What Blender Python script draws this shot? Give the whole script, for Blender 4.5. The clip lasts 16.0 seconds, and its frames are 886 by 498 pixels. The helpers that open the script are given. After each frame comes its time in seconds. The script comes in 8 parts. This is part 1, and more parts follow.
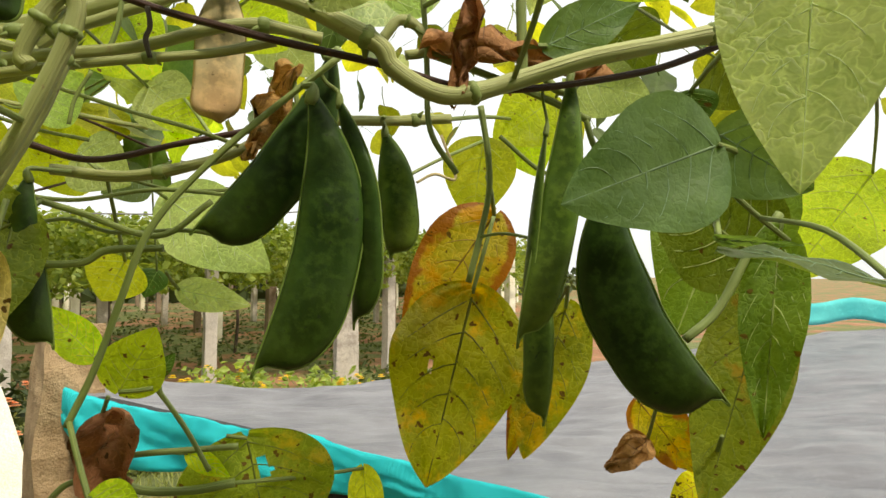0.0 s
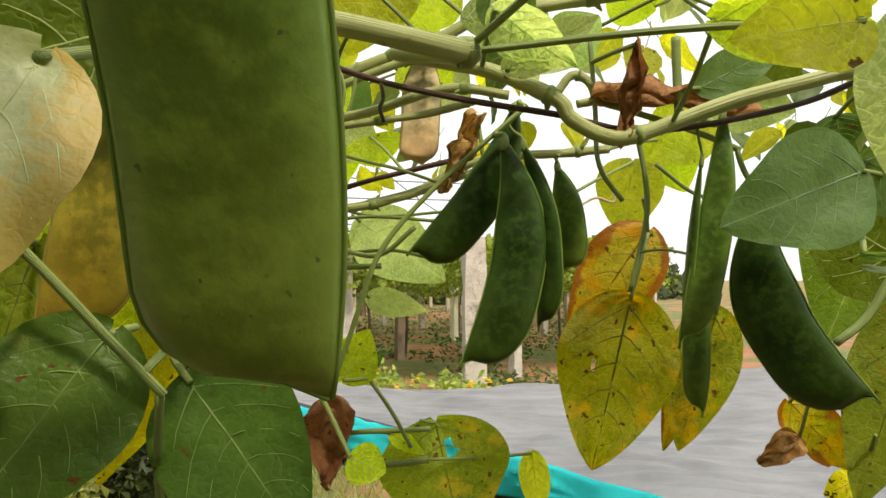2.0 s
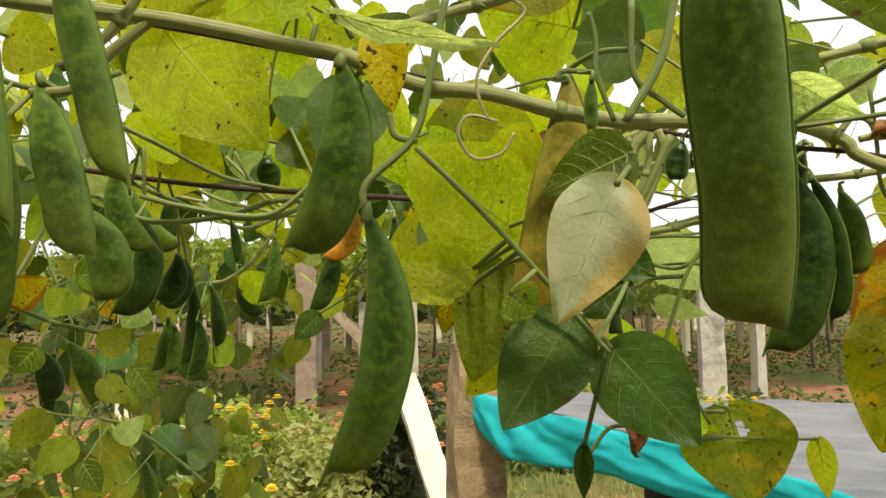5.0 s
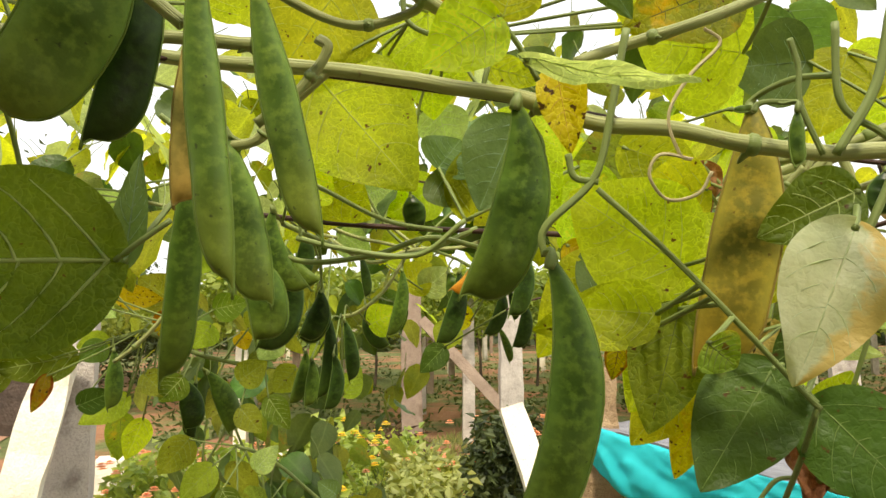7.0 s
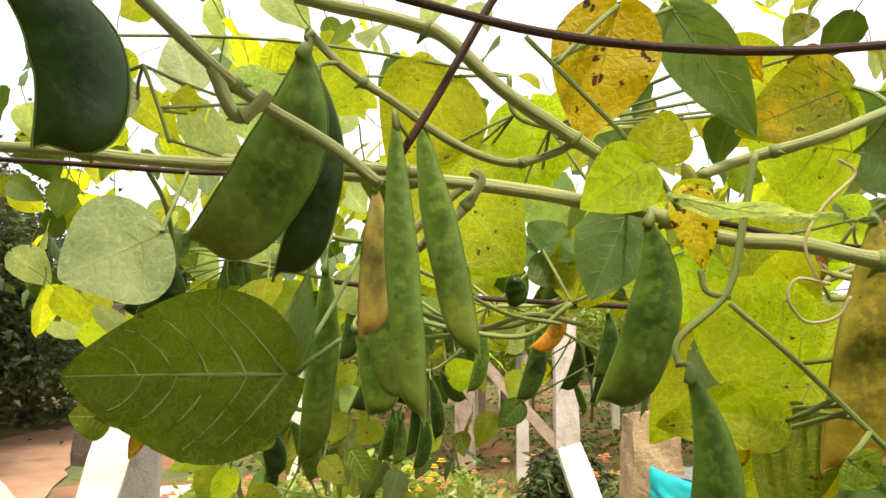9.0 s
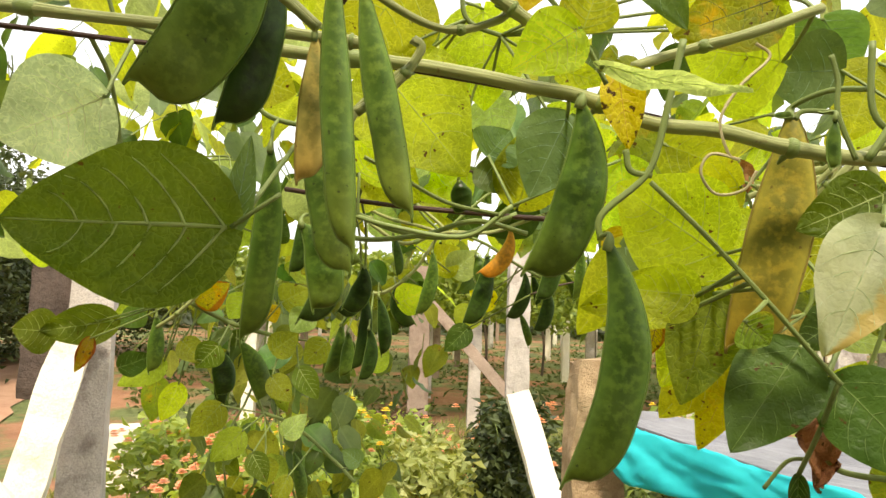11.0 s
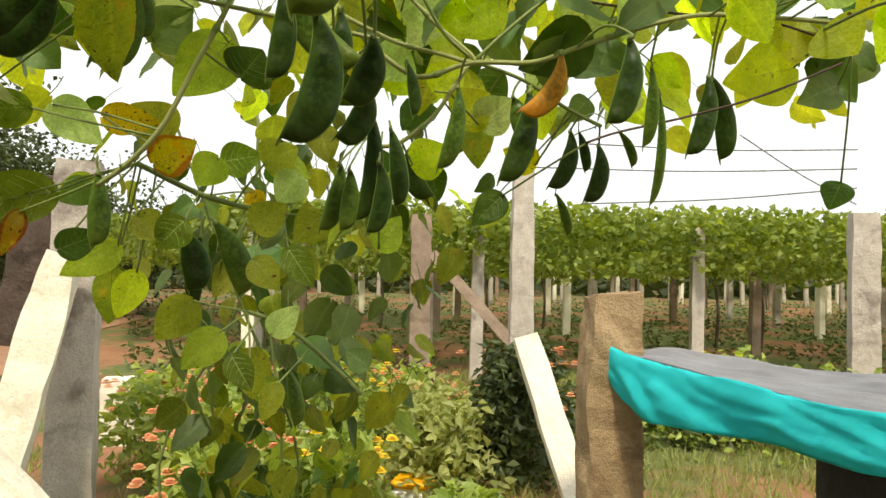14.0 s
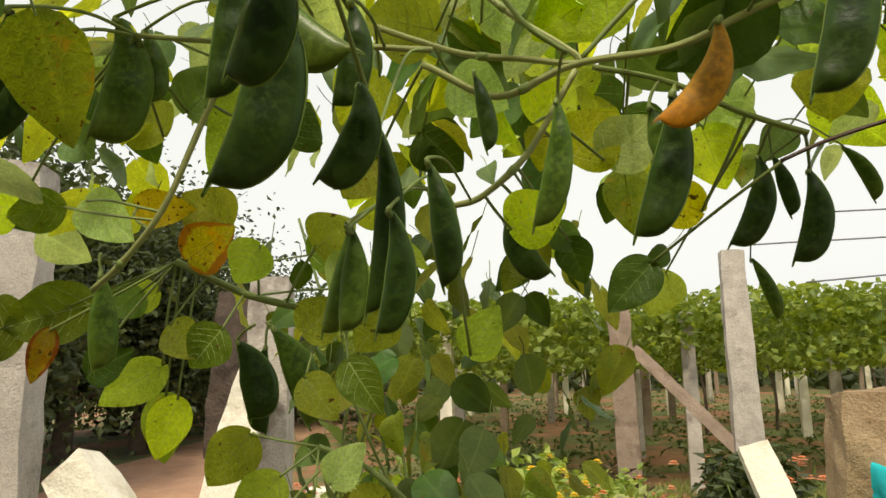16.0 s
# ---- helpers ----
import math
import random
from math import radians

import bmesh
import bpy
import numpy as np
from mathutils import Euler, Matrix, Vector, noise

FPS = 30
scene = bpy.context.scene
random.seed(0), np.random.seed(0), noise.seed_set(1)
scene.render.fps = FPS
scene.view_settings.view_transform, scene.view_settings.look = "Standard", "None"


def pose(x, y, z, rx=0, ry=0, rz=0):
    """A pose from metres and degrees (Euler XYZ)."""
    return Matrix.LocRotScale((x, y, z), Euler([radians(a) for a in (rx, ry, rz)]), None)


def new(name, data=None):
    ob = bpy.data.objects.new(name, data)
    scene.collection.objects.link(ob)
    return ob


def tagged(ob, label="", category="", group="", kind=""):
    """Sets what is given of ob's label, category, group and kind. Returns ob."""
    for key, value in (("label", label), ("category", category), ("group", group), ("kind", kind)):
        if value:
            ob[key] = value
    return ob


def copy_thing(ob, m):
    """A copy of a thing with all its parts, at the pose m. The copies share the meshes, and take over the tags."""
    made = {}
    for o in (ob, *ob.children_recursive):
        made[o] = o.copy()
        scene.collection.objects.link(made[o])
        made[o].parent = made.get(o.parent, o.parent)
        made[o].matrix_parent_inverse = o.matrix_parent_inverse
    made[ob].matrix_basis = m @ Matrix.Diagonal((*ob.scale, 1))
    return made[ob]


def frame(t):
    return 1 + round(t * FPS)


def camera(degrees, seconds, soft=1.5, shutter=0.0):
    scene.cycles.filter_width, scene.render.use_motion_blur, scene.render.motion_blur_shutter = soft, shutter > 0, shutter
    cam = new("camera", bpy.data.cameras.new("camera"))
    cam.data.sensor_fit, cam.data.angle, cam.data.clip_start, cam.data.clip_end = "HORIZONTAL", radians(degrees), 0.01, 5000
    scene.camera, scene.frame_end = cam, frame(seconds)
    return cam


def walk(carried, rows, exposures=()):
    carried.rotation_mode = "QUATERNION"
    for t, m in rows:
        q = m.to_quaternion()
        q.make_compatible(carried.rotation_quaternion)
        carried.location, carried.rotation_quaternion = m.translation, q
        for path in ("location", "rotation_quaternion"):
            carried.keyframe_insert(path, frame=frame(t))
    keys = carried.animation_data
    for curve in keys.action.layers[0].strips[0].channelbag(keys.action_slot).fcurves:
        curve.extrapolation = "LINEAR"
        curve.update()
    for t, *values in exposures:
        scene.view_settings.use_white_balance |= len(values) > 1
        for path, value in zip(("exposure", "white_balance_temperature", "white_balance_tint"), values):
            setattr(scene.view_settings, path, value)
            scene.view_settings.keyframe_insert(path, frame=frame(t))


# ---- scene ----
cam = camera(67.4, 16.0)
PATH = [
    (0.0, -0.0161, -0.0105, 1.3444, 92.26, -0.39, -0.16),
    (0.5, -0.0239, -0.0169, 1.3436, 91.71, -0.17, 3.95),
    (1.0, -0.0148, -0.0246, 1.3431, 91.75, -1.28, 4.41),
    (1.5, -0.0218, -0.0382, 1.3436, 91.13, -0.34, 7.23),
    (2.0, -0.0355, -0.0670, 1.3475, 92.65, 0.03, 10.49),
    (2.5, -0.0418, -0.1178, 1.3398, 93.60, -0.01, 18.36),
    (3.0, -0.0337, -0.1448, 1.3470, 94.41, 1.46, 20.22),
    (3.5, -0.0210, -0.1555, 1.3504, 94.46, 0.87, 21.36),
    (4.0, -0.0292, -0.1814, 1.3538, 94.27, 0.22, 22.25),
    (4.5, -0.0433, -0.1900, 1.3526, 93.52, 0.51, 24.63),
    (5.0, -0.0539, -0.1891, 1.3449, 93.88, 0.70, 29.30),
    (5.2, -0.0615, -0.1879, 1.3467, 93.81, 0.69, 30.06),
    (7.3, -0.0855, -0.2008, 1.3550, 96.28, 0.51, 39.31),
    (7.5, -0.0871, -0.2030, 1.3567, 96.08, 0.59, 40.04),
    (8.0, -0.0911, -0.2185, 1.3642, 98.59, 0.48, 40.43),
    (8.5, -0.0984, -0.2283, 1.3782, 98.99, -0.08, 42.21),
    (8.7, -0.0975, -0.2376, 1.3827, 98.99, -0.01, 42.22),
    (10.8, -0.0873, -0.2434, 1.3652, 96.21, -1.91, 39.17),
    (11.0, -0.0835, -0.2388, 1.3468, 95.04, -1.87, 38.51),
    (11.5, -0.0974, -0.2275, 1.3254, 94.57, 0.08, 39.51),
    (12.0, -0.1073, -0.2099, 1.3014, 93.08, -3.87, 36.89),
    (12.5, -0.1443, -0.1951, 1.2834, 92.06, -4.15, 37.44),
    (13.0, -0.1955, -0.1681, 1.2641, 91.38, -0.12, 41.47),
    (13.5, -0.2445, -0.1273, 1.2402, 89.71, -1.16, 41.45),
    (14.0, -0.2255, -0.1044, 1.2460, 91.57, -1.11, 38.36),
    (14.5, -0.2237, -0.0947, 1.2426, 93.59, -0.54, 41.46),
    (15.0, -0.2549, -0.0062, 1.2082, 93.47, 0.61, 48.13),
    (15.5, -0.3044, 0.0773, 1.2323, 97.37, 0.08, 53.32),
    (16.0, -0.3222, 0.1083, 1.2559, 100.07, 1.23, 55.75),
]
EXPOSURES = [(0.0, 0.05, 7900, 3), (2.5, 0.15, 7900, 3), (3.5, -0.02, 7900, 3), (5.0, 0.05, 7900, 3), (7.5, 0.4, 7900, 6), (11.5, 0.55, 7900, 6), (13.0, 0.25, 7900, 3), (14.5, 0.0, 7900, 2), (16.0, -0.2, 7900, 3)]
walk(cam, [(t, pose(x, y, z, rx, ry, rz)) for t, x, y, z, rx, ry, rz in PATH], EXPOSURES)

# ---- world and light: bright overcast day with a veiled sun ----
SUN_EL, SUN_AZ = 56.0, 142.0
world = bpy.data.worlds.new("overcast")
scene.world = world
world.use_nodes = True
wn, wl = world.node_tree.nodes, world.node_tree.links
sky = wn.new("ShaderNodeTexSky")
sky.sky_type = "NISHITA"
sky.sun_disc = False
sky.sun_elevation, sky.sun_rotation = radians(SUN_EL), radians(SUN_AZ)
sky.dust_density, sky.air_density = 4.0, 1.0
veil = wn.new("ShaderNodeHueSaturation")
veil.inputs["Saturation"].default_value = 0.12
wl.new(sky.outputs[0], veil.inputs["Color"])
cloud = wn.new("ShaderNodeMix")
cloud.data_type = "RGBA"
cloud.inputs[0].default_value = 0.6
cloud.inputs[7].default_value = (11.4, 12.3, 14.4, 1)
wl.new(veil.outputs[0], cloud.inputs[6])
wl.new(cloud.outputs[2], wn["Background"].inputs["Color"])
wn["Background"].inputs["Strength"].default_value = 0.125
sun = new("sun", bpy.data.lights.new("sun", "SUN"))
sun.data.energy, sun.data.angle, sun.data.color = 3.2, radians(6), (1.0, 0.95, 0.87)
sd = Vector((math.sin(radians(SUN_AZ)) * math.cos(radians(SUN_EL)), math.cos(radians(SUN_AZ)) * math.cos(radians(SUN_EL)), math.sin(radians(SUN_EL))))
sun.matrix_world = Matrix.Translation((0, 0, 20)) @ sd.to_track_quat("Z", "Y").to_matrix().to_4x4()


# ---- materials ----
def mat(name):
    m = bpy.data.materials.new(name)
    m.use_nodes = True
    nt = m.node_tree
    return m, nt, nt.nodes["Principled BSDF"]


def node(nt, kind, **inputs):
    n = nt.nodes.new(kind)
    for k, v in inputs.items():
        n.inputs[k.replace("_", " ")].default_value = v
    return n


def ramp(nt, src, stops):
    r = nt.nodes.new("ShaderNodeValToRGB")
    el = r.color_ramp.elements
    while len(el) < len(stops):
        el.new(0.5)
    for e, (p, c) in zip(el, stops):
        e.position, e.color = p, (*c, 1)
    nt.links.new(src, r.inputs[0])
    return r.outputs[0]


def mixc(nt, fac, a, b, blend="MIX"):
    m = nt.nodes.new("ShaderNodeMix")
    m.data_type, m.blend_type = "RGBA", blend
    for slot, v in ((0, fac), (6, a), (7, b)):
        if isinstance(v, (int, float)):
            m.inputs[slot].default_value = v
        elif isinstance(v, tuple):
            m.inputs[slot].default_value = (*v, 1)
        else:
            nt.links.new(v, m.inputs[slot])
    return m.outputs[2]


def mathn(nt, op, a, b=0.0, c=0.0):
    m = nt.nodes.new("ShaderNodeMath")
    m.operation = op
    for i, v in enumerate((a, b, c)):
        if isinstance(v, (int, float)):
            m.inputs[i].default_value = v
        else:
            nt.links.new(v, m.inputs[i])
    return m.outputs[0]


def noisen(nt, scale, detail=4.0, vec=None, rough=0.55):
    n = node(nt, "ShaderNodeTexNoise", Scale=scale, Detail=detail, Roughness=rough)
    if vec is not None:
        nt.links.new(vec, n.inputs["Vector"])
    return n.outputs[0]


def coords(nt):
    """Object coordinates shifted by the object's own random number."""
    tc, oi = nt.nodes.new("ShaderNodeTexCoord"), nt.nodes.new("ShaderNodeObjectInfo")
    va = nt.nodes.new("ShaderNodeVectorMath")
    va.operation = "ADD"
    sc = mathn(nt, "MULTIPLY", oi.outputs["Random"], 37.0)
    nt.links.new(tc.outputs["Object"], va.inputs[0])
    nt.links.new(sc, va.inputs[1])
    return va.outputs[0], oi.outputs["Random"], tc


def bump(nt, b, height, strength, dist=0.001):
    n = node(nt, "ShaderNodeBump", Strength=strength, Distance=dist)
    nt.links.new(height, n.inputs["Height"])
    nt.links.new(n.outputs[0], b.inputs["Normal"])
    return n.outputs[0]


def leaf_mat(name, dark, light, blotch, amount, spots=0.0, through_col=None, trans=0.45, rough=0.5, brown_edge=0.0, veined=1.0, patch=None):
    m, nt, b = mat(name)
    vec, rnd, tc = coords(nt)
    big = noisen(nt, 28.0, 3.0, vec)
    col = ramp(nt, big, [(0.3, dark), (0.7, light)])
    # fine net of veins
    vor = node(nt, "ShaderNodeTexVoronoi", Scale=260.0)
    vor.feature = "DISTANCE_TO_EDGE"
    wob = nt.nodes.new("ShaderNodeTexNoise")
    wob.inputs["Scale"].default_value = 160.0
    nt.links.new(vec, wob.inputs["Vector"])
    bent = nt.nodes.new("ShaderNodeVectorMath")
    bent.operation = "MULTIPLY_ADD"
    bent.inputs[1].default_value = (0.013, 0.013, 0.013)
    nt.links.new(wob.outputs["Color"], bent.inputs[0])
    nt.links.new(vec, bent.inputs[2])
    nt.links.new(bent.outputs[0], vor.inputs["Vector"])
    net = ramp(nt, vor.outputs["Distance"], [(0.0, (1, 1, 1)), (0.14, (0, 0, 0))])
    col = mixc(nt, mathn(nt, "MULTIPLY", net, 0.16 * veined), col, tuple(min(1, c * 1.7 + 0.03) for c in light))
    # the coarser net between the side veins
    mesh_ = node(nt, "ShaderNodeTexVoronoi", Scale=150.0)
    mesh_.feature = "DISTANCE_TO_EDGE"
    nt.links.new(bent.outputs[0], mesh_.inputs["Vector"])
    cells = ramp(nt, mesh_.outputs["Distance"], [(0.0, (1, 1, 1)), (0.07, (0, 0, 0))])
    col = mixc(nt, mathn(nt, "MULTIPLY", cells, 0.34 * veined), col, tuple(min(1, c * 1.6 + 0.03) for c in light))
    # panels between the side veins, and a paler midrib
    uvn = nt.nodes.new("ShaderNodeSeparateXYZ")
    nt.links.new(tc.outputs["UV"], uvn.inputs[0])
    across = mathn(nt, "ABSOLUTE", mathn(nt, "MULTIPLY_ADD", uvn.outputs[0], 2.0, -1.0))
    phase = mathn(nt, "MULTIPLY", mathn(nt, "SUBTRACT", uvn.outputs[1], mathn(nt, "MULTIPLY", mathn(nt, "POWER", across, 1.4), 0.27)), 3.14159 / 0.158)
    panel = mathn(nt, "POWER", mathn(nt, "SINE", phase), 2.0)
    col = mixc(nt, mathn(nt, "MULTIPLY", mathn(nt, "SUBTRACT", 1.0, panel), 0.03), col, tuple(min(1, c * 1.5 + 0.02) for c in light))
    rib = mathn(nt, "POWER", mathn(nt, "SUBTRACT", 1.0, across), 14.0)
    col = mixc(nt, mathn(nt, "MULTIPLY", rib, 0.35), col, tuple(min(1, c * 1.6 + 0.03) for c in light))
    # ageing blotches
    bl = ramp(nt, noisen(nt, 40.0, 6.0, vec, 0.65), [(0.62 - amount, (0, 0, 0)), (0.74 - amount, (1, 1, 1))])
    col = mixc(nt, bl, col, blotch)
    if brown_edge:
        uv = nt.nodes.new("ShaderNodeSeparateXYZ")
        nt.links.new(tc.outputs["UV"], uv.inputs[0])
        edge = mathn(nt, "ADD", mathn(nt, "MULTIPLY", mathn(nt, "ABSOLUTE", mathn(nt, "SUBTRACT", uv.outputs[0], 0.5)), 1.5), mathn(nt, "MULTIPLY", noisen(nt, 70.0, 5.0, vec), 0.8))
        col = mixc(nt, ramp(nt, edge, [(1.02 - brown_edge, (0, 0, 0)), (1.12 - brown_edge, (1, 1, 1))]), col, (0.30, 0.10, 0.015))
    if patch:
        side = mathn(nt, "ADD", mathn(nt, "MULTIPLY_ADD", uvn.outputs[0], -patch, patch), mathn(nt, "MULTIPLY_ADD", noisen(nt, 60.0, 5.0, vec, 0.65), 0.9, -0.45))
        col = mixc(nt, ramp(nt, side, [(0.62, (0, 0, 0)), (0.74, (1, 1, 1))]), col, blotch)
        col = mixc(nt, ramp(nt, mathn(nt, "ADD", side, mathn(nt, "MULTIPLY", noisen(nt, 240.0, 3.0, vec), 0.5)), [(1.08, (0, 0, 0)), (1.22, (1, 1, 1))]), col, (0.34, 0.17, 0.05))
    if spots:
        sp = ramp(nt, noisen(nt, 190.0, 2.0, vec), [(0.70 - spots * 0.08, (0, 0, 0)), (0.73 - spots * 0.08, (1, 1, 1))])
        col = mixc(nt, sp, col, (0.10, 0.055, 0.012))
    hsv = node(nt, "ShaderNodeHueSaturation")
    nt.links.new(col, hsv.inputs["Color"])
    nt.links.new(mathn(nt, "MULTIPLY_ADD", rnd, 0.045, 0.478), hsv.inputs["Hue"])
    nt.links.new(mathn(nt, "MULTIPLY", mathn(nt, "MULTIPLY_ADD", rnd, 0.5, 0.7), mathn(nt, "MULTIPLY_ADD", noisen(nt, 16.0, 4.0, vec), 1.1, 0.45)), hsv.inputs["Value"])
    col = hsv.outputs[0]
    nt.links.new(col, b.inputs["Base Color"])
    b.inputs["Roughness"].default_value = rough
    b.inputs["Specular IOR Level"].default_value = 0.28
    nrm = bump(nt, b, mathn(nt, "ADD", mathn(nt, "SUBTRACT", mathn(nt, "MULTIPLY", panel, 0.12 * veined), mathn(nt, "MULTIPLY_ADD", mesh_.outputs["Distance"], -0.9 * veined, mathn(nt, "MULTIPLY", cells, 0.10 * veined))), mathn(nt, "MULTIPLY", noisen(nt, 120.0, 4.0, vec), 1.2)), 0.75, 0.0011)
    tr = nt.nodes.new("ShaderNodeBsdfTranslucent")
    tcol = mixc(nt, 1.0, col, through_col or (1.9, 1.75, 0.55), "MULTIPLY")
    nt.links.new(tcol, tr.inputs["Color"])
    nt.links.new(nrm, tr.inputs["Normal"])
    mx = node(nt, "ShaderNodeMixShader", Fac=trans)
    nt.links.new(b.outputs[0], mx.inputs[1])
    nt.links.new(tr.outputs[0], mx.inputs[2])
    nt.links.new(mx.outputs[0], nt.nodes["Material Output"].inputs["Surface"])
    return m


YEL = (0.55, 0.36, 0.02)
LEAF = {
    # sunlit copy: direct sun put into the pale colour, besides the dried patch
    "sunlit_pale": leaf_mat("leaf_sunlit", (0.46, 0.53, 0.30), (0.66, 0.70, 0.45), (0.74, 0.58, 0.20), -0.06, 0.0, trans=0.22, rough=0.4, veined=0.25, patch=0.82),
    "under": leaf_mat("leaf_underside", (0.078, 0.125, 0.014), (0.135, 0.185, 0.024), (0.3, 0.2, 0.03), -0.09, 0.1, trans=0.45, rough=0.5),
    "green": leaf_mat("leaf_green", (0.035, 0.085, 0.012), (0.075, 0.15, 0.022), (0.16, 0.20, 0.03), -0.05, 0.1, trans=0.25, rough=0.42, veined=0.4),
    # bright copy for leaves against the sky, backlight raised in the colour
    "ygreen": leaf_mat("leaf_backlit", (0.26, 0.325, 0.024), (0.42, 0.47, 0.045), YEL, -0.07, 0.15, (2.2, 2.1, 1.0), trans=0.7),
    # ygreen brightened again, more backlight put into the colour
    "lime": leaf_mat("leaf_backlit_lime", (0.34, 0.38, 0.03), (0.45, 0.47, 0.05), YEL, -0.02, 0.1, (2.1, 1.95, 0.9), trans=0.75),
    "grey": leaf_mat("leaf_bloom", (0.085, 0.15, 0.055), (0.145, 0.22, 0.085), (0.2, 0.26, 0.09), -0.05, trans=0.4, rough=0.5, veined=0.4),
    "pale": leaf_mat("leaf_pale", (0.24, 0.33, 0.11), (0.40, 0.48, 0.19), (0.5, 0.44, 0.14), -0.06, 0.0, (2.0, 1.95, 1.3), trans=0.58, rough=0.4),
    # brightened copy of the pale leaf, front light put into its colour
    "front_lit": leaf_mat("leaf_front_lit", (0.40, 0.48, 0.26), (0.58, 0.64, 0.40), (0.6, 0.6, 0.3), -0.08, 0.0, (1.6, 1.6, 1.2), trans=0.5, rough=0.45),
    # dimmer copy of the backlit leaf, trellis shade put into the colour
    "olive": leaf_mat("leaf_shaded_olive", (0.17, 0.215, 0.028), (0.29, 0.335, 0.05), (0.38, 0.3, 0.05), -0.06, 0.1, (2.0, 1.9, 0.9), trans=0.6),
    "straw": leaf_mat("leaf_straw", (0.46, 0.36, 0.12), (0.66, 0.53, 0.22), (0.66, 0.46, 0.03), 0.06, 0.4, (1.5, 1.3, 0.8), trans=0.4, rough=0.65, brown_edge=0.02),
    "mott2": leaf_mat("leaf_eaten", (0.12, 0.17, 0.02), (0.22, 0.25, 0.03), (0.42, 0.3, 0.04), 0.09, 0.8, trans=0.45, brown_edge=-0.02),
    "spot": leaf_mat("leaf_yellowing", (0.17, 0.20, 0.014), (0.30, 0.30, 0.02), YEL, 0.08, 0.45, trans=0.5, brown_edge=-0.05),
    "orange": leaf_mat("leaf_orange_edge", (0.22, 0.22, 0.02), (0.45, 0.32, 0.025), (0.5, 0.24, 0.012), 0.10, 0.5, trans=0.5, brown_edge=0.12),
    "yellow": leaf_mat("leaf_yellow", (0.58, 0.47, 0.012), (0.74, 0.6, 0.03), (0.42, 0.36, 0.03), -0.02, 1.0, (1.4, 1.3, 0.7), trans=0.5),
    "brown": leaf_mat("leaf_dry", (0.22, 0.10, 0.035), (0.42, 0.22, 0.09), (0.5, 0.34, 0.17), 0.0, 0.3, (1.5, 1.2, 0.7), trans=0.25, rough=0.75),
    "mott": leaf_mat("leaf_mottled", (0.11, 0.17, 0.02), (0.19, 0.24, 0.025), (0.35, 0.24, 0.03), 0.06, 0.5, trans=0.45),
}


def vein_mat(name, c, trans=0.4):
    m, nt, b = mat(name)
    vec, rnd, tc = coords(nt)
    nt.links.new(ramp(nt, noisen(nt, 90.0, 3.0, vec), [(0.3, c), (0.75, tuple(x * 1.35 for x in c))]), b.inputs["Base Color"])
    b.inputs["Roughness"].default_value = 0.5
    tr = node(nt, "ShaderNodeBsdfTranslucent", Color=(*(min(1, x * 1.6) for x in c), 1))
    mx = node(nt, "ShaderNodeMixShader", Fac=trans)
    nt.links.new(b.outputs[0], mx.inputs[1])
    nt.links.new(tr.outputs[0], mx.inputs[2])
    nt.links.new(mx.outputs[0], nt.nodes["Material Output"].inputs["Surface"])
    return m


VEIN = {"front_lit": vein_mat("vein_front_lit", (0.66, 0.7, 0.46), 0.5), "olive": vein_mat("vein_shaded", (0.3, 0.35, 0.11), 0.6), "straw": vein_mat("vein_straw", (0.4, 0.3, 0.13)), "mott2": vein_mat("vein_eaten", (0.16, 0.19, 0.04)), "sunlit_pale": vein_mat("vein_sunlit", (0.5, 0.55, 0.3)), "under": vein_mat("vein_underside", (0.42, 0.48, 0.18)), "green": vein_mat("vein_green", (0.2, 0.28, 0.08)), "lime": vein_mat("vein_lime", (0.5, 0.52, 0.15), 0.75), "ygreen": vein_mat("vein_bright", (0.5, 0.53, 0.18), 0.75), "grey": vein_mat("vein_bloom", (0.24, 0.34, 0.2)),
        "pale": vein_mat("vein_pale", (0.52, 0.58, 0.34), 0.6), "spot": vein_mat("vein_dull", (0.13, 0.14, 0.02)), "orange": vein_mat("vein_tan", (0.28, 0.17, 0.03)),
        "yellow": vein_mat("vein_yellow", (0.5, 0.33, 0.03)), "brown": vein_mat("vein_brown", (0.2, 0.1, 0.04)), "mott": vein_mat("vein_olive", (0.15, 0.18, 0.03))}


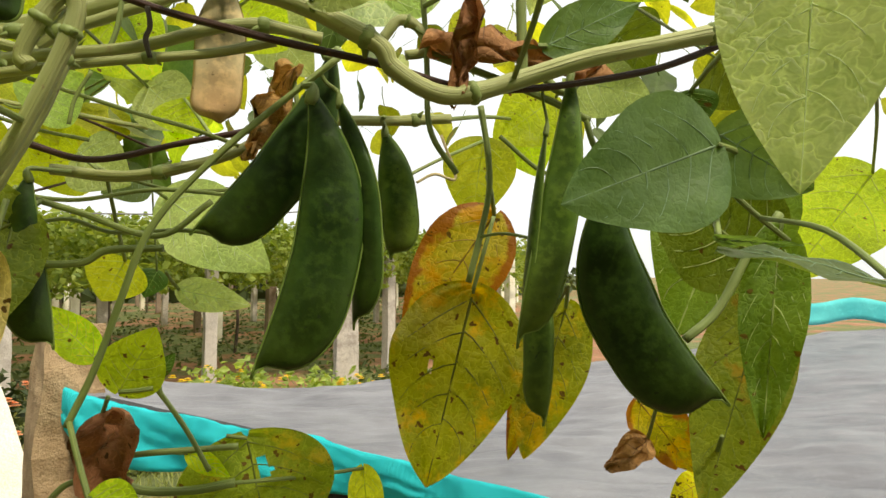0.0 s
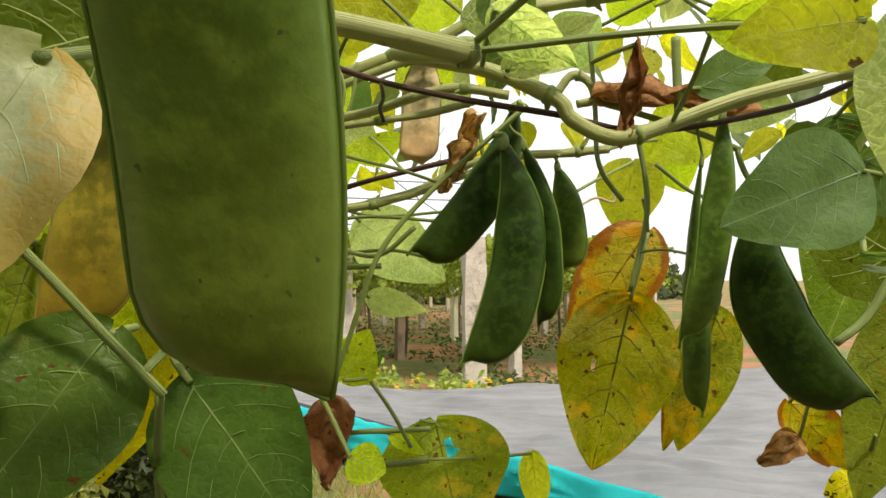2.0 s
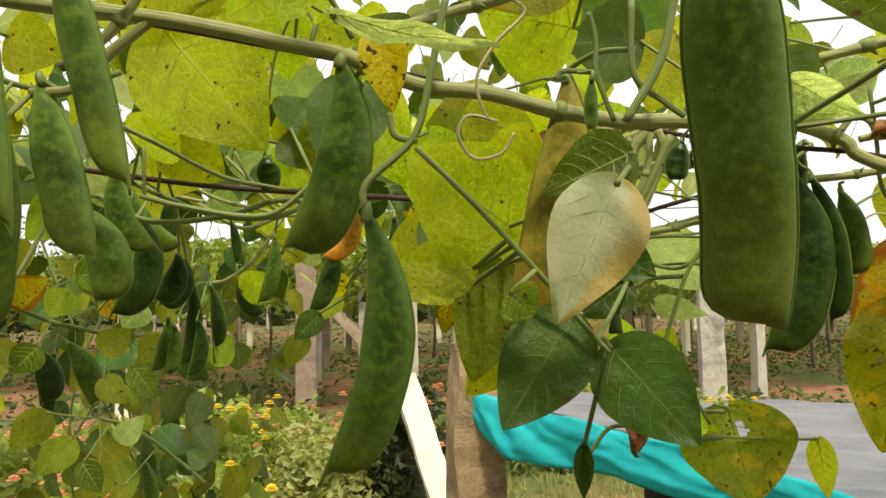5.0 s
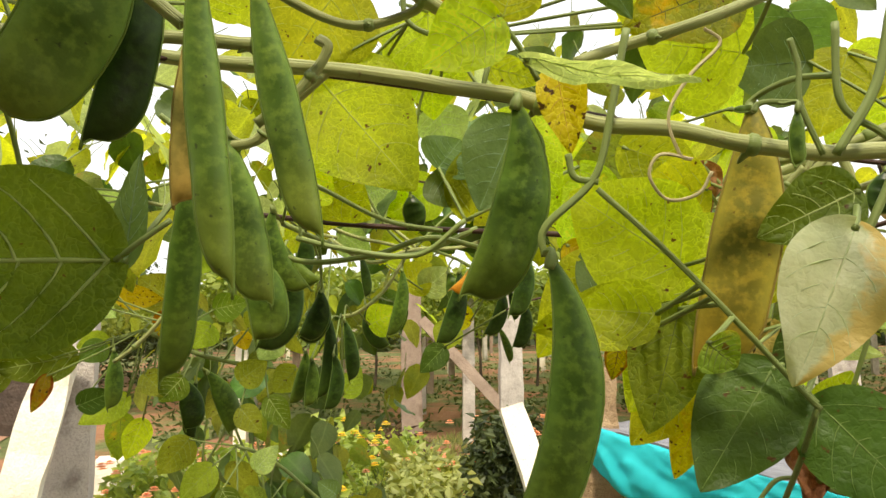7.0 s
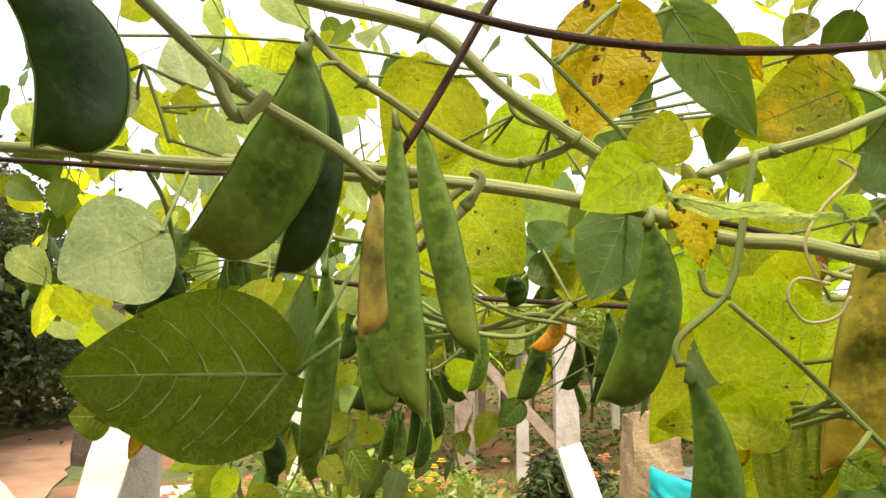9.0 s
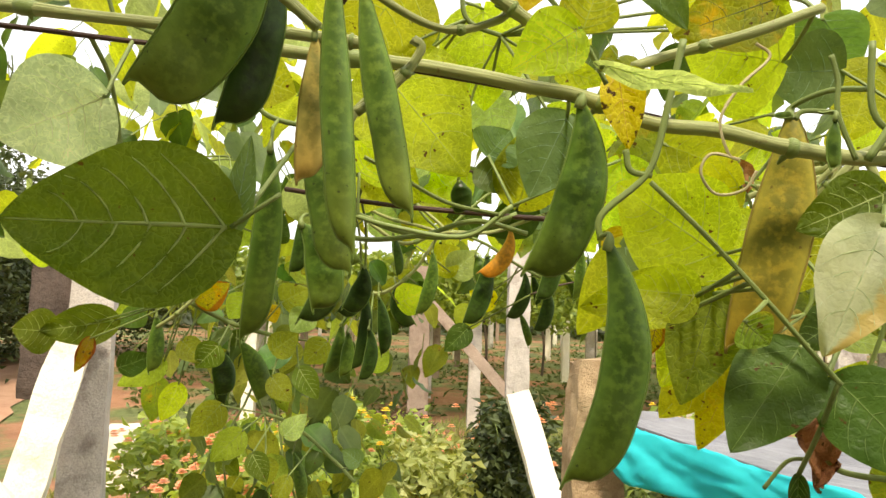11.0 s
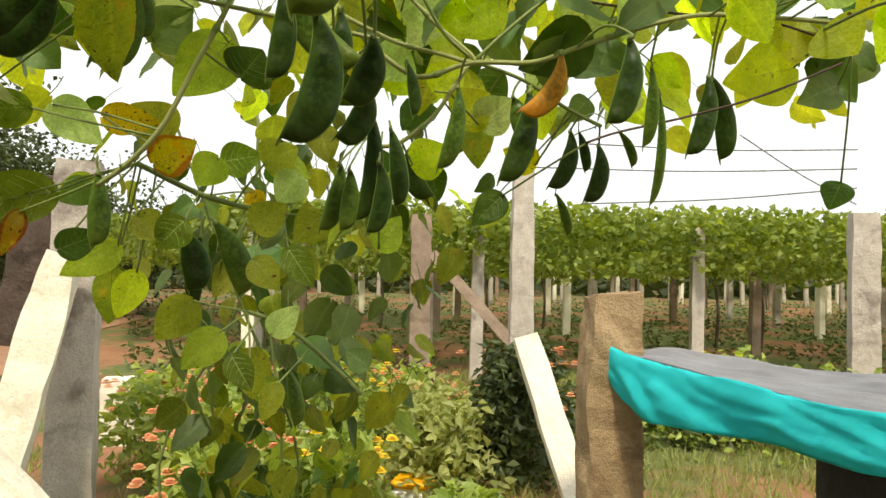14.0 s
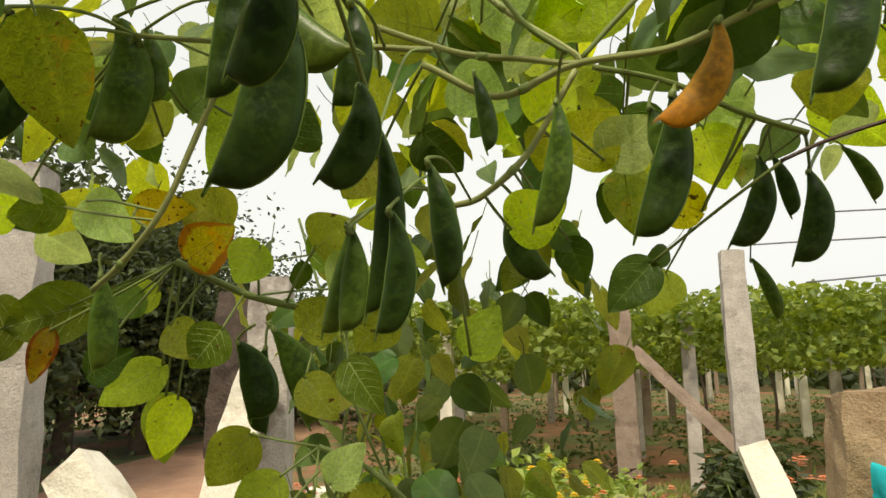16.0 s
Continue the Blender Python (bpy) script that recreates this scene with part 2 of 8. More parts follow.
def pod_mat(name, dark, light, speck, rough=0.34):
    m, nt, b = mat(name)
    vec, rnd, tc = coords(nt)
    uv = nt.nodes.new("ShaderNodeSeparateXYZ")
    nt.links.new(tc.outputs["UV"], uv.inputs[0])
    col = ramp(nt, noisen(nt, 45.0, 4.0, vec), [(0.3, dark), (0.72, light)])
    col = mixc(nt, mathn(nt, "MULTIPLY", ramp(nt, noisen(nt, 260.0, 3.0, vec), [(0.44, (0, 0, 0)), (0.64, (1, 1, 1))]), 0.55), col, (light[0] * 2.3 + 0.006, light[1] * 2.0 + 0.006, light[2] * 1.8 + 0.004))
    col = mixc(nt, mathn(nt, "MULTIPLY", ramp(nt, noisen(nt, 24.0, 5.0, vec, 0.6), [(0.5, (0, 0, 0)), (0.7, (1, 1, 1))]), 0.35), col, tuple(c * 0.8 for c in dark))
    # backlit rim put into the colour, paler at both sutures; dull towards the beak
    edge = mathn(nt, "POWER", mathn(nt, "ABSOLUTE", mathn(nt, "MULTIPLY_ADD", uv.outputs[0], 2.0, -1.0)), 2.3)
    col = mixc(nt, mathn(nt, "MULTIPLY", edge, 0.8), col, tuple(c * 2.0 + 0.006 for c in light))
    ripe = mathn(nt, "MULTIPLY", ramp(nt, mathn(nt, "ADD", uv.outputs[1], mathn(nt, "MULTIPLY_ADD", noisen(nt, 30.0, 3.0, vec), 0.5, -0.25)), [(0.55, (0, 0, 0)), (0.95, (1, 1, 1))]), 0.55)
    col = mixc(nt, ripe, col, (light[0] * 1.9, light[1] * 1.25, light[2] * 1.0))
    sp = ramp(nt, noisen(nt, 420.0, 2.0, vec), [(0.69, (0, 0, 0)), (0.73, (1, 1, 1))])
    col = mixc(nt, mathn(nt, "MULTIPLY", sp, 0.7), col, speck)
    nt.links.new(col, b.inputs["Base Color"])
    b.inputs["Roughness"].default_value = rough
    nt.links.new(mathn(nt, "MULTIPLY_ADD", noisen(nt, 130.0, 3.0, vec), 0.3, rough - 0.12), b.inputs["Roughness"])
    bump(nt, b, mathn(nt, "ADD", noisen(nt, 330.0, 4.0, vec), mathn(nt, "MULTIPLY", noisen(nt, 70.0, 3.0, vec), 2.0)), 0.35, 0.0006)
    b.inputs["Specular IOR Level"].default_value = 0.3
    return m


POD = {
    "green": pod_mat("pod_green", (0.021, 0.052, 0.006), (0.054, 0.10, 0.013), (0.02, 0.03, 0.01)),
    # darker copy for pods hanging in shade, the shade put into its colour
    "dark": pod_mat("pod_shaded_green", (0.005, 0.017, 0.002), (0.018, 0.043, 0.005), (0.015, 0.02, 0.01)),
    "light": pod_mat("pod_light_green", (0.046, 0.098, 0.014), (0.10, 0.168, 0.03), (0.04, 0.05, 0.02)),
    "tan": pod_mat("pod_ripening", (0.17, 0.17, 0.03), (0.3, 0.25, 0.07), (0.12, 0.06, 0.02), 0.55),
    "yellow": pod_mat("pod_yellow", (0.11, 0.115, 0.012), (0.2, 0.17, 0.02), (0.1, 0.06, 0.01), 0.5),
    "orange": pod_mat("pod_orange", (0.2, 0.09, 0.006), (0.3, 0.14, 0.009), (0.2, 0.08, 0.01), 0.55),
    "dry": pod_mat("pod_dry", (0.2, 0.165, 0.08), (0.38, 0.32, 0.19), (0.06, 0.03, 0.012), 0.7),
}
SEAM = vein_mat("pod_seam", (0.15, 0.22, 0.045), 0.15)
SEAM_TAN = vein_mat("pod_seam_tan", (0.35, 0.26, 0.08))


def stem_mat(name, a, c, knots):
    m, nt, b = mat(name)
    vec, rnd, tc = coords(nt)
    uv = nt.nodes.new("ShaderNodeMapping")
    uv.inputs["Scale"].default_value = (10.0, 160.0, 1.0)
    nt.links.new(tc.outputs["UV"], uv.inputs["Vector"])
    col = ramp(nt, noisen(nt, 1.0, 4.0, uv.outputs[0]), [(0.3, a), (0.7, c)])
    col = mixc(nt, ramp(nt, noisen(nt, 150.0, 5.0, vec, 0.7), [(0.62, (0, 0, 0)), (0.72, (1, 1, 1))]), col, knots)
    nt.links.new(col, b.inputs["Base Color"])
    b.inputs["Roughness"].default_value = 0.55
    bump(nt, b, noisen(nt, 1.0, 3.0, uv.outputs[0]), 0.9, 0.0014)
    return m


STEM = {"vine": stem_mat("vine_bark", (0.2, 0.23, 0.07), (0.44, 0.45, 0.2), (0.2, 0.13, 0.06)),
        "stalk": stem_mat("stalk_green", (0.15, 0.2, 0.05), (0.25, 0.31, 0.1), (0.16, 0.14, 0.05)),
        "tendril": stem_mat("tendril_dry", (0.5, 0.4, 0.2), (0.68, 0.58, 0.36), (0.3, 0.2, 0.08)),
        "dead": stem_mat("dead_twig", (0.03, 0.02, 0.012), (0.07, 0.05, 0.03), (0.1, 0.06, 0.03)),
        "wire": stem_mat("rusty_wire", (0.035, 0.014, 0.01), (0.075, 0.03, 0.02), (0.13, 0.05, 0.025)),
        "line": stem_mat("grey_wire", (0.12, 0.12, 0.13), (0.2, 0.2, 0.2), (0.1, 0.07, 0.05))}


def rock_mat(name, a, c, stain, scale=9.0, rough=0.85, depth=0.012):
    m, nt, b = mat(name)
    vec, rnd, tc = coords(nt)
    col = ramp(nt, noisen(nt, scale, 6.0, vec, 0.65), [(0.3, a), (0.7, c)])
    col = mixc(nt, mathn(nt, "MULTIPLY", ramp(nt, noisen(nt, scale * 16, 4.0, vec), [(0.45, (0, 0, 0)), (0.7, (1, 1, 1))]), 0.5), col, stain)
    col = mixc(nt, ramp(nt, noisen(nt, scale * 0.45, 5.0, vec, 0.7), [(0.55, (0, 0, 0)), (0.7, (1, 1, 1))]), col, stain)
    nt.links.new(col, b.inputs["Base Color"])
    b.inputs["Roughness"].default_value = rough
    bump(nt, b, mathn(nt, "ADD", noisen(nt, scale * 3, 6.0, vec, 0.7), mathn(nt, "MULTIPLY", noisen(nt, scale * 14, 4.0, vec), 0.3)), 0.9, depth)
    return m


GRANITE = rock_mat("granite_tan", (0.3, 0.19, 0.1), (0.52, 0.37, 0.22), (0.18, 0.11, 0.055), 11.0, 0.85, 0.02)
# pale stone, its glare in full sun raised into the base colour
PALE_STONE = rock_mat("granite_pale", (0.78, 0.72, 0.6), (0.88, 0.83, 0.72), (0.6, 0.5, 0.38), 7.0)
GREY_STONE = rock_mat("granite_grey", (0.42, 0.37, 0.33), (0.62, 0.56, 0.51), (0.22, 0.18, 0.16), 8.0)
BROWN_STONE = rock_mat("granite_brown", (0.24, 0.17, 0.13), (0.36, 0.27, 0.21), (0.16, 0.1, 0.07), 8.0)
WOOD = rock_mat("weathered_wood", (0.06, 0.04, 0.032), (0.14, 0.1, 0.08), (0.035, 0.022, 0.018), 14.0)


def cloth_mat(name, a, c, rough, weave, streaks=0.5):
    m, nt, b = mat(name)
    vec, rnd, tc = coords(nt)
    col = ramp(nt, noisen(nt, 5.0, 5.0, vec), [(0.3, a), (0.7, c)])
    col = mixc(nt, mathn(nt, "MULTIPLY", ramp(nt, noisen(nt, 60.0, 4.0, vec), [(0.55, (0, 0, 0)), (0.75, (1, 1, 1))]), 0.7 * streaks), col, tuple(min(1, x * 1.5 + 0.04) for x in c))
    # pale streaks put into the colour for light catching the wrinkles
    mp = nt.nodes.new("ShaderNodeMapping")
    mp.inputs["Rotation"].default_value = (0, 0, 0.7)
    mp.inputs["Scale"].default_value = (3.0, 22.0, 6.0)
    nt.links.new(vec, mp.inputs["Vector"])
    streak = noisen(nt, 1.0, 5.0, mp.outputs[0], 0.6)
    col = mixc(nt, mathn(nt, "MULTIPLY", ramp(nt, streak, [(0.45, (0, 0, 0)), (0.72, (1, 1, 1))]), streaks), col, tuple(min(1, x * 1.6 + 0.05) for x in c))
    nt.links.new(col, b.inputs["Base Color"])
    b.inputs["Roughness"].default_value = rough
    w = node(nt, "ShaderNodeTexWave", Scale=weave, Distortion=0.5)
    nt.links.new(vec, w.inputs["Vector"])
    b.inputs["Specular IOR Level"].default_value = 0.25
    bump(nt, b, mathn(nt, "ADD", w.outputs["Fac"], mathn(nt, "MULTIPLY", streak, 6.0)), 0.5, 0.006)
    return m


TEAL = cloth_mat("teal_net", (0.0, 0.54, 0.62), (0.0, 0.64, 0.73), 0.7, 160.0, 0.08)
GREY_SHEET = cloth_mat("grey_sheet", (0.17, 0.17, 0.195), (0.26, 0.26, 0.29), 0.34, 120.0, 0.3)
CYAN = cloth_mat("cyan_net", (0.05, 0.5, 0.55), (0.1, 0.62, 0.66), 0.6, 160.0)


def ground_mat():
    m, nt, b = mat("red_soil_and_grass")
    tc = nt.nodes.new("ShaderNodeTexCoord")
    v = tc.outputs["Object"]
    soil = ramp(nt, noisen(nt, 1.6, 8.0, v, 0.7), [(0.3, (0.25, 0.105, 0.055)), (0.7, (0.46, 0.23, 0.13))])
    grass = ramp(nt, noisen(nt, 9.0, 8.0, v, 0.7), [(0.3, (0.08, 0.105, 0.03)), (0.7, (0.21, 0.235, 0.085))])
    col = mixc(nt, ramp(nt, noisen(nt, 0.55, 6.0, v, 0.65), [(0.44, (0, 0, 0)), (0.53, (1, 1, 1))]), soil, grass)
    nt.links.new(col, b.inputs["Base Color"])
    b.inputs["Roughness"].default_value = 0.95
    bump(nt, b, noisen(nt, 12.0, 8.0, v, 0.75), 0.8, 0.05)
    return m


GROUND = ground_mat()


def plain_leaf(name, a, c, trans=0.35, by_island=True):
    m, nt, b = mat(name)
    geo = nt.nodes.new("ShaderNodeNewGeometry")
    col = ramp(nt, geo.outputs["Random Per Island"], [(0.0, a), (1.0, c)])
    nt.links.new(col, b.inputs["Base Color"])
    b.inputs["Roughness"].default_value = 0.55
    tr = nt.nodes.new("ShaderNodeBsdfTranslucent")
    nt.links.new(mixc(nt, 1.0, col, (1.7, 1.6, 0.6), "MULTIPLY"), tr.inputs["Color"])
    mx = node(nt, "ShaderNodeMixShader", Fac=trans)
    nt.links.new(b.outputs[0], mx.inputs[1])
    nt.links.new(tr.outputs[0], mx.inputs[2])
    nt.links.new(mx.outputs[0], nt.nodes["Material Output"].inputs["Surface"])
    return m


VINEYARD_LEAF = plain_leaf("vineyard_leaf", (0.12, 0.18, 0.03), (0.30, 0.36, 0.08), 0.45)
BUSH_LEAF = plain_leaf("bush_leaf", (0.15, 0.23, 0.045), (0.42, 0.5, 0.15), 0.45)
OLIVE_LEAF = plain_leaf("olive_bush_leaf", (0.2, 0.24, 0.075), (0.44, 0.46, 0.19), 0.42)
TREE_LEAF = plain_leaf("tree_leaf", (0.025, 0.042, 0.012), (0.085, 0.11, 0.035), 0.25)
WEED_LEAF = plain_leaf("weed_leaf", (0.05, 0.08, 0.02), (0.14, 0.175, 0.05), 0.25)
GRASS_BLADE = plain_leaf("grass_blade", (0.16, 0.2, 0.05), (0.36, 0.37, 0.15), 0.35)
PETAL_ORANGE = plain_leaf("petal_orange", (0.75, 0.28, 0.12), (0.85, 0.45, 0.25), 0.2)
PETAL_YELLOW = plain_leaf("petal_yellow", (0.8, 0.55, 0.02), (0.85, 0.65, 0.05), 0.2)
BARK = rock_mat("bark", (0.07, 0.05, 0.035), (0.15, 0.11, 0.08), (0.04, 0.03, 0.02), 12.0)


# ---- mesh helpers ----
def part(name, mesh, material, parent=None, label="", kind=""):
    if isinstance(mesh, bmesh.types.BMesh):
        me = bpy.data.meshes.new(name)
        mesh.to_mesh(me)
        mesh.free()
        mesh = me
    if material and not mesh.materials:
        mesh.materials.append(material)
    ob = new(name, mesh)
    if parent is not None:
        ob.parent = parent
    return tagged(ob, label, kind=kind)


def quadmesh(name, verts, faces, uvs=None, smooth=True):
    me = bpy.data.meshes.new(name)
    me.from_pydata([tuple(v) for v in verts], [], faces)
    if uvs is not None:
        lay = me.uv_layers.new(name="UVMap")
        for i, l in enumerate(me.loops):
            lay.data[i].uv = uvs[l.vertex_index]
    if smooth:
        me.polygons.foreach_set("use_smooth", [True] * len(me.polygons))
    me.update()
    return me


def smooth_points(pts, per=6):
    """A curve through the points (Catmull-Rom)."""
    p = [Vector(q) for q in pts]
    p = [2 * p[0] - p[1]] + p + [2 * p[-1] - p[-2]]
    out = []
    for i in range(1, len(p) - 2):
        for k in range(per):
            t = k / per
            a, b, c, d = p[i - 1], p[i], p[i + 1], p[i + 2]
            out.append(0.5 * ((2 * b) + (c - a) * t + (2 * a - 5 * b + 4 * c - d) * t * t + (3 * b - a - 3 * c + d) * t ** 3))
    return out + [p[-2]]


def tube(points, radii, sides=8, name="tube"):
    """A round tube along points, with its own radius at each, closed at the ends."""
    n = len(points)
    verts, uvs, faces = [], [], []
    up = Vector((0.31, 0.17, 0.93))
    dist = 0.0
    for i, p in enumerate(points):
        t = (points[min(i + 1, n - 1)] - points[max(i - 1, 0)]).normalized()
        a = t.cross(up)
        a = (a if a.length > 1e-3 else t.cross(Vector((1, 0, 0)))).normalized()
        b = t.cross(a)
        up = a.cross(t)
        dist += (p - points[i - 1]).length if i else 0
        for k in range(sides):
            w = 2 * math.pi * k / sides
            verts.append(p + radii[i] * (math.cos(w) * a + math.sin(w) * b))
            uvs.append((dist, k / sides * 0.02))
    for i in range(n - 1):
        for k in range(sides):
            k2 = (k + 1) % sides
            faces.append((i * sides + k, i * sides + k2, (i + 1) * sides + k2, (i + 1) * sides + k))
    faces.append(tuple(range(sides - 1, -1, -1)))
    faces.append(tuple((n - 1) * sides + k for k in range(sides)))
    return quadmesh(name, verts, faces, uvs)


RNG = random.Random(7)


def frame_of(along, facing):
    y = along.normalized()
    z = facing - y * facing.dot(y)
    z.normalize()
    return y.cross(z), y, z


# ---- the ground ----
def hill(x, y):
    return 0.03 * noise.noise((x * 0.4, y * 0.4, 0)) + 0.012 * noise.noise((x * 2.1, y * 2.1, 3))


def build_ground():
    ticks = [-900, -300, -120, -60, -40] + [i * 0.5 for i in range(-50, 51)] + [40, 60, 120, 300, 900]
    n = len(ticks)
    verts = [(x, y, hill(x, y) if abs(x) < 30 and abs(y) < 30 else 0) for y in ticks for x in ticks]
    faces = [(j * n + i, j * n + i + 1, (j + 1) * n + i + 1, (j + 1) * n + i) for j in range(n - 1) for i in range(n - 1)]
    tagged(part("ground", quadmesh("ground", verts, faces), GROUND), "red soil with patches of thin grass", "ground", kind="structure")


build_ground()


def along_heading(deg, dist, side=0.0, o=(-0.2, -0.1)):
    """A place at a distance ahead and to the right, for a heading counted left of north."""
    a = radians(deg)
    return o[0] - math.sin(a) * dist + math.cos(a) * side, o[1] + math.cos(a) * dist + math.sin(a) * side


def rough_beam(name, a, b, wide, deep, material, turn=0.0, taper=1.0, seed=0, rows=9, uneven=0.06):
    """A hewn stone or timber bar from a to b, four-sided, with uneven faces and chipped ends."""
    a, b = Vector(a), Vector(b)
    y = (b - a).normalized()
    ref = Vector((math.sin(radians(turn)), -math.cos(radians(turn)), 0.001))
    z = (ref - y * ref.dot(y)).normalized()
    x = y.cross(z)
    cs = [(-1, -1), (-0.33, -1.03), (0.33, -1.03), (1, -1), (1.03, -0.3), (1.03, 0.3), (1, 1), (0.33, 1.03), (-0.33, 1.03), (-1, 1), (-1.03, 0.3), (-1.03, -0.3)]
    verts, faces, uvs, m = [], [], [], len(cs)
    for i in range(rows):
        f = i / (rows - 1)
        s = 1 + (taper - 1) * f
        for cx, cz in cs:
            e = 0.93 if i in (0, rows - 1) else 1.0
            p = a + (b - a) * f + x * cx * wide / 2 * s * e + z * cz * deep / 2 * s * e
            j = noise.noise_vector(p * 6 + Vector((seed, 0, 0))) * wide * uneven + noise.noise_vector(p * 19 + Vector((seed, 5, 0))) * wide * uneven * 0.5
            verts.append(p + j)
            uvs.append((f, 0))
    for i in range(rows - 1):
        for k in range(m):
            faces.append((i * m + k, i * m + (k + 1) % m, (i + 1) * m + (k + 1) % m, (i + 1) * m + k))
    for ring, sign in ((0, -1), (rows - 1, 1)):
        c = sum((verts[ring * m + k] for k in range(m)), Vector()) / m + y * sign * wide * 0.03
        verts.append(c)
        uvs.append((0, 0))
        for k in range(m):
            f = (ring * m + k, ring * m + (k + 1) % m, len(verts) - 1)
            faces.append(f if sign > 0 else f[::-1])
    return part(name, quadmesh(name, verts, faces, uvs, smooth=False), material)


# ---- leaves, pods, vines ----
def leaf_half(v):
    """Half width of the blade along its length, widest in the first third."""
    return max(0.0, math.sin(math.pi * v ** 0.65)) ** 0.78 * (1.0 - 0.06 * v)


def leaf_surface(length, width, fold, curl, seed, ripple=1.0):
    def at(u, v):
        w = leaf_half(v) * width / 2
        back = -0.06 * length * (abs(u) ** 1.3) * max(0, 1 - v / 0.25)
        x = u * w
        y = v * length + back
        z = fold * abs(x) - curl * length * v * v + ripple * 0.03 * length * noise.noise((u * 1.7 + seed, v * 3.1, seed * 0.7)) + ripple * 0.012 * length * noise.noise((u * 5 + seed, v * 8, 2))
        z += ripple * 0.02 * length * abs(u) ** 2 * math.sin(v * 14 + seed)
        if ripple > 2.4:
            c = noise.noise_vector((u * 2.2 + seed, v * 4.5, seed)) * length * 0.05 * ripple
            return Vector((x * 0.8 + c.x * 0.6, y + c.y * 0.5, z + c.z))
        return Vector((x * (1 - 0.12 * abs(fold)), y * (1 - 0.25 * abs(curl)), z))
    return at


def leaf_blade_mesh(at, name, nu=8, nv=16, ragged=0.0, seed=0.0, hole=None):
    verts, uvs, faces = [], [], []
    for j in range(nv + 1):
        v = j / nv
        v = 0.0005 + 0.999 * (0.5 - 0.5 * math.cos(math.pi * v)) ** 1.05
        for i in range(nu + 1):
            u = -1 + 2 * i / nu
            q = at(u, v)
            if ragged and abs(u) > 0.7:
                q = q * (1 - ragged * max(0, noise.noise((u * 3 + seed, v * 9, 1))))
            verts.append(q)
            uvs.append(((u + 1) / 2, v))
    for j in range(nv):
        for i in range(nu):
            a = j * (nu + 1) + i
            if hole:
                hu, hv = (uvs[a][0] + uvs[a + nu + 2][0]) / 2 - hole[0], (uvs[a][1] + uvs[a + nu + 2][1]) / 2 - hole[1]
                if math.hypot(hu * 1.0, hv * 0.8) < hole[2] * (1 + 0.6 * noise.noise((hu * 30, hv * 30, seed))):
                    continue
            faces.append((a, a + 1, a + nu + 2, a + nu + 1))
    return quadmesh(name, verts, faces, uvs)


def leaf_vein_mesh(at, name, length, thick):
    verts, faces, uvs = [], [], []

    def strand(path, r0, r1):
        base, n = len(verts), len(path)
        for i, p in enumerate(path):
            t = (path[min(i + 1, n - 1)] - path[max(i - 1, 0)]).normalized()
            a = t.cross(Vector((0, 0, 1))).normalized()
            r = r0 + (r1 - r0) * i / (n - 1)
            verts.extend((p - a * r, p + Vector((0, 0, r * 0.75)), p + a * r, p - Vector((0, 0, r * 0.75))))
            uvs.extend([(i / n, 0)] * 4)
        for i in range(n - 1):
            for k in range(4):
                a, b = base + i * 4 + k, base + i * 4 + (k + 1) % 4
                faces.append((a, b, b + 4, a + 4))

    strand([at(0, 0.02 + 0.95 * k / 9) for k in range(10)], thick, thick * 0.25)
    for side in (-1, 1):
        for v0, dv, r in ((0.03, 0.30, 0.75), (0.2, 0.26, 0.6), (0.36, 0.24, 0.55), (0.51, 0.21, 0.45), (0.66, 0.17, 0.4)):
            strand([at(side * 0.86 * k / 5, v0 + dv * (k / 5) ** 1.4 + 0.02 * side * v0) for k in range(6)], thick * r, thick * 0.15)
    return quadmesh(name, verts, faces, uvs)


LEAF_WORDS = {"front_lit": "pale bean leaflet coloured as bright as under front light", "olive": "olive-green bean leaflet in the shade of the trellis", "straw": "dry straw-yellow bean leaflet curling as it hangs", "mott2": "speckled yellow-green bean leaflet with a torn hole", "sunlit_pale": "pale sunlit bean leaflet with a yellow dried patch", "under": "large green bean leaflet showing its pale-veined underside", "green": "dark green bean leaflet with pale veins on the vine", "ygreen": "yellow-green bean leaflet lit through from behind", "lime": "bright lime-yellow bean leaflet coloured as if lit through", "grey": "blue-green bean leaflet with a waxy bloom",
              "pale": "pale green shiny bean leaflet on the vine", "spot": "yellowing bean leaflet with brown specks and stains", "orange": "orange-edged withering bean leaflet on the vine",
              "yellow": "bright yellow bean leaflet with dark specks", "brown": "dry crumpled brown leaf hanging from a stalk", "mott": "mottled olive bean leaflet turning yellow"}


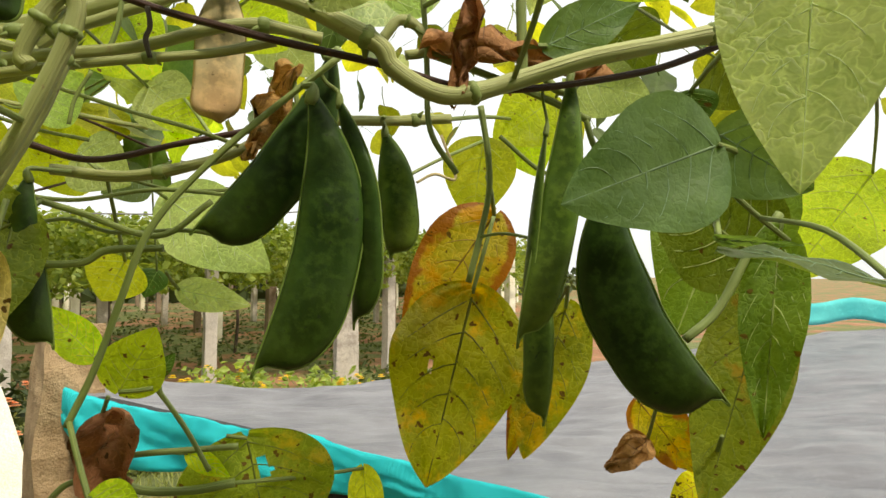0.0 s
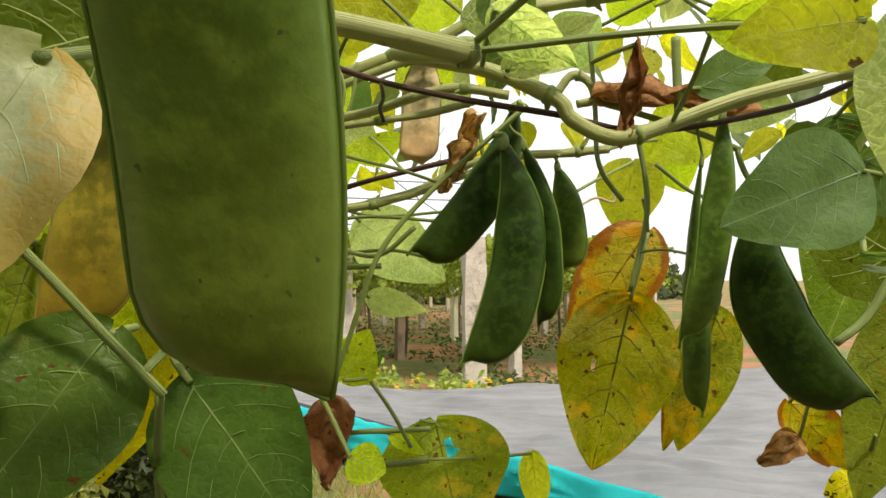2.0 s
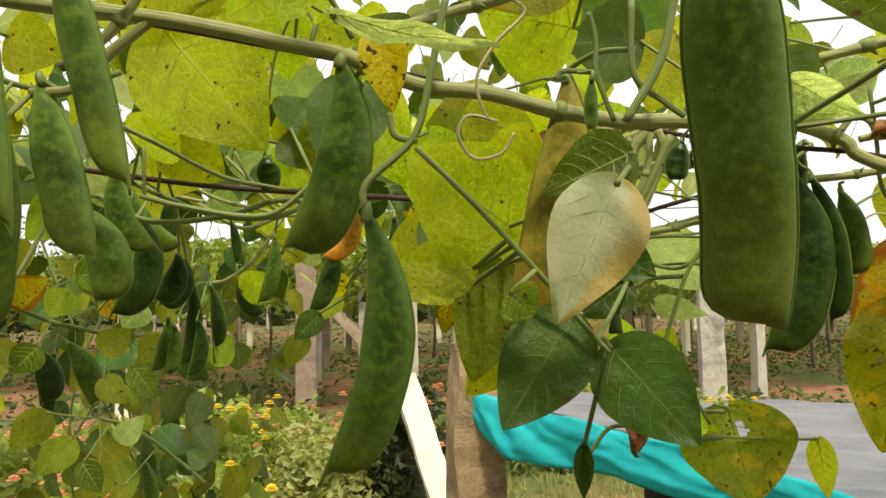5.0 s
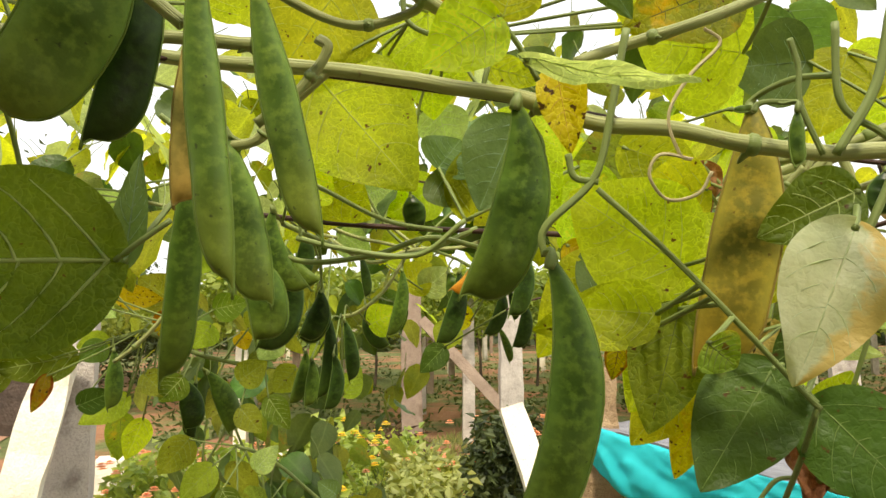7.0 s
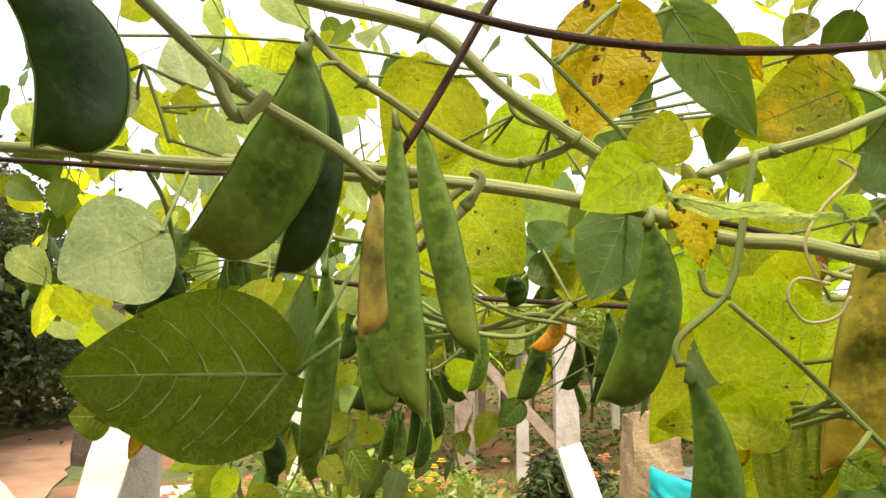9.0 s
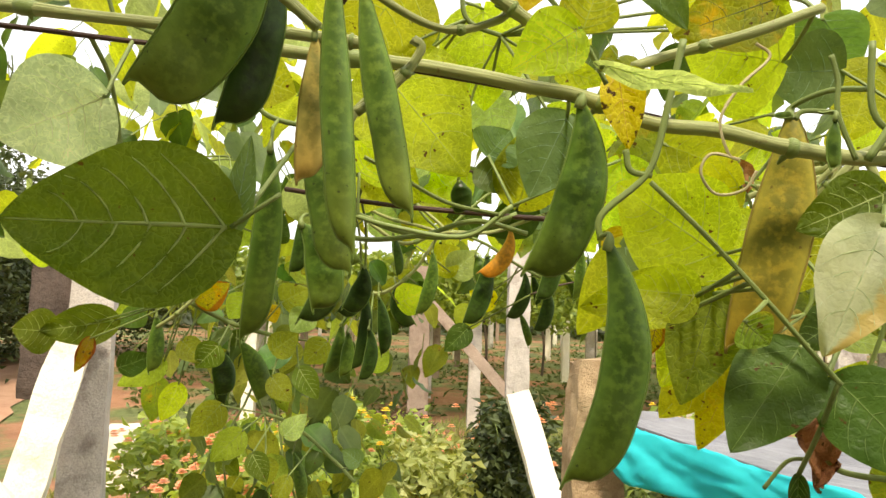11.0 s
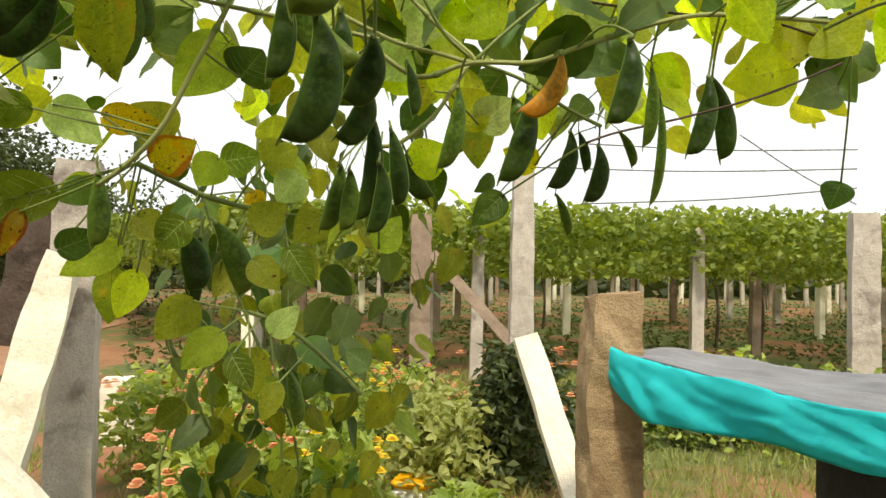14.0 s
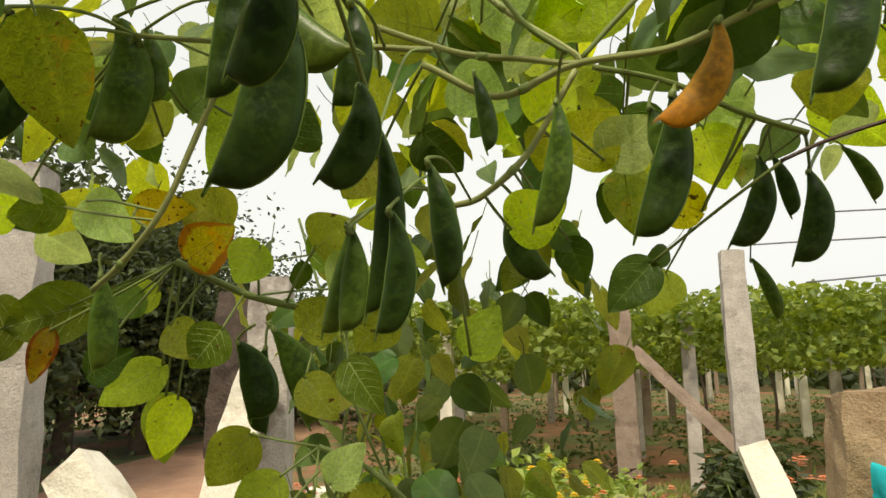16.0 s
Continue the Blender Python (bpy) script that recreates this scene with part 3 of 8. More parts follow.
def leaf(base, tip, width, facing, look_="ygreen", fold=0.18, curl=0.12, stalk=None, ripple=1.0, ragged=0.0, hole=None):
    base, tip = Vector(base), Vector(tip)
    length = (tip - base).length
    x, y, z = frame_of(tip - base, Vector(facing))
    seed = RNG.random() * 50
    at = leaf_surface(length, width, fold, curl, seed, ripple)
    top = tagged(new("bean_leaf"), LEAF_WORDS[look_], "leaf", "leaves on the bean vine")
    m = Matrix((x, y, z)).transposed().to_4x4()
    # keep the tip where it belongs although the blade bends away
    end = at(0, 0.999)
    slope = math.atan2(-end.z, end.y)
    m = m @ Matrix.Rotation(slope, 4, "X")
    top.matrix_world = Matrix.Translation(base) @ m
    blade = part("blade", leaf_blade_mesh(at, "blade", 30 if hole else 12 if ripple > 2.4 else 8, 44 if hole else 18, ragged, seed, hole), LEAF[look_], top)
    part("venation", leaf_vein_mesh(at, "veins", length, max(0.0004, (0.0135 if look_ == "under" else 0.0085) * min(length, 1.35 * width))), VEIN[look_], blade)
    if stalk:
        inv = top.matrix_world.inverted()
        e = inv @ Vector(stalk)
        pts = smooth_points([Vector((0, 0, 0)), e * 0.5 + Vector((0, 0, 0.06 * e.length)), e], 5)
        part("stalk", tube(pts, [0.0011] * len(pts), 6, "stalk"), STEM["stalk"], top)
    return top


POD_WORDS = {"green": "green flat curved bean pod hanging from the vine", "dark": "dark green shaded bean pod hanging from the vine", "light": "light green slender bean pod seen edge-on",
             "tan": "ripening tan bean pod on the vine", "yellow": "yellowing bean pod hanging from the vine", "orange": "orange withered bean pod among green ones", "dry": "dry papery beige bean pod with dark stains"}


def pod(base, tip, width, bend, facing, look_="green", thick=0.36, stalk=None, beak=1.0, blunt=0.45):
    """bend: how far the middle bulges towards its right (facing, base up), as part of the length."""
    base, tip = Vector(base), Vector(tip)
    length = (tip - base).length
    x, y, z = frame_of(tip - base, Vector(facing))
    top = tagged(new("bean_pod"), POD_WORDS[look_], "bean pod", "pods on the bean vine")
    top.matrix_world = Matrix.Translation(base) @ Matrix((x, y, z)).transposed().to_4x4()
    seed = RNG.random() * 40
    nv, ring = 34, 14

    def centre(s):
        return Vector((4 * bend * length * s * (1 - s) , s * length, 0))

    def half(s):
        a = 0.13 + 0.87 * math.sin(math.pi / 2 * min(1.0, s / (0.58 - 0.2 * blunt))) ** 0.95
        k = (s - 0.56 - 0.27 * blunt) / (0.36 - 0.215 * blunt)
        b = 1.0 if k < 0 else math.sqrt(max(0.0, 1 - k ** 2.4))
        spike = 0.2 * max(0.0, 1 - (s - 0.84) / 0.16 * 0.93) if s > 0.84 else 0.2
        return width / 2 * a * max(b, spike) * (1 + 0.012 * math.sin(s * 15 + seed))

    verts, uvs, faces, left, right = [], [], [], [], []
    for j in range(nv + 1):
        s = j / nv
        c = centre(s)
        t = (centre(min(1, s + 0.01)) - centre(max(0, s - 0.01))).normalized()
        side = Vector((t.y, -t.x, 0))
        h = half(s)
        # the inner edge runs on into the beak, the outer edge rounds towards it
        c = c + side * (1 if bend > 0 else -1) * 0.52 * width * min(beak, 1.0) * (s ** 5 - (1 - h / (width / 2)) * (s > 0.6))
        bulge = thick * width / 2 * (0.72 + 0.28 * math.sin(s * math.pi * 3.3 + seed) ** 2) * min(1, h / (width * 0.36))
        bulge = max(bulge, h * 0.3)
        for k in range(ring):
            w = 2 * math.pi * k / ring
            cx = math.cos(w)
            fz = math.sin(w)
            verts.append(c + side * cx * h + Vector((0, 0, 1)) * bulge * math.copysign(abs(fz) ** 0.8, fz) * (0.75 + 0.25 * (1 - cx * cx)))
            uvs.append(((cx + 1) / 2, s))
        right.append(c + side * h)
        left.append(c - side * h)
    for j in range(nv):
        for k in range(ring):
            faces.append((j * ring + k, j * ring + (k + 1) % ring, (j + 1) * ring + (k + 1) % ring, (j + 1) * ring + k))
    faces.append(tuple(range(ring - 1, -1, -1)))
    faces.append(tuple(nv * ring + k for k in range(ring)))
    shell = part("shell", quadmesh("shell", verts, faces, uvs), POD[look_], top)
    r = max(0.00035, width * 0.017)
    sm = SEAM_TAN if look_ in ("tan", "orange", "dry", "yellow") else SEAM
    for line in (left, right):
        part("seam", tube(line, [r * (0.5 + 0.5 * min(1, i / 4)) for i in range(len(line))], 6, "seam"), sm, shell)
    e = top.matrix_world.inverted() @ Vector(stalk) if stalk else Vector((0.001, -0.012, 0.003))
    pts = smooth_points([Vector((0, 0.035 * length, 0)), Vector((0, -0.003, 0)), e * 0.5 + Vector((0.001, -0.12 * e.length, 0)), e], 4)
    thin = max(0.0006, min(0.0013, width * 0.06))
    part("stalk", tube(pts, [thin * 1.7, thin * 1.9, thin * 1.9, thin * 1.5] + [thin] * (len(pts) - 4), 7, "stalk"), STEM["stalk"], top)
    return top


VINE_WORDS = {"vine": "pale green ridged bean vine running along the wires", "stalk": "thin green leaf stalk on the bean vine", "tendril": "dry curled beige tendril on the vine",
              "dead": "thin dead black twig hanging from the vine", "wire": "rusty dark red trellis wire", "line": "thin grey trellis wire overhead"}


def vine(points, radius, look_="vine", sides=8, knots=0):
    pts = smooth_points(points, 8)
    n = len(pts)
    rad = []
    for i in range(n):
        r = radius * (1 + 0.10 * noise.noise((i * 0.37, radius * 900, 0)))
        if look_ in ("vine",):
            r *= 1 + 0.15 * max(0, 1 - abs((i % 23) - 11) / 2.2)
        rad.append(r)
    pts = [p + noise.noise_vector(p * 40) * radius * (0.22 if look_ != "wire" else 0.08) for p in pts]
    kind = {"wire": "wire", "line": "wire", "tendril": "tendril", "dead": "twig"}.get(look_, "vine")
    name = {"wire": "trellis_wire", "line": "trellis_wire", "tendril": "tendril", "dead": "dead_twig", "stalk": "leaf_stalk"}.get(look_, "bean_vine")
    ob = tagged(part(name, tube(pts, rad, sides, name), STEM[look_]), VINE_WORDS[look_], kind)
    if look_ == "vine":
        for i in range(11, n - 2, 23):
            ring = [pts[i].lerp(pts[i + 1], k * 0.5 - 0.75) for k in range(4)]
            knot = part("node", tube(ring, [radius * f for f in (1.05, 1.42, 1.38, 1.02)], sides, "node"), STEM["stalk"], ob, "swollen leaf node")
            bud = pts[i] + Vector((RNG.uniform(-1, 1), RNG.uniform(-1, 1), RNG.uniform(-1, 0.4))).normalized() * radius * 2.6
            part("bud", tube([pts[i], pts[i].lerp(bud, 0.5), bud], [radius * 0.55, radius * 0.5, radius * 0.15], 6, "bud"), STEM["stalk"], knot, "small green bud")
    return ob



# ---- stone posts, braces and the shade sheet ----
tagged(rough_beam("fence_post", (-1.305, 2.27, -0.3), (-1.30, 2.30, 1.155), 0.215, 0.19, GRANITE, 41, 0.91, 1, 22, 0.11), "rough tan granite fence post with a broken top", "fence post")
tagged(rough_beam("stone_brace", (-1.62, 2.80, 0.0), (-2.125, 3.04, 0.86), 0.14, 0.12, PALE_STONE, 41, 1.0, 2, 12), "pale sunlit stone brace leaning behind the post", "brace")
tagged(rough_beam("trellis_post", (-3.42, 5.07, -0.2), (-3.40, 5.06, 2.13), 0.22, 0.2, GREY_STONE, 41, 0.82, 3, 16), "tall grey granite trellis post", "trellis post")
tagged(rough_beam("trellis_post", (-4.35, 4.78, -0.2), (-4.37, 4.78, 1.75), 0.2, 0.18, BROWN_STONE, 41, 0.95, 4, 16), "brown granite trellis post in the flower bed", "trellis post")
tagged(rough_beam("stone_brace", (-3.45, 5.02, 0.55), (-4.25, 4.82, 1.37), 0.1, 0.09, BROWN_STONE, 41, 1.0, 5, 12), "thin brown stone brace between two trellis posts", "brace")
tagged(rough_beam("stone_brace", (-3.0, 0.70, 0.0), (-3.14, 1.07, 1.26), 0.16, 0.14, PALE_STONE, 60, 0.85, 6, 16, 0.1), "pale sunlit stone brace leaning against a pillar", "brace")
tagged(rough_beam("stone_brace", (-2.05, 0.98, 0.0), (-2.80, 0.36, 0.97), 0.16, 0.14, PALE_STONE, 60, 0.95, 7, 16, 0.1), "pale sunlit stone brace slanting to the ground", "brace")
tagged(rough_beam("stone_pillar", (-3.33, 1.20, -0.2), (-3.33, 1.20, 1.68), 0.19, 0.2, GREY_STONE, 60, 0.95, 8, 14), "grey granite pillar at the end of the trellis", "pillar")
tagged(rough_beam("stone_pillar", (-3.5, 0.15, -0.2), (-3.5, 0.15, 2.1), 0.3, 0.26, GREY_STONE, 70, 0.95, 9, 18), "broad pinkish grey granite pillar beside the path", "pillar")
tagged(rough_beam("hanging_log", (-3.50, 1.06, 0.87), (-3.46, 1.08, 1.62), 0.17, 0.16, WOOD, 60, 0.95, 10, 14, 0.1), "dark weathered log tied up against the pillar", "log")

tagged(rough_beam("trellis_post", (-0.87, 6.0, -0.2), (-0.87, 6.0, 1.73), 0.2, 0.18, GREY_STONE, 20, 0.95, 11, 14), "pale granite trellis post beyond the sheet", "trellis post")


def sheet_edge(f):
    """Near edge of the sheet, from the post to where it leaves towards the right."""
    pts = [Vector((-1.33, 2.26, 0.94)), Vector((-0.9, 2.02, 0.915)), Vector((-0.33, 1.72, 0.90)), Vector((0.28, 1.25, 0.885)), Vector((0.9, 0.82, 0.88)), Vector((1.6, 0.4, 0.88))]
    k = min(int(f * 5), 4)
    return pts[k].lerp(pts[k + 1], f * 5 - k)


def far_edge(f):
    pts = [Vector((-1.16, 2.42, 0.955)), Vector((-0.5, 2.5, 0.93)), Vector((0.2, 2.6, 0.95)), Vector((1.0, 2.85, 1.03)), Vector((1.9, 3.1, 1.1)), Vector((3.0, 3.2, 1.12))]
    k = min(int(f * 5), 4)
    return pts[k].lerp(pts[k + 1], f * 5 - k)


def cloth(name, fn, nu, nv, material):
    verts = [fn(i / nu, j / nv) for j in range(nv + 1) for i in range(nu + 1)]
    faces = [(j * (nu + 1) + i, j * (nu + 1) + i + 1, (j + 1) * (nu + 1) + i + 1, (j + 1) * (nu + 1) + i) for j in range(nv) for i in range(nu)]
    ob = part(name, quadmesh(name, verts, faces, [(0, 0)] * len(verts)), material)
    so = ob.modifiers.new("thickness", "SOLIDIFY")
    so.thickness = 0.003
    return ob


def grey_at(u, v):
    p = sheet_edge(u).lerp(far_edge(u), v)
    sag = 0.05 * math.sin(math.pi * v) * (0.4 + u)
    return p + Vector((0, 0, -sag + 0.02 * noise.noise((p.x * 3, p.y * 3, 0)) + 0.010 * noise.noise((p.x * 4 + p.y * 7, p.y * 22 - p.x * 5, 2)) - 0.016 * abs(noise.noise((p.x * 3 - p.y * 2, p.y * 9 + p.x * 3, 6)))))


def teal_at(u, v):
    p = sheet_edge(u)
    drop = 0.05 + 0.16 * min(1, u * 9) ** 0.6 - 0.075 * min(1, max(0, (u - 0.1) / 0.2)) - 0.05 * min(1, max(0, (u - 0.37) / 0.1))
    out_ = Vector((-0.35, -0.75, 0)).normalized()
    swag = u * 14 - 1.6 * v
    fold_ = 0.012 * math.sin(swag * 2.2 + 2 * noise.noise((swag, 0, 0))) * v + 0.009 * noise.noise((swag * 2.1, v * 4.5, 5)) + 0.005 * noise.noise((u * 70 + v * 9, v * 7, 1)) + 0.009 * abs(noise.noise((u * 10 + v * 2.5, v * 6 - u * 9, 4)))
    return p + Vector((0, 0, 0.014 + 0.03 * math.sin(math.pi * min(1, v * 3)) * (0.5 + noise.noise((u * 14, 0, 3))) - drop * v ** 1.2)) + out_ * (0.02 * math.sin(math.pi * v * 0.8) + fold_)


flat_black = rock_mat("black_plastic", (0.006, 0.006, 0.007), (0.012, 0.012, 0.014), (0.02, 0.02, 0.02), 6.0, 0.6)
shelter = tagged(new("shade_cover"), "grey plastic sheet with a teal net edge stretched from the post", "shade cover")
c1 = cloth("sheet", grey_at, 150, 70, GREY_SHEET)
c1.parent = shelter
c2 = cloth("net_edge", teal_at, 160, 14, TEAL)
c2.parent = shelter
tagged(c2, "teal shade net hanging in folds")



def hem_at(u, v):
    p = sheet_edge(0.02 + 0.36 * u)
    return p + Vector((0.35, 0.75, 0)).normalized() * (0.004 + 0.06 * v * math.sin(math.pi * min(1.0, 0.15 + u * 0.85)) ** 0.7) + Vector((0, 0, 0.012 - 0.006 * v))


c5 = cloth("hem", hem_at, 60, 4, flat_black)
c5.parent = shelter
tagged(c5, "black hem along the edge of the sheet")


# black sheet added under the cover, standing in for the shade there
def shade_sheet_at(u, v):
    p = sheet_edge(0.30 + 0.7 * u)
    return Vector((p.x + 0.06, p.y + 0.14, (p.z - 0.05) * (1 - v) + 0.02 * v)) + Vector((0.02, 0.03, 0)) * noise.noise((u * 20, v * 2, 8))


c4 = cloth("lining", shade_sheet_at, 50, 8, flat_black)
c4.parent = shelter
tagged(c4, "black sheet added in place of the shade under the cover")


def cyan_at(u, v):
    return Vector((1.35 + 1.2 * u, 3.02 + 0.1 * u, 1.14 + 0.10 * v + 0.015 * math.sin(u * 17)))


c3 = cloth("net_roll", cyan_at, 20, 4, CYAN)
c3.parent = shelter
tagged(c3, "pale cyan net strip behind the sheet")


# ---- leaf masses built as one mesh each ----
def clump(name, material, spots, size, seed, flat=0.0, slim=0.5):
    """Many small folded leaves at the given places."""
    rng = random.Random(seed)
    verts, faces = [], []
    for p in spots:
        s = size * rng.uniform(0.6, 1.35)
        a = Vector((rng.gauss(0, 1), rng.gauss(0, 1), rng.gauss(0, 0.6) - 0.3)).normalized()
        n = Vector((rng.gauss(0, 1), rng.gauss(0, 1), rng.gauss(0, 1) + flat)).normalized()
        b = a.cross(n).normalized()
        c = a.cross(b) * 0.18 * s
        k = len(verts)
        verts += [p, p + a * 0.45 * s + b * slim * s + c, p + a * s, p + a * 0.45 * s - b * slim * s + c]
        faces += [(k, k + 1, k + 2), (k, k + 2, k + 3)]
    return part(name, quadmesh(name, verts, faces, smooth=False), material)


def bush(centre, radius, height, n, size, material, seed, label, slim=0.4, flowers=0, petals=None, fsize=0.03):
    rng = random.Random(seed)
    cx, cy, cz = centre
    top = tagged(new("flower_bush" if flowers else "bush"), label, "bush")
    top.matrix_world = Matrix.Translation(centre)
    spots = []
    for i in range(n):
        a, f, h = rng.uniform(0, 6.283), rng.random() ** 0.55, rng.random() ** 0.8
        r = radius * f * (1 - 0.45 * h) * (1 + 0.35 * noise.noise((math.cos(a) * 2 + seed, math.sin(a) * 2, h * 3)))
        spots.append(Vector((math.cos(a) * r, math.sin(a) * r, height * h * (1 + 0.35 * noise.noise((math.cos(a) * r * 7 + seed, math.sin(a) * r * 7, 4))))))
    foliage = clump("foliage", material, spots, size, seed, slim=slim)
    foliage.parent = top
    tagged(foliage, kind="stuff")
    for i in range(9):
        a = rng.uniform(0, 6.283)
        e = Vector((math.cos(a) * radius * 0.6, math.sin(a) * radius * 0.6, height * rng.uniform(0.6, 0.95)))
        pts = smooth_points([Vector((0, 0, -0.03)), e * 0.5 + Vector((0, 0, height * 0.12)), e], 3)
        part("twig", tube(pts, [0.008 - 0.006 * k / len(pts) for k in range(len(pts))], 5, "twig"), STEM["stalk"], top)
    for i in range(flowers):
        a, f = rng.uniform(0, 6.283), rng.random() ** 0.5
        p = Vector((math.cos(a) * radius * f, math.sin(a) * radius * f, height * (0.65 + 0.4 * rng.random())))
        verts, faces = [], []
        for ring, (rr, zz) in enumerate(((1.0, 0.0), (0.7, 0.35), (0.4, 0.5))):
            for k in range(8):
                w = 6.283 * k / 8 + ring * 0.3
                q = Vector((math.cos(w), math.sin(w), 0)) * fsize * rr
                sd_ = Vector((-math.sin(w), math.cos(w), 0)) * fsize * 0.32
                b0 = len(verts)
                zc = Vector((0, 0, fsize * zz))
                verts += [p + zc * 0.6, p + q * 0.7 + sd_ + zc, p + q + zc, p + q * 0.7 - sd_ + zc]
                faces += [(b0, b0 + 1, b0 + 2), (b0, b0 + 2, b0 + 3)]
        part("flower", quadmesh("flower", verts, faces, smooth=False), petals, top)
    return top


ORANGE = "low marigold bush with small salmon-orange flowers"
YELLOW = "low bush with small yellow flowers"
GREENB = "low green bush in the flower bed"
for i, (x, y, r, h, n, m, lab, fl, pet) in enumerate((
        (-3.1, 1.9, 0.42, 0.55, 900, BUSH_LEAF, ORANGE, 26, PETAL_ORANGE), (-2.75, 1.55, 0.36, 0.45, 700, BUSH_LEAF, ORANGE, 20, PETAL_ORANGE), (-3.6, 2.3, 0.45, 0.6, 800, BUSH_LEAF, ORANGE, 18, PETAL_ORANGE),
        (-3.2, 2.6, 0.4, 0.72, 700, BUSH_LEAF, YELLOW, 16, PETAL_YELLOW), (-3.9, 1.9, 0.4, 0.6, 600, BUSH_LEAF, ORANGE, 12, PETAL_ORANGE), (-2.5, 2.0, 0.3, 0.5, 600, BUSH_LEAF, YELLOW, 10, PETAL_YELLOW),
        (-2.5, 2.75, 0.38, 0.5, 900, OLIVE_LEAF, GREENB, 0, None), (-2.9, 3.2, 0.45, 0.5, 900, OLIVE_LEAF, GREENB, 8, PETAL_ORANGE), (-2.35, 3.35, 0.42, 0.72, 1300, TREE_LEAF, "dark green bush with orange flowers behind the brace", 14, PETAL_ORANGE),
        (-2.75, 3.75, 0.3, 0.5, 700, TREE_LEAF, "dark green bush behind the brace", 3, PETAL_ORANGE), (-3.6, 3.6, 0.5, 0.5, 700, BUSH_LEAF, GREENB, 8, PETAL_ORANGE), (-1.6, 5.0, 0.6, 0.6, 700, BUSH_LEAF, "green bush with pale flowers beyond the sheet", 14, PETAL_YELLOW),
        (-0.9, 5.2, 0.5, 0.55, 600, BUSH_LEAF, "green bush with pale flowers beyond the sheet", 10, PETAL_YELLOW), (-2.2, 4.8, 0.5, 0.5, 600, BUSH_LEAF, GREENB, 4, PETAL_ORANGE), (-1.9, 2.2, 0.25, 0.3, 400, BUSH_LEAF, GREENB, 0, None))):
    bush((x, y, hill(x, y)), r, h, int(n * 1.3), 0.07, m, 100 + i, lab, 0.3, int(fl * 2.2), pet, 0.033)

tagged(rough_beam("stone_slab", (-4.35, 3.25, 0.40), (-3.40, 2.75, 0.02), 0.15, 0.1, PALE_STONE, 41, 0.9, 12, 9, 0.1), "broken pale stone slab lying among the flowers", "stone slab")
tagged(rough_beam("stone_stub", (-4.80, 2.13, -0.1), (-4.80, 2.13, 0.44), 0.23, 0.22, PALE_STONE, 60, 0.97, 13, 8, 0.05), "short whitewashed stone stub behind the flower bed", "stone stub")
heap = bush((-4.40, 4.55, hill(-4.40, 4.55)), 0.42, 0.3, 900, 0.13, plain_leaf("dry_brush", (0.06, 0.035, 0.02), (0.2, 0.12, 0.07), 0.1), 140, "heap of dry brown brushwood round the foot of the post", 0.12)
tagged(heap, category="brushwood").name = "brush_heap"

# the red path by the trees
pv, pf = [], []
for i in range(40):
    d = 3.6 + i * 0.4
    for k in range(5):
        x, y = along_heading(max(66, 83 - 1.75 * (d - 6)), d, (k - 2) * 0.5 * min(1, (0.2 + i) * 0.2) + 0.25 * noise.noise((d, k, 0)))
        pv.append((x, y, hill(x, y) + 0.018))
for i in range(39):
    for k in range(4):
        pf.append((i * 5 + k, i * 5 + k + 1, i * 5 + k + 6, i * 5 + k + 5))
tagged(part("path", quadmesh("path", pv, pf), rock_mat("red_path", (0.42, 0.22, 0.14), (0.55, 0.33, 0.22), (0.36, 0.18, 0.1), 3.0)), "bare red earth path", "path", kind="structure")

# grass round the bed and the post
rng = random.Random(5)
gv, gf = [], []
for i in range(30000):
    x, y = rng.uniform(-5, 0.5), rng.uniform(0.6, 7)
    if noise.noise((x * 0.9, y * 0.9, 7)) < -0.05 - (0.5 if -3.0 < x < 0.2 and y < 4.5 else 0):
        continue
    z = hill(x, y)
    h, a = rng.uniform(0.03, 0.11), rng.uniform(0, 6.283)
    k = len(gv)
    d = Vector((math.cos(a), math.sin(a), 0))
    gv += [Vector((x, y, z)) - d * 0.006, Vector((x, y, z)) + d * 0.006, Vector((x + rng.gauss(0, 0.03), y + rng.gauss(0, 0.03), z + h))]
    gf.append((k, k + 1, k + 2))
tagged(part("grass", quadmesh("grass", gv, gf, smooth=False), GRASS_BLADE), "short dry green grass on red soil", "grass", kind="stuff")

# the yellow crate on the grass
crate = tagged(new("plastic_tub"), "small yellow and white plastic tub on the grass", "tub")
crate.matrix_world = Matrix.Translation((-2.5, 2.55, 0.0)) @ Matrix.Rotation(radians(25), 4, "Z")


def box_bm(x, y, z, bevel=0.02):
    bm = bmesh.new()
    bmesh.ops.create_cube(bm, size=1)
    bmesh.ops.scale(bm, vec=(x, y, z), verts=bm.verts)
    bmesh.ops.bevel(bm, geom=bm.edges[:], offset=bevel, segments=3, affect="EDGES")
    bmesh.ops.translate(bm, vec=(0, 0, z / 2), verts=bm.verts)
    return bm


def flat_mat(name, c, rough):
    m, nt, b = mat(name)
    vec, rnd, tc = coords(nt)
    nt.links.new(ramp(nt, noisen(nt, 20.0, 4.0, vec), [(0.3, c), (0.7, tuple(min(1, x * 1.15) for x in c))]), b.inputs["Base Color"])
    b.inputs["Roughness"].default_value = rough
    return m


part("body", box_bm(0.2, 0.13, 0.10), flat_mat("white_plastic", (0.7, 0.72, 0.75), 0.4), crate)
lid = part("lid", box_bm(0.21, 0.14, 0.05), flat_mat("yellow_plastic", (0.85, 0.42, 0.02), 0.4), crate, "bright yellow lid")
lid.location = (0, 0, 0.1)

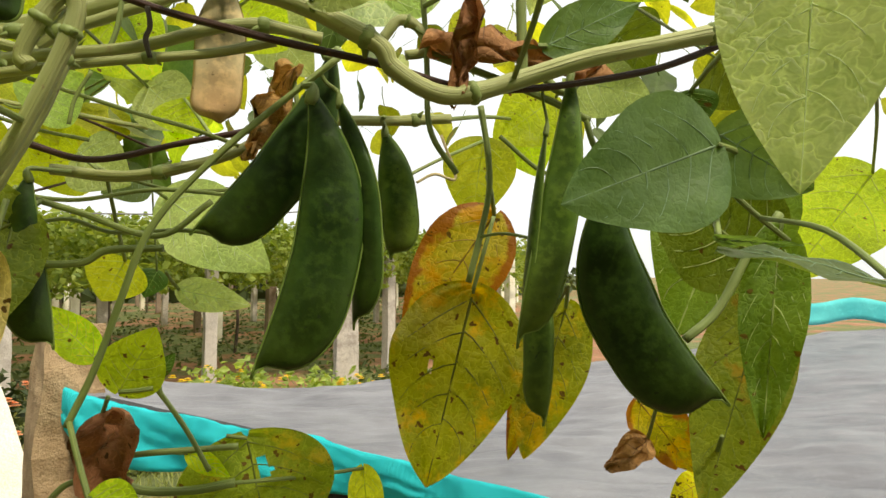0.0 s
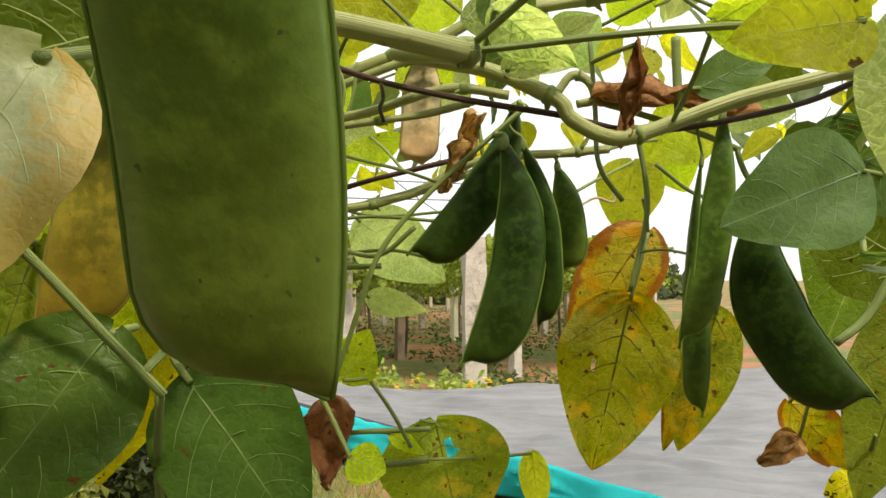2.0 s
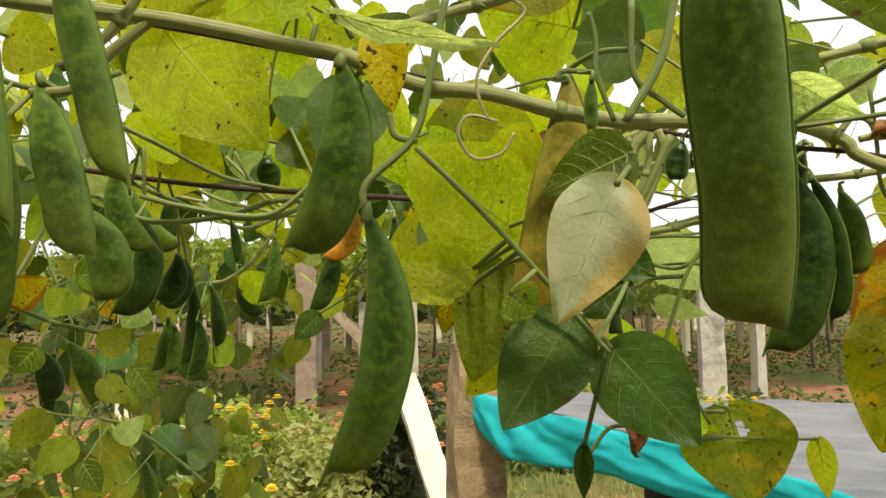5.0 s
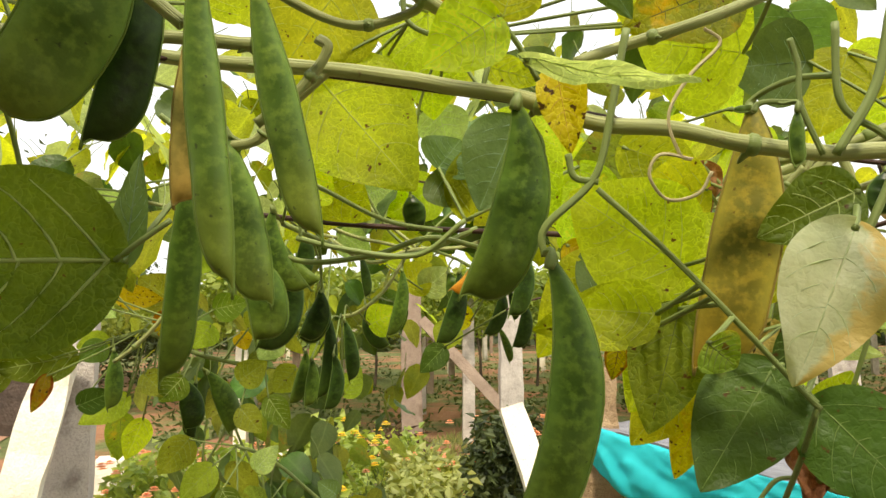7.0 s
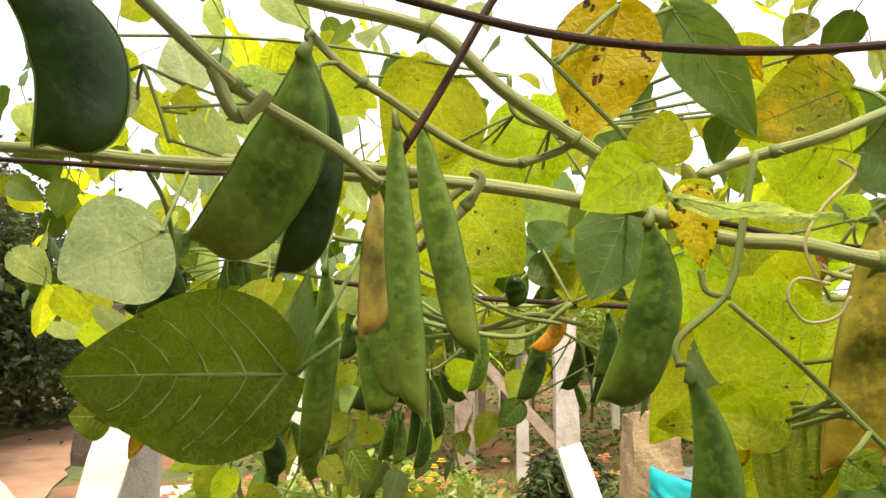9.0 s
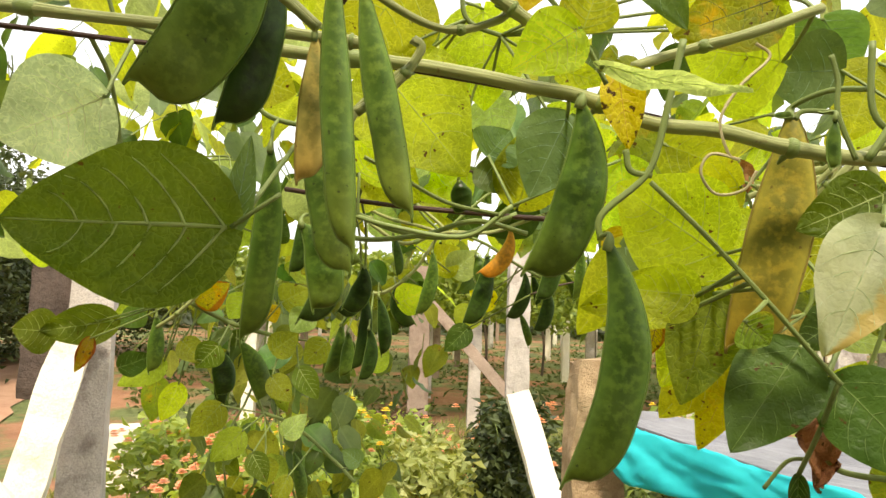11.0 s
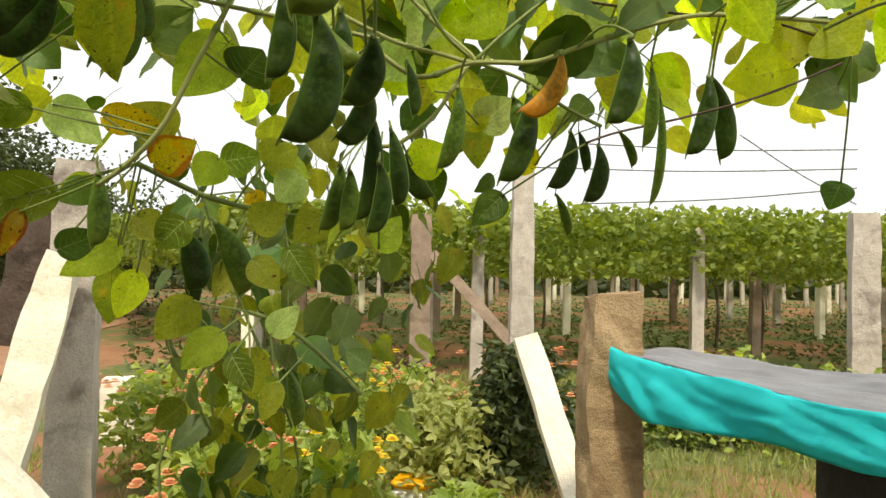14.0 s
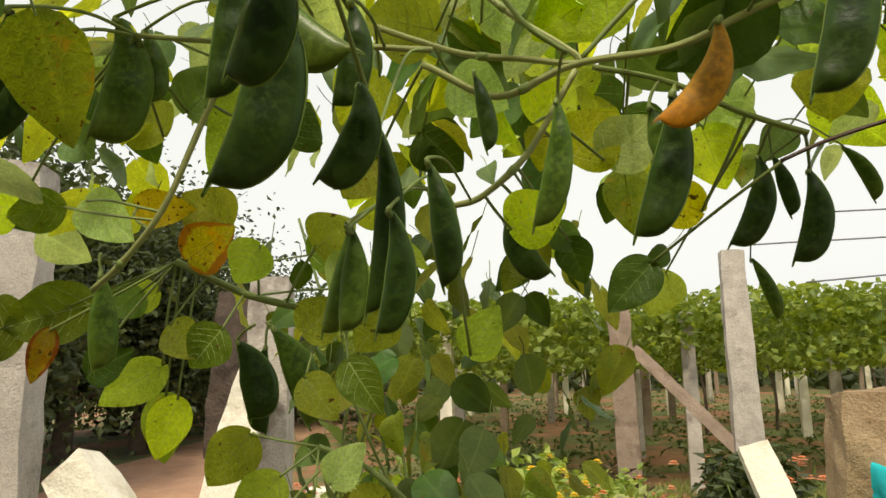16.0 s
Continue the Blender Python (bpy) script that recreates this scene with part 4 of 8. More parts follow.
# ---- vineyard beyond ----
HEAD = 41.0
rng = random.Random(11)


def canopy_spots(n, near, far, power):
    out = []
    for i in range(n):
        d = near + (far - near) * rng.random() ** power
        s = rng.uniform(-0.6, 1.15) * d * 0.95 + rng.uniform(-1, 1)
        x, y = along_heading(HEAD, d, s)
        if s < -0.42 * d - 0.5 or (s < -0.16 * d - 1.2 and d < 9.5):
            continue
        low = 0.30 * noise.noise((x * 1.3, y * 1.3, 0)) + 0.15 * noise.noise((x * 4, y * 4, 2))
        out.append(Vector((x, y, 1.62 + 0.34 * rng.random() - (0.35 + low if rng.random() < 0.4 else 0))))
    return out


tagged(clump("vineyard_canopy", VINEYARD_LEAF, canopy_spots(60000, 7.0, 14.0, 1.1), 0.095, 12, flat=0.8, slim=0.42), "flat leafy canopy of a vineyard on overhead wires", "vineyard", kind="stuff")
tagged(clump("vineyard_canopy", VINEYARD_LEAF, canopy_spots(34000, 14.0, 48.0, 1.4), 0.24, 13, flat=0.8, slim=0.45), "far rows of the vineyard canopy", "vineyard", kind="stuff")
first = None
for i in range(9):
    for j in range(-6, 12):
        d, s = 7.4 + i * 2.6 + 0.3 * math.sin(j * 3.1), j * 2.5 + 0.5 * math.sin(i * 5.0) + 0.7
        if s < -0.2 * d - 0.5 or s > d * 1.1 + 1:
            continue
        x, y = along_heading(HEAD, d, s)
        if first is None or (i + j) % 3 == 0:
            first = rough_beam("vineyard_post", (0, 0, -0.2), (0.02 * math.sin(j), 0.02, 1.75), 0.14, 0.13, (GREY_STONE, BROWN_STONE, GREY_STONE, PALE_STONE)[(i * 3 + j) % 4], 41, 0.9, i * 20 + j, 8)
            tagged(first, "granite post holding up the vineyard wires", "vineyard post", "vineyard posts")
            first.location = (x, y, 0)
        else:
            copy_thing(first, pose(x, y, 0, 0, 0, (i * 37 + j * 53) % 40 - 20))
# weeds between the vineyard rows
wv = []
for i in range(24000):
    d = 4.6 + 22 * rng.random() ** 1.6
    s = rng.uniform(-0.75, 1.1) * d
    x, y = along_heading(HEAD, d, s)
    if s < -0.42 * d and d < 14:
        continue
    if noise.noise((x * 0.55, y * 0.55, 9)) + 0.4 * noise.noise((x * 2, y * 2, 9)) < (0.06 if d < 9 else -0.2):
        continue
    wv.append(Vector((x, y, hill(x, y) + 0.16 * rng.random() ** 2)))
tagged(clump("weeds", WEED_LEAF, wv, 0.11, 31, slim=0.25), "low green weeds on the red soil of the vineyard", "weeds", kind="stuff")
# dense low growth that closes the far end of the vineyard
hedge_spots = []
for i in range(9000):
    d, s = rng.uniform(30, 52), rng.uniform(-0.9, 1.3)
    x, y = along_heading(HEAD, d, s * d)
    hedge_spots.append(Vector((x, y, 1.75 * rng.random())))
tagged(clump("far_undergrowth", TREE_LEAF, hedge_spots, 0.75, 33, slim=0.4), "dark green undergrowth at the far end of the vineyard", "undergrowth", kind="stuff")
# thin vine trunks
first = None
for i in range(26):
    d = 8 + 16 * rng.random()
    s = rng.uniform(-0.15, 1.0) * d
    x, y = along_heading(HEAD, d, s)
    if first is None:
        pts = smooth_points([Vector((0, 0, -0.1)), Vector((0.04, 0.02, 0.6)), Vector((-0.03, 0.03, 1.2)), Vector((0.05, -0.05, 1.75))], 5)
        first = tagged(part("grape_vine", tube(pts, [0.03 - 0.0007 * k for k in range(len(pts))], 7, "grape_vine"), BARK), "thin dark grape vine trunk under the canopy", "grape vine", "vine trunks")
        first.location = (x, y, 0)
    else:
        copy_thing(first, pose(x, y, 0, 0, 0, i * 47))


# ---- trees behind the path ----
def tree(x, y, h, r, seed):
    rng = random.Random(seed)
    top = tagged(new("tree"), "dark leafy tree behind the path", "tree", "trees behind the path")
    top.matrix_world = Matrix.Translation((x, y, -0.1))
    pts = smooth_points([Vector((0, 0, 0)), Vector((0.1, 0.05, h * 0.3)), Vector((-0.05, 0.1, h * 0.6)), Vector((0.1, 0, h * 0.85))], 5)
    part("trunk", tube(pts, [0.16 * (1 - 0.8 * k / len(pts)) for k in range(len(pts))], 9, "trunk"), BARK, top)
    spots = []
    for i in range(16):
        a = rng.uniform(0, 6.283)
        e = Vector((math.cos(a) * r * rng.uniform(0.4, 0.9), math.sin(a) * r * rng.uniform(0.4, 0.9), h * rng.uniform(0.3, 1.0)))
        s = Vector((0, 0, e.z * 0.65))
        lp = smooth_points([s, s.lerp(e, 0.5) + Vector((0, 0, 0.1)), e], 4)
        part("limb", tube(lp, [0.05 * (1 - 0.8 * k / len(lp)) for k in range(len(lp))], 6, "limb"), BARK, top)
        for k in range(900):
            spots.append(e + Vector((rng.gauss(0, 1), rng.gauss(0, 1), rng.gauss(0, 0.75))) * r * 0.3)
    c = clump("crown", TREE_LEAF, spots, 0.12, seed, slim=0.3)
    c.parent = top


for i, (a, d, h, r) in enumerate(((79, 12.2, 3.6, 1.5), (84, 11.6, 3.5, 1.7), (91, 10.0, 3.6, 1.9), (81, 16, 4.2, 2.4), (98, 9.5, 4.2, 2.2), (88, 15, 4.2, 2.4), (68, 18, 2.6, 2.2), (74, 15.5, 3.2, 2.1), (77, 19, 3.6, 2.4), (95, 14, 5.0, 2.4))):
    tree(*along_heading(a, d), h, r, 300 + i)

# ---- the bean plants ----
# wires and main vines
vine([(-0.4898, -0.1769, 1.4775), (-0.4320, -0.1266, 1.4725), (-0.3859, -0.0863, 1.4680), (-0.3355, -0.0431, 1.4671), (-0.2601, 0.0324, 1.4567), (-0.2117, 0.0604, 1.4445), (-0.1787, 0.0797, 1.4344), (-0.1545, 0.0937, 1.4285), (-0.1250, 0.2000, 1.4356), (-0.0824, 0.2090, 1.4252), (-0.0397, 0.2179, 1.4182), (0.0006, 0.2263, 1.4111), (0.0602, 0.2377, 1.4219), (0.1004, 0.2450, 1.4374), (0.1558, 0.2553, 1.4527)], 0.00137, "wire")
vine([(-0.3905, -0.0768, 1.4775), (-0.3269, -0.0402, 1.4651), (-0.2791, -0.0128, 1.4576), (-0.2395, 0.0101, 1.4479), (-0.2157, 0.0239, 1.4418), (-0.1921, 0.0380, 1.4300), (-0.1682, 0.0517, 1.4263), (-0.1445, 0.0655, 1.4191), (-0.1207, 0.0793, 1.4141), (-0.1007, 0.0905, 1.4139), (-0.0627, 0.1121, 1.4104), (-0.1045, 0.1987, 1.4419), (-0.0696, 0.2060, 1.4357), (-0.0394, 0.2126, 1.4236), (-0.0325, 0.2144, 1.4152), (-0.0163, 0.2180, 1.4073), (0.0001, 0.2211, 1.4103), (0.0353, 0.2275, 1.4231), (0.0705, 0.2341, 1.4324), (0.0981, 0.2394, 1.4375), (0.1524, 0.2500, 1.4414)], 0.00327, "vine")
vine([(-0.4775, -0.1926, 1.4777), (-0.4176, -0.1506, 1.4716), (-0.3553, -0.1190, 1.4602), (-0.3112, -0.0787, 1.4591), (-0.2876, -0.0569, 1.4569), (-0.2776, -0.0474, 1.4555)], 0.00260, "vine")
vine([(-0.1250, 0.1797, 1.4325), (-0.1225, 0.1808, 1.4201), (-0.1288, 0.1804, 1.4033), (-0.1368, 0.1796, 1.3864), (-0.1447, 0.1786, 1.3734)], 0.00248, "vine")
vine([(-0.1904, 0.2033, 1.4146), (-0.1678, 0.2078, 1.4150), (-0.1553, 0.2102, 1.4169), (-0.1227, 0.2164, 1.4226), (-0.0875, 0.2229, 1.4331), (-0.0600, 0.2286, 1.4303)], 0.00230, "vine")
vine([(-0.1903, 0.2128, 1.4299), (-0.1594, 0.2193, 1.4232), (-0.1436, 0.2215, 1.4428), (-0.1383, 0.2224, 1.4454)], 0.00211, "vine")
vine([(-0.1896, 0.2332, 1.4323), (-0.1342, 0.2434, 1.4516), (-0.0982, 0.2499, 1.4654), (-0.0760, 0.2538, 1.4765), (-0.0346, 0.2617, 1.4846), (0.0206, 0.2723, 1.4927)], 0.00309, "vine")
vine([(-0.0526, 0.2303, 1.4252), (-0.0855, 0.2251, 1.3961), (-0.1059, 0.2220, 1.3753), (-0.1187, 0.2203, 1.3576), (-0.1265, 0.2198, 1.3357), (-0.1344, 0.2193, 1.3123), (-0.1435, 0.2185, 1.2919)], 0.00128, "stalk")
vine([(-0.1807, 0.2677, 1.3878), (-0.1507, 0.2738, 1.3860), (-0.1146, 0.2806, 1.3950), (-0.0813, 0.2865, 1.4116), (-0.0362, 0.2953, 1.4159), (-0.0121, 0.3000, 1.4179)], 0.00245, "vine")
vine([(-0.2138, 0.3011, 1.4058), (-0.1839, 0.3074, 1.3988), (-0.1437, 0.3150, 1.4087), (-0.1035, 0.3225, 1.4187)], 0.00170, "wire")
vine([(-0.0225, 0.2362, 1.4281), (-0.0026, 0.2404, 1.4223), (0.0248, 0.2463, 1.4132), (0.0422, 0.2501, 1.4060)], 0.00153, "stalk")
vine([(-0.0387, 0.2328, 1.4315), (-0.0323, 0.2337, 1.4391), (-0.0249, 0.2353, 1.4365), (-0.0225, 0.2361, 1.4288), (-0.0300, 0.2347, 1.4263)], 0.00204, "vine")
vine([(0.0001, 0.2718, 1.4171), (0.0039, 0.2737, 1.3946), (0.0036, 0.2745, 1.3750), (-0.0043, 0.2746, 1.3414)], 0.00140, "stalk")
vine([(-0.2407, 0.1946, 1.3901), (-0.2100, 0.1988, 1.3989), (-0.1771, 0.2034, 1.4066), (-0.1552, 0.2065, 1.4110), (-0.1224, 0.2110, 1.4165), (-0.0961, 0.2147, 1.4198), (-0.0742, 0.2178, 1.4253)], 0.00177, "vine")
vine([(-0.1689, 0.1942, 1.4458), (-0.1563, 0.1960, 1.4394), (-0.1415, 0.1980, 1.4416), (-0.1352, 0.1990, 1.4373), (-0.1416, 0.1981, 1.4288), (-0.1490, 0.1972, 1.4139), (-0.1469, 0.1975, 1.4097)], 0.00276, "vine")
vine([(-0.1342, 0.1991, 1.4394), (-0.1348, 0.1992, 1.4203), (-0.1416, 0.1984, 1.3990), (-0.1522, 0.1970, 1.3778), (-0.1585, 0.1962, 1.3693), (-0.1712, 0.1944, 1.3704)], 0.00213, "vine")
vine([(-0.1575, 0.1964, 1.3693), (-0.1569, 0.1965, 1.3586), (-0.1607, 0.1961, 1.3491)], 0.00128, "stalk")
vine([(-0.2091, 0.2397, 1.3506), (-0.1788, 0.2440, 1.3475), (-0.1560, 0.2472, 1.3480), (-0.1459, 0.2486, 1.3531), (-0.1257, 0.2514, 1.3543)], 0.00153, "stalk")
vine([(-0.1945, 0.2517, 1.3784), (-0.1631, 0.2562, 1.3691), (-0.1318, 0.2606, 1.3598), (-0.1109, 0.2635, 1.3743)], 0.00132, "stalk")
vine([(-0.1137, 0.3144, 1.2613), (-0.1380, 0.3110, 1.2598), (-0.1653, 0.3072, 1.2577), (-0.1775, 0.3056, 1.2485), (-0.1926, 0.3035, 1.2439), (-0.2078, 0.3015, 1.2225)], 0.00153, "stalk")
vine([(-0.1699, 0.3066, 1.2515), (-0.1593, 0.3082, 1.2423), (-0.1350, 0.3116, 1.2408), (-0.1153, 0.3144, 1.2438)], 0.00214, "stalk")
vine([(-0.1451, 0.2896, 1.2953), (-0.1314, 0.2917, 1.2757), (-0.1200, 0.2934, 1.2554)], 0.00116, "stalk")
vine([(0.0874, 0.2509, 1.3890), (0.1056, 0.2535, 1.3729), (0.1237, 0.2562, 1.3591)], 0.00115, "stalk")
vine([(0.1367, 0.2882, 1.3731), (0.1220, 0.2863, 1.3553), (0.1067, 0.2843, 1.3298), (0.0915, 0.2823, 1.3171)], 0.00204, "stalk")
vine([(-0.1121, 0.2023, 1.4309), (-0.1112, 0.2024, 1.4245), (-0.1125, 0.2023, 1.4203), (-0.1110, 0.2025, 1.4143)], 0.00085, "dead")
vine([(-0.0239, 0.2347, 1.4558), (-0.0221, 0.2352, 1.4236), (-0.0206, 0.2356, 1.3984), (-0.0104, 0.2372, 1.3823)], 0.00115, "stalk")
vine([(0.0136, 0.2400, 1.4557), (0.0143, 0.2402, 1.4374), (0.0147, 0.2404, 1.4213)], 0.00207, "stalk")
vine([(0.0337, 0.2731, 1.4524), (0.0261, 0.2722, 1.4345), (0.0387, 0.2740, 1.4243), (0.0514, 0.2756, 1.4473), (0.0666, 0.2777, 1.4626)], 0.00204, "stalk")
vine([(-0.2811, -0.1662, 1.4844), (-0.2666, -0.1485, 1.4636), (-0.2676, -0.1348, 1.4586), (-0.2527, -0.1183, 1.4452), (-0.2426, -0.1067, 1.4334)], 0.00200, "vine")
vine([(-0.2677, -0.1497, 1.4644), (-0.2643, -0.1438, 1.4508), (-0.2593, -0.1397, 1.4532), (-0.2565, -0.1380, 1.4572)], 0.00210, "vine")
vine([(-0.2831, -0.1116, 1.5084), (-0.2545, -0.0837, 1.4996), (-0.2447, -0.0736, 1.4936), (-0.2332, -0.0596, 1.4769), (-0.2172, -0.0416, 1.4607), (-0.2091, -0.0326, 1.4532)], 0.00260, "vine")
vine([(-0.2853, -0.1048, 1.4990), (-0.2763, -0.0935, 1.4849), (-0.2639, -0.0798, 1.4728), (-0.2503, -0.0644, 1.4587), (-0.2360, -0.0498, 1.4516), (-0.2219, -0.0380, 1.4557), (-0.2167, -0.0346, 1.4617)], 0.00163, "vine")
vine([(-0.2712, -0.0618, 1.4220), (-0.2598, -0.0537, 1.4325), (-0.2504, -0.0483, 1.4472), (-0.2523, -0.0509, 1.4514)], 0.00191, "vine")
vine([(-0.2328, -0.1099, 1.4901), (-0.2024, -0.0801, 1.4796), (-0.1739, -0.0532, 1.4749), (-0.1463, -0.0279, 1.4739), (-0.1209, -0.0053, 1.4760)], 0.00153, "wire")
vine([(-0.2156, -0.0820, 1.4968), (-0.2205, -0.0846, 1.4880), (-0.2337, -0.0913, 1.4633), (-0.2437, -0.0967, 1.4460)], 0.00143, "wire")
vine([(-0.2033, 0.0463, 1.4599), (-0.1861, 0.0604, 1.4677), (-0.1591, 0.0698, 1.4737), (-0.1331, 0.0907, 1.4867)], 0.00242, "vine")
vine([(-0.2266, -0.0511, 1.4970), (-0.2149, -0.0366, 1.4789), (-0.1982, -0.0155, 1.4517), (-0.1917, -0.0060, 1.4345)], 0.00102, "stalk")
vine([(-0.1759, 0.0333, 1.4621), (-0.1819, 0.0320, 1.4335), (-0.1888, 0.0301, 1.4071), (-0.2060, 0.0218, 1.3885), (-0.2068, 0.0221, 1.3775)], 0.00155, "stalk")
vine([(-0.1884, 0.0306, 1.4022), (-0.1679, 0.0440, 1.3781), (-0.1459, 0.0584, 1.3491), (-0.1350, 0.0657, 1.3335), (-0.1259, 0.0717, 1.3212)], 0.00111, "stalk")
vine([(-0.1971, 0.0248, 1.4160), (-0.1956, 0.0263, 1.4072), (-0.1879, 0.0307, 1.4048)], 0.00133, "stalk")
vine([(-0.1244, 0.0515, 1.4502), (-0.1226, 0.0533, 1.4400), (-0.1228, 0.0541, 1.4272), (-0.1176, 0.0584, 1.4091)], 0.00106, "stalk")
vine([(-0.1364, 0.0466, 1.4253), (-0.1335, 0.0480, 1.4284), (-0.1233, 0.0538, 1.4277)], 0.00106, "stalk")
vine([(-0.0951, 0.0673, 1.4587), (-0.1018, 0.0656, 1.4312), (-0.1139, 0.0605, 1.4091)], 0.00170, "stalk")
vine([(-0.1124, 0.0691, 1.4590), (-0.1126, 0.0711, 1.4303), (-0.1025, 0.0776, 1.4191), (-0.0960, 0.0817, 1.4135)], 0.00133, "stalk")
vine([(-0.1106, 0.0519, 1.3943), (-0.1128, 0.0514, 1.3851)], 0.00122, "stalk")
vine([(-0.0975, 0.0588, 1.4012), (-0.1054, 0.0557, 1.3830), (-0.1131, 0.0523, 1.3699), (-0.1186, 0.0496, 1.3648)], 0.00143, "stalk")
vine([(-0.1461, 0.0277, 1.4519), (-0.1419, 0.0305, 1.4463), (-0.1513, 0.0261, 1.4356), (-0.1580, 0.0232, 1.4225), (-0.1556, 0.0256, 1.4092), (-0.1524, 0.0275, 1.4073), (-0.1613, 0.0224, 1.4093), (-0.1648, 0.0210, 1.4022), (-0.1601, 0.0242, 1.3939), (-0.1512, 0.0291, 1.3955), (-0.1469, 0.0309, 1.4027)], 0.00061, "tendril")
vine([(-0.5346, 0.1093, 1.4419), (-0.4573, 0.1536, 1.4294), (-0.3834, 0.1956, 1.4220), (-0.3205, 0.2312, 1.4169), (-0.2541, 0.2690, 1.4097)], 0.00213, "wire")
vine([(-0.3143, 0.1201, 1.4136), (-0.3419, 0.1061, 1.3935), (-0.3832, 0.0825, 1.3992), (-0.4066, 0.0688, 1.4063)], 0.00170, "stalk")
vine([(-0.3294, -0.0389, 1.4285), (-0.3143, -0.0306, 1.4305), (-0.3049, -0.0260, 1.4407), (-0.2830, -0.0152, 1.4599)], 0.00230, "vine")
vine([(-0.6643, 0.3305, 1.4516), (-0.6292, 0.3634, 1.4237), (-0.5933, 0.3940, 1.4379), (-0.5457, 0.4356, 1.4419), (-0.5057, 0.4693, 1.4614), (-0.4338, 0.5305, 1.4898), (-0.3784, 0.5792, 1.4914), (-0.3071, 0.6421, 1.4882)], 0.00237, "vine")
vine([(-0.6874, 0.3078, 1.4825), (-0.6483, 0.3441, 1.4573), (-0.6129, 0.3761, 1.4452), (-0.5893, 0.3973, 1.4406), (-0.6163, 0.3710, 1.4740), (-0.6395, 0.3484, 1.5049)], 0.00211, "vine")
vine([(-0.7332, 0.2390, 1.5089), (-0.7435, 0.2325, 1.4730), (-0.7656, 0.2169, 1.4214), (-0.7877, 0.2012, 1.3688), (-0.8095, 0.1845, 1.3361), (-0.8329, 0.1656, 1.3125)], 0.00230, "vine")
vine([(-0.6052, 0.4098, 1.4440), (-0.6307, 0.3909, 1.3943), (-0.6558, 0.3709, 1.3665), (-0.6723, 0.3568, 1.3606)], 0.00218, "vine")
vine([(-0.8025, 0.1792, 1.4916), (-0.7453, 0.2307, 1.4755), (-0.6881, 0.2821, 1.4618), (-0.6424, 0.3232, 1.4504)], 0.00204, "vine")
vine([(-0.6590, 0.3687, 1.5394), (-0.5598, 0.4576, 1.5174), (-0.4563, 0.5497, 1.5038), (-0.3858, 0.6120, 1.5003), (-0.3117, 0.6793, 1.4721)], 0.00138, "wire")
vine([(-0.3206, 0.6330, 1.4510), (-0.3799, 0.5833, 1.4177), (-0.4358, 0.5358, 1.3950), (-0.4876, 0.4914, 1.3778), (-0.5116, 0.4711, 1.3665)], 0.00116, "wire")
vine([(-0.9024, 0.2353, 1.3478), (-0.8583, 0.2762, 1.3193), (-0.8228, 0.3085, 1.3055), (-0.7872, 0.3404, 1.2976)], 0.00298, "stalk")
vine([(-0.8630, 0.3481, 1.1918), (-0.8299, 0.3786, 1.1737), (-0.7924, 0.4148, 1.1302), (-0.7691, 0.4376, 1.0990)], 0.00255, "stalk")
vine([(-2.5008, 4.5024, 2.2038), (-1.7028, 5.2060, 2.1864), (-0.9037, 5.9068, 2.2199)], 0.00553, "line", 5)
vine([(-1.6045, 5.2837, 2.3059), (-1.2589, 5.6085, 2.0252), (-0.9123, 5.9305, 1.7954)], 0.00553, "line", 5)
vine([(-2.8240, 4.2318, 2.0163), (-1.8658, 5.0749, 2.0183), (-0.9067, 5.9151, 2.0713)], 0.00553, "line", 5)
vine([(-6.1611, 1.2363, 2.8116), (-5.8944, 1.4880, 2.5817), (-5.6265, 1.7369, 2.4026)], 0.00553, "line", 5)
vine([(-2.5420, 4.4997, 1.7486), (-1.7263, 5.2130, 1.8102), (-0.9097, 5.9234, 1.9227)], 0.00553, "line", 5)
vine([(-0.2185, 0.2077, 1.3991), (-0.1878, 0.2120, 1.4073), (-0.1627, 0.2155, 1.4119), (-0.1570, 0.2162, 1.4192), (-0.1593, 0.2159, 1.4266), (-0.1486, 0.2173, 1.4380)], 0.00184, "vine")
vine([(-0.2099, 0.2290, 1.4216), (-0.1879, 0.2320, 1.4314), (-0.1537, 0.2368, 1.4378), (-0.1366, 0.2391, 1.4442), (-0.1146, 0.2421, 1.4525), (-0.0853, 0.2462, 1.4614)], 0.00222, "vine")
vine([(-0.1644, 0.2559, 1.3849), (-0.1422, 0.2590, 1.3844), (-0.1161, 0.2626, 1.3901), (-0.0991, 0.2650, 1.3959), (-0.0743, 0.2684, 1.4059)], 0.00185, "vine")
vine([(-0.1761, 0.2439, 1.4195), (-0.1382, 0.2493, 1.4079), (-0.1180, 0.2522, 1.4028), (-0.0978, 0.2550, 1.3959)], 0.00089, "stalk")
vine([(-0.2014, 0.2303, 1.4097), (-0.1709, 0.2346, 1.3986), (-0.1489, 0.2378, 1.3944)], 0.00074, "stalk")
vine([(-0.1435, 0.2283, 1.4175), (-0.1487, 0.2276, 1.4075), (-0.1508, 0.2274, 1.3980)], 0.00071, "stalk")
vine([(-0.2057, 0.2805, 1.3625), (-0.1828, 0.2837, 1.3683), (-0.1627, 0.2866, 1.3625), (-0.1312, 0.2910, 1.3639), (-0.1083, 0.2943, 1.3595)], 0.00101, "stalk")
vine([(-0.2317, 0.2969, 1.3848), (-0.1923, 0.3025, 1.3787), (-0.1499, 0.3084, 1.3847), (-0.0953, 0.3161, 1.3801)], 0.00107, "stalk")
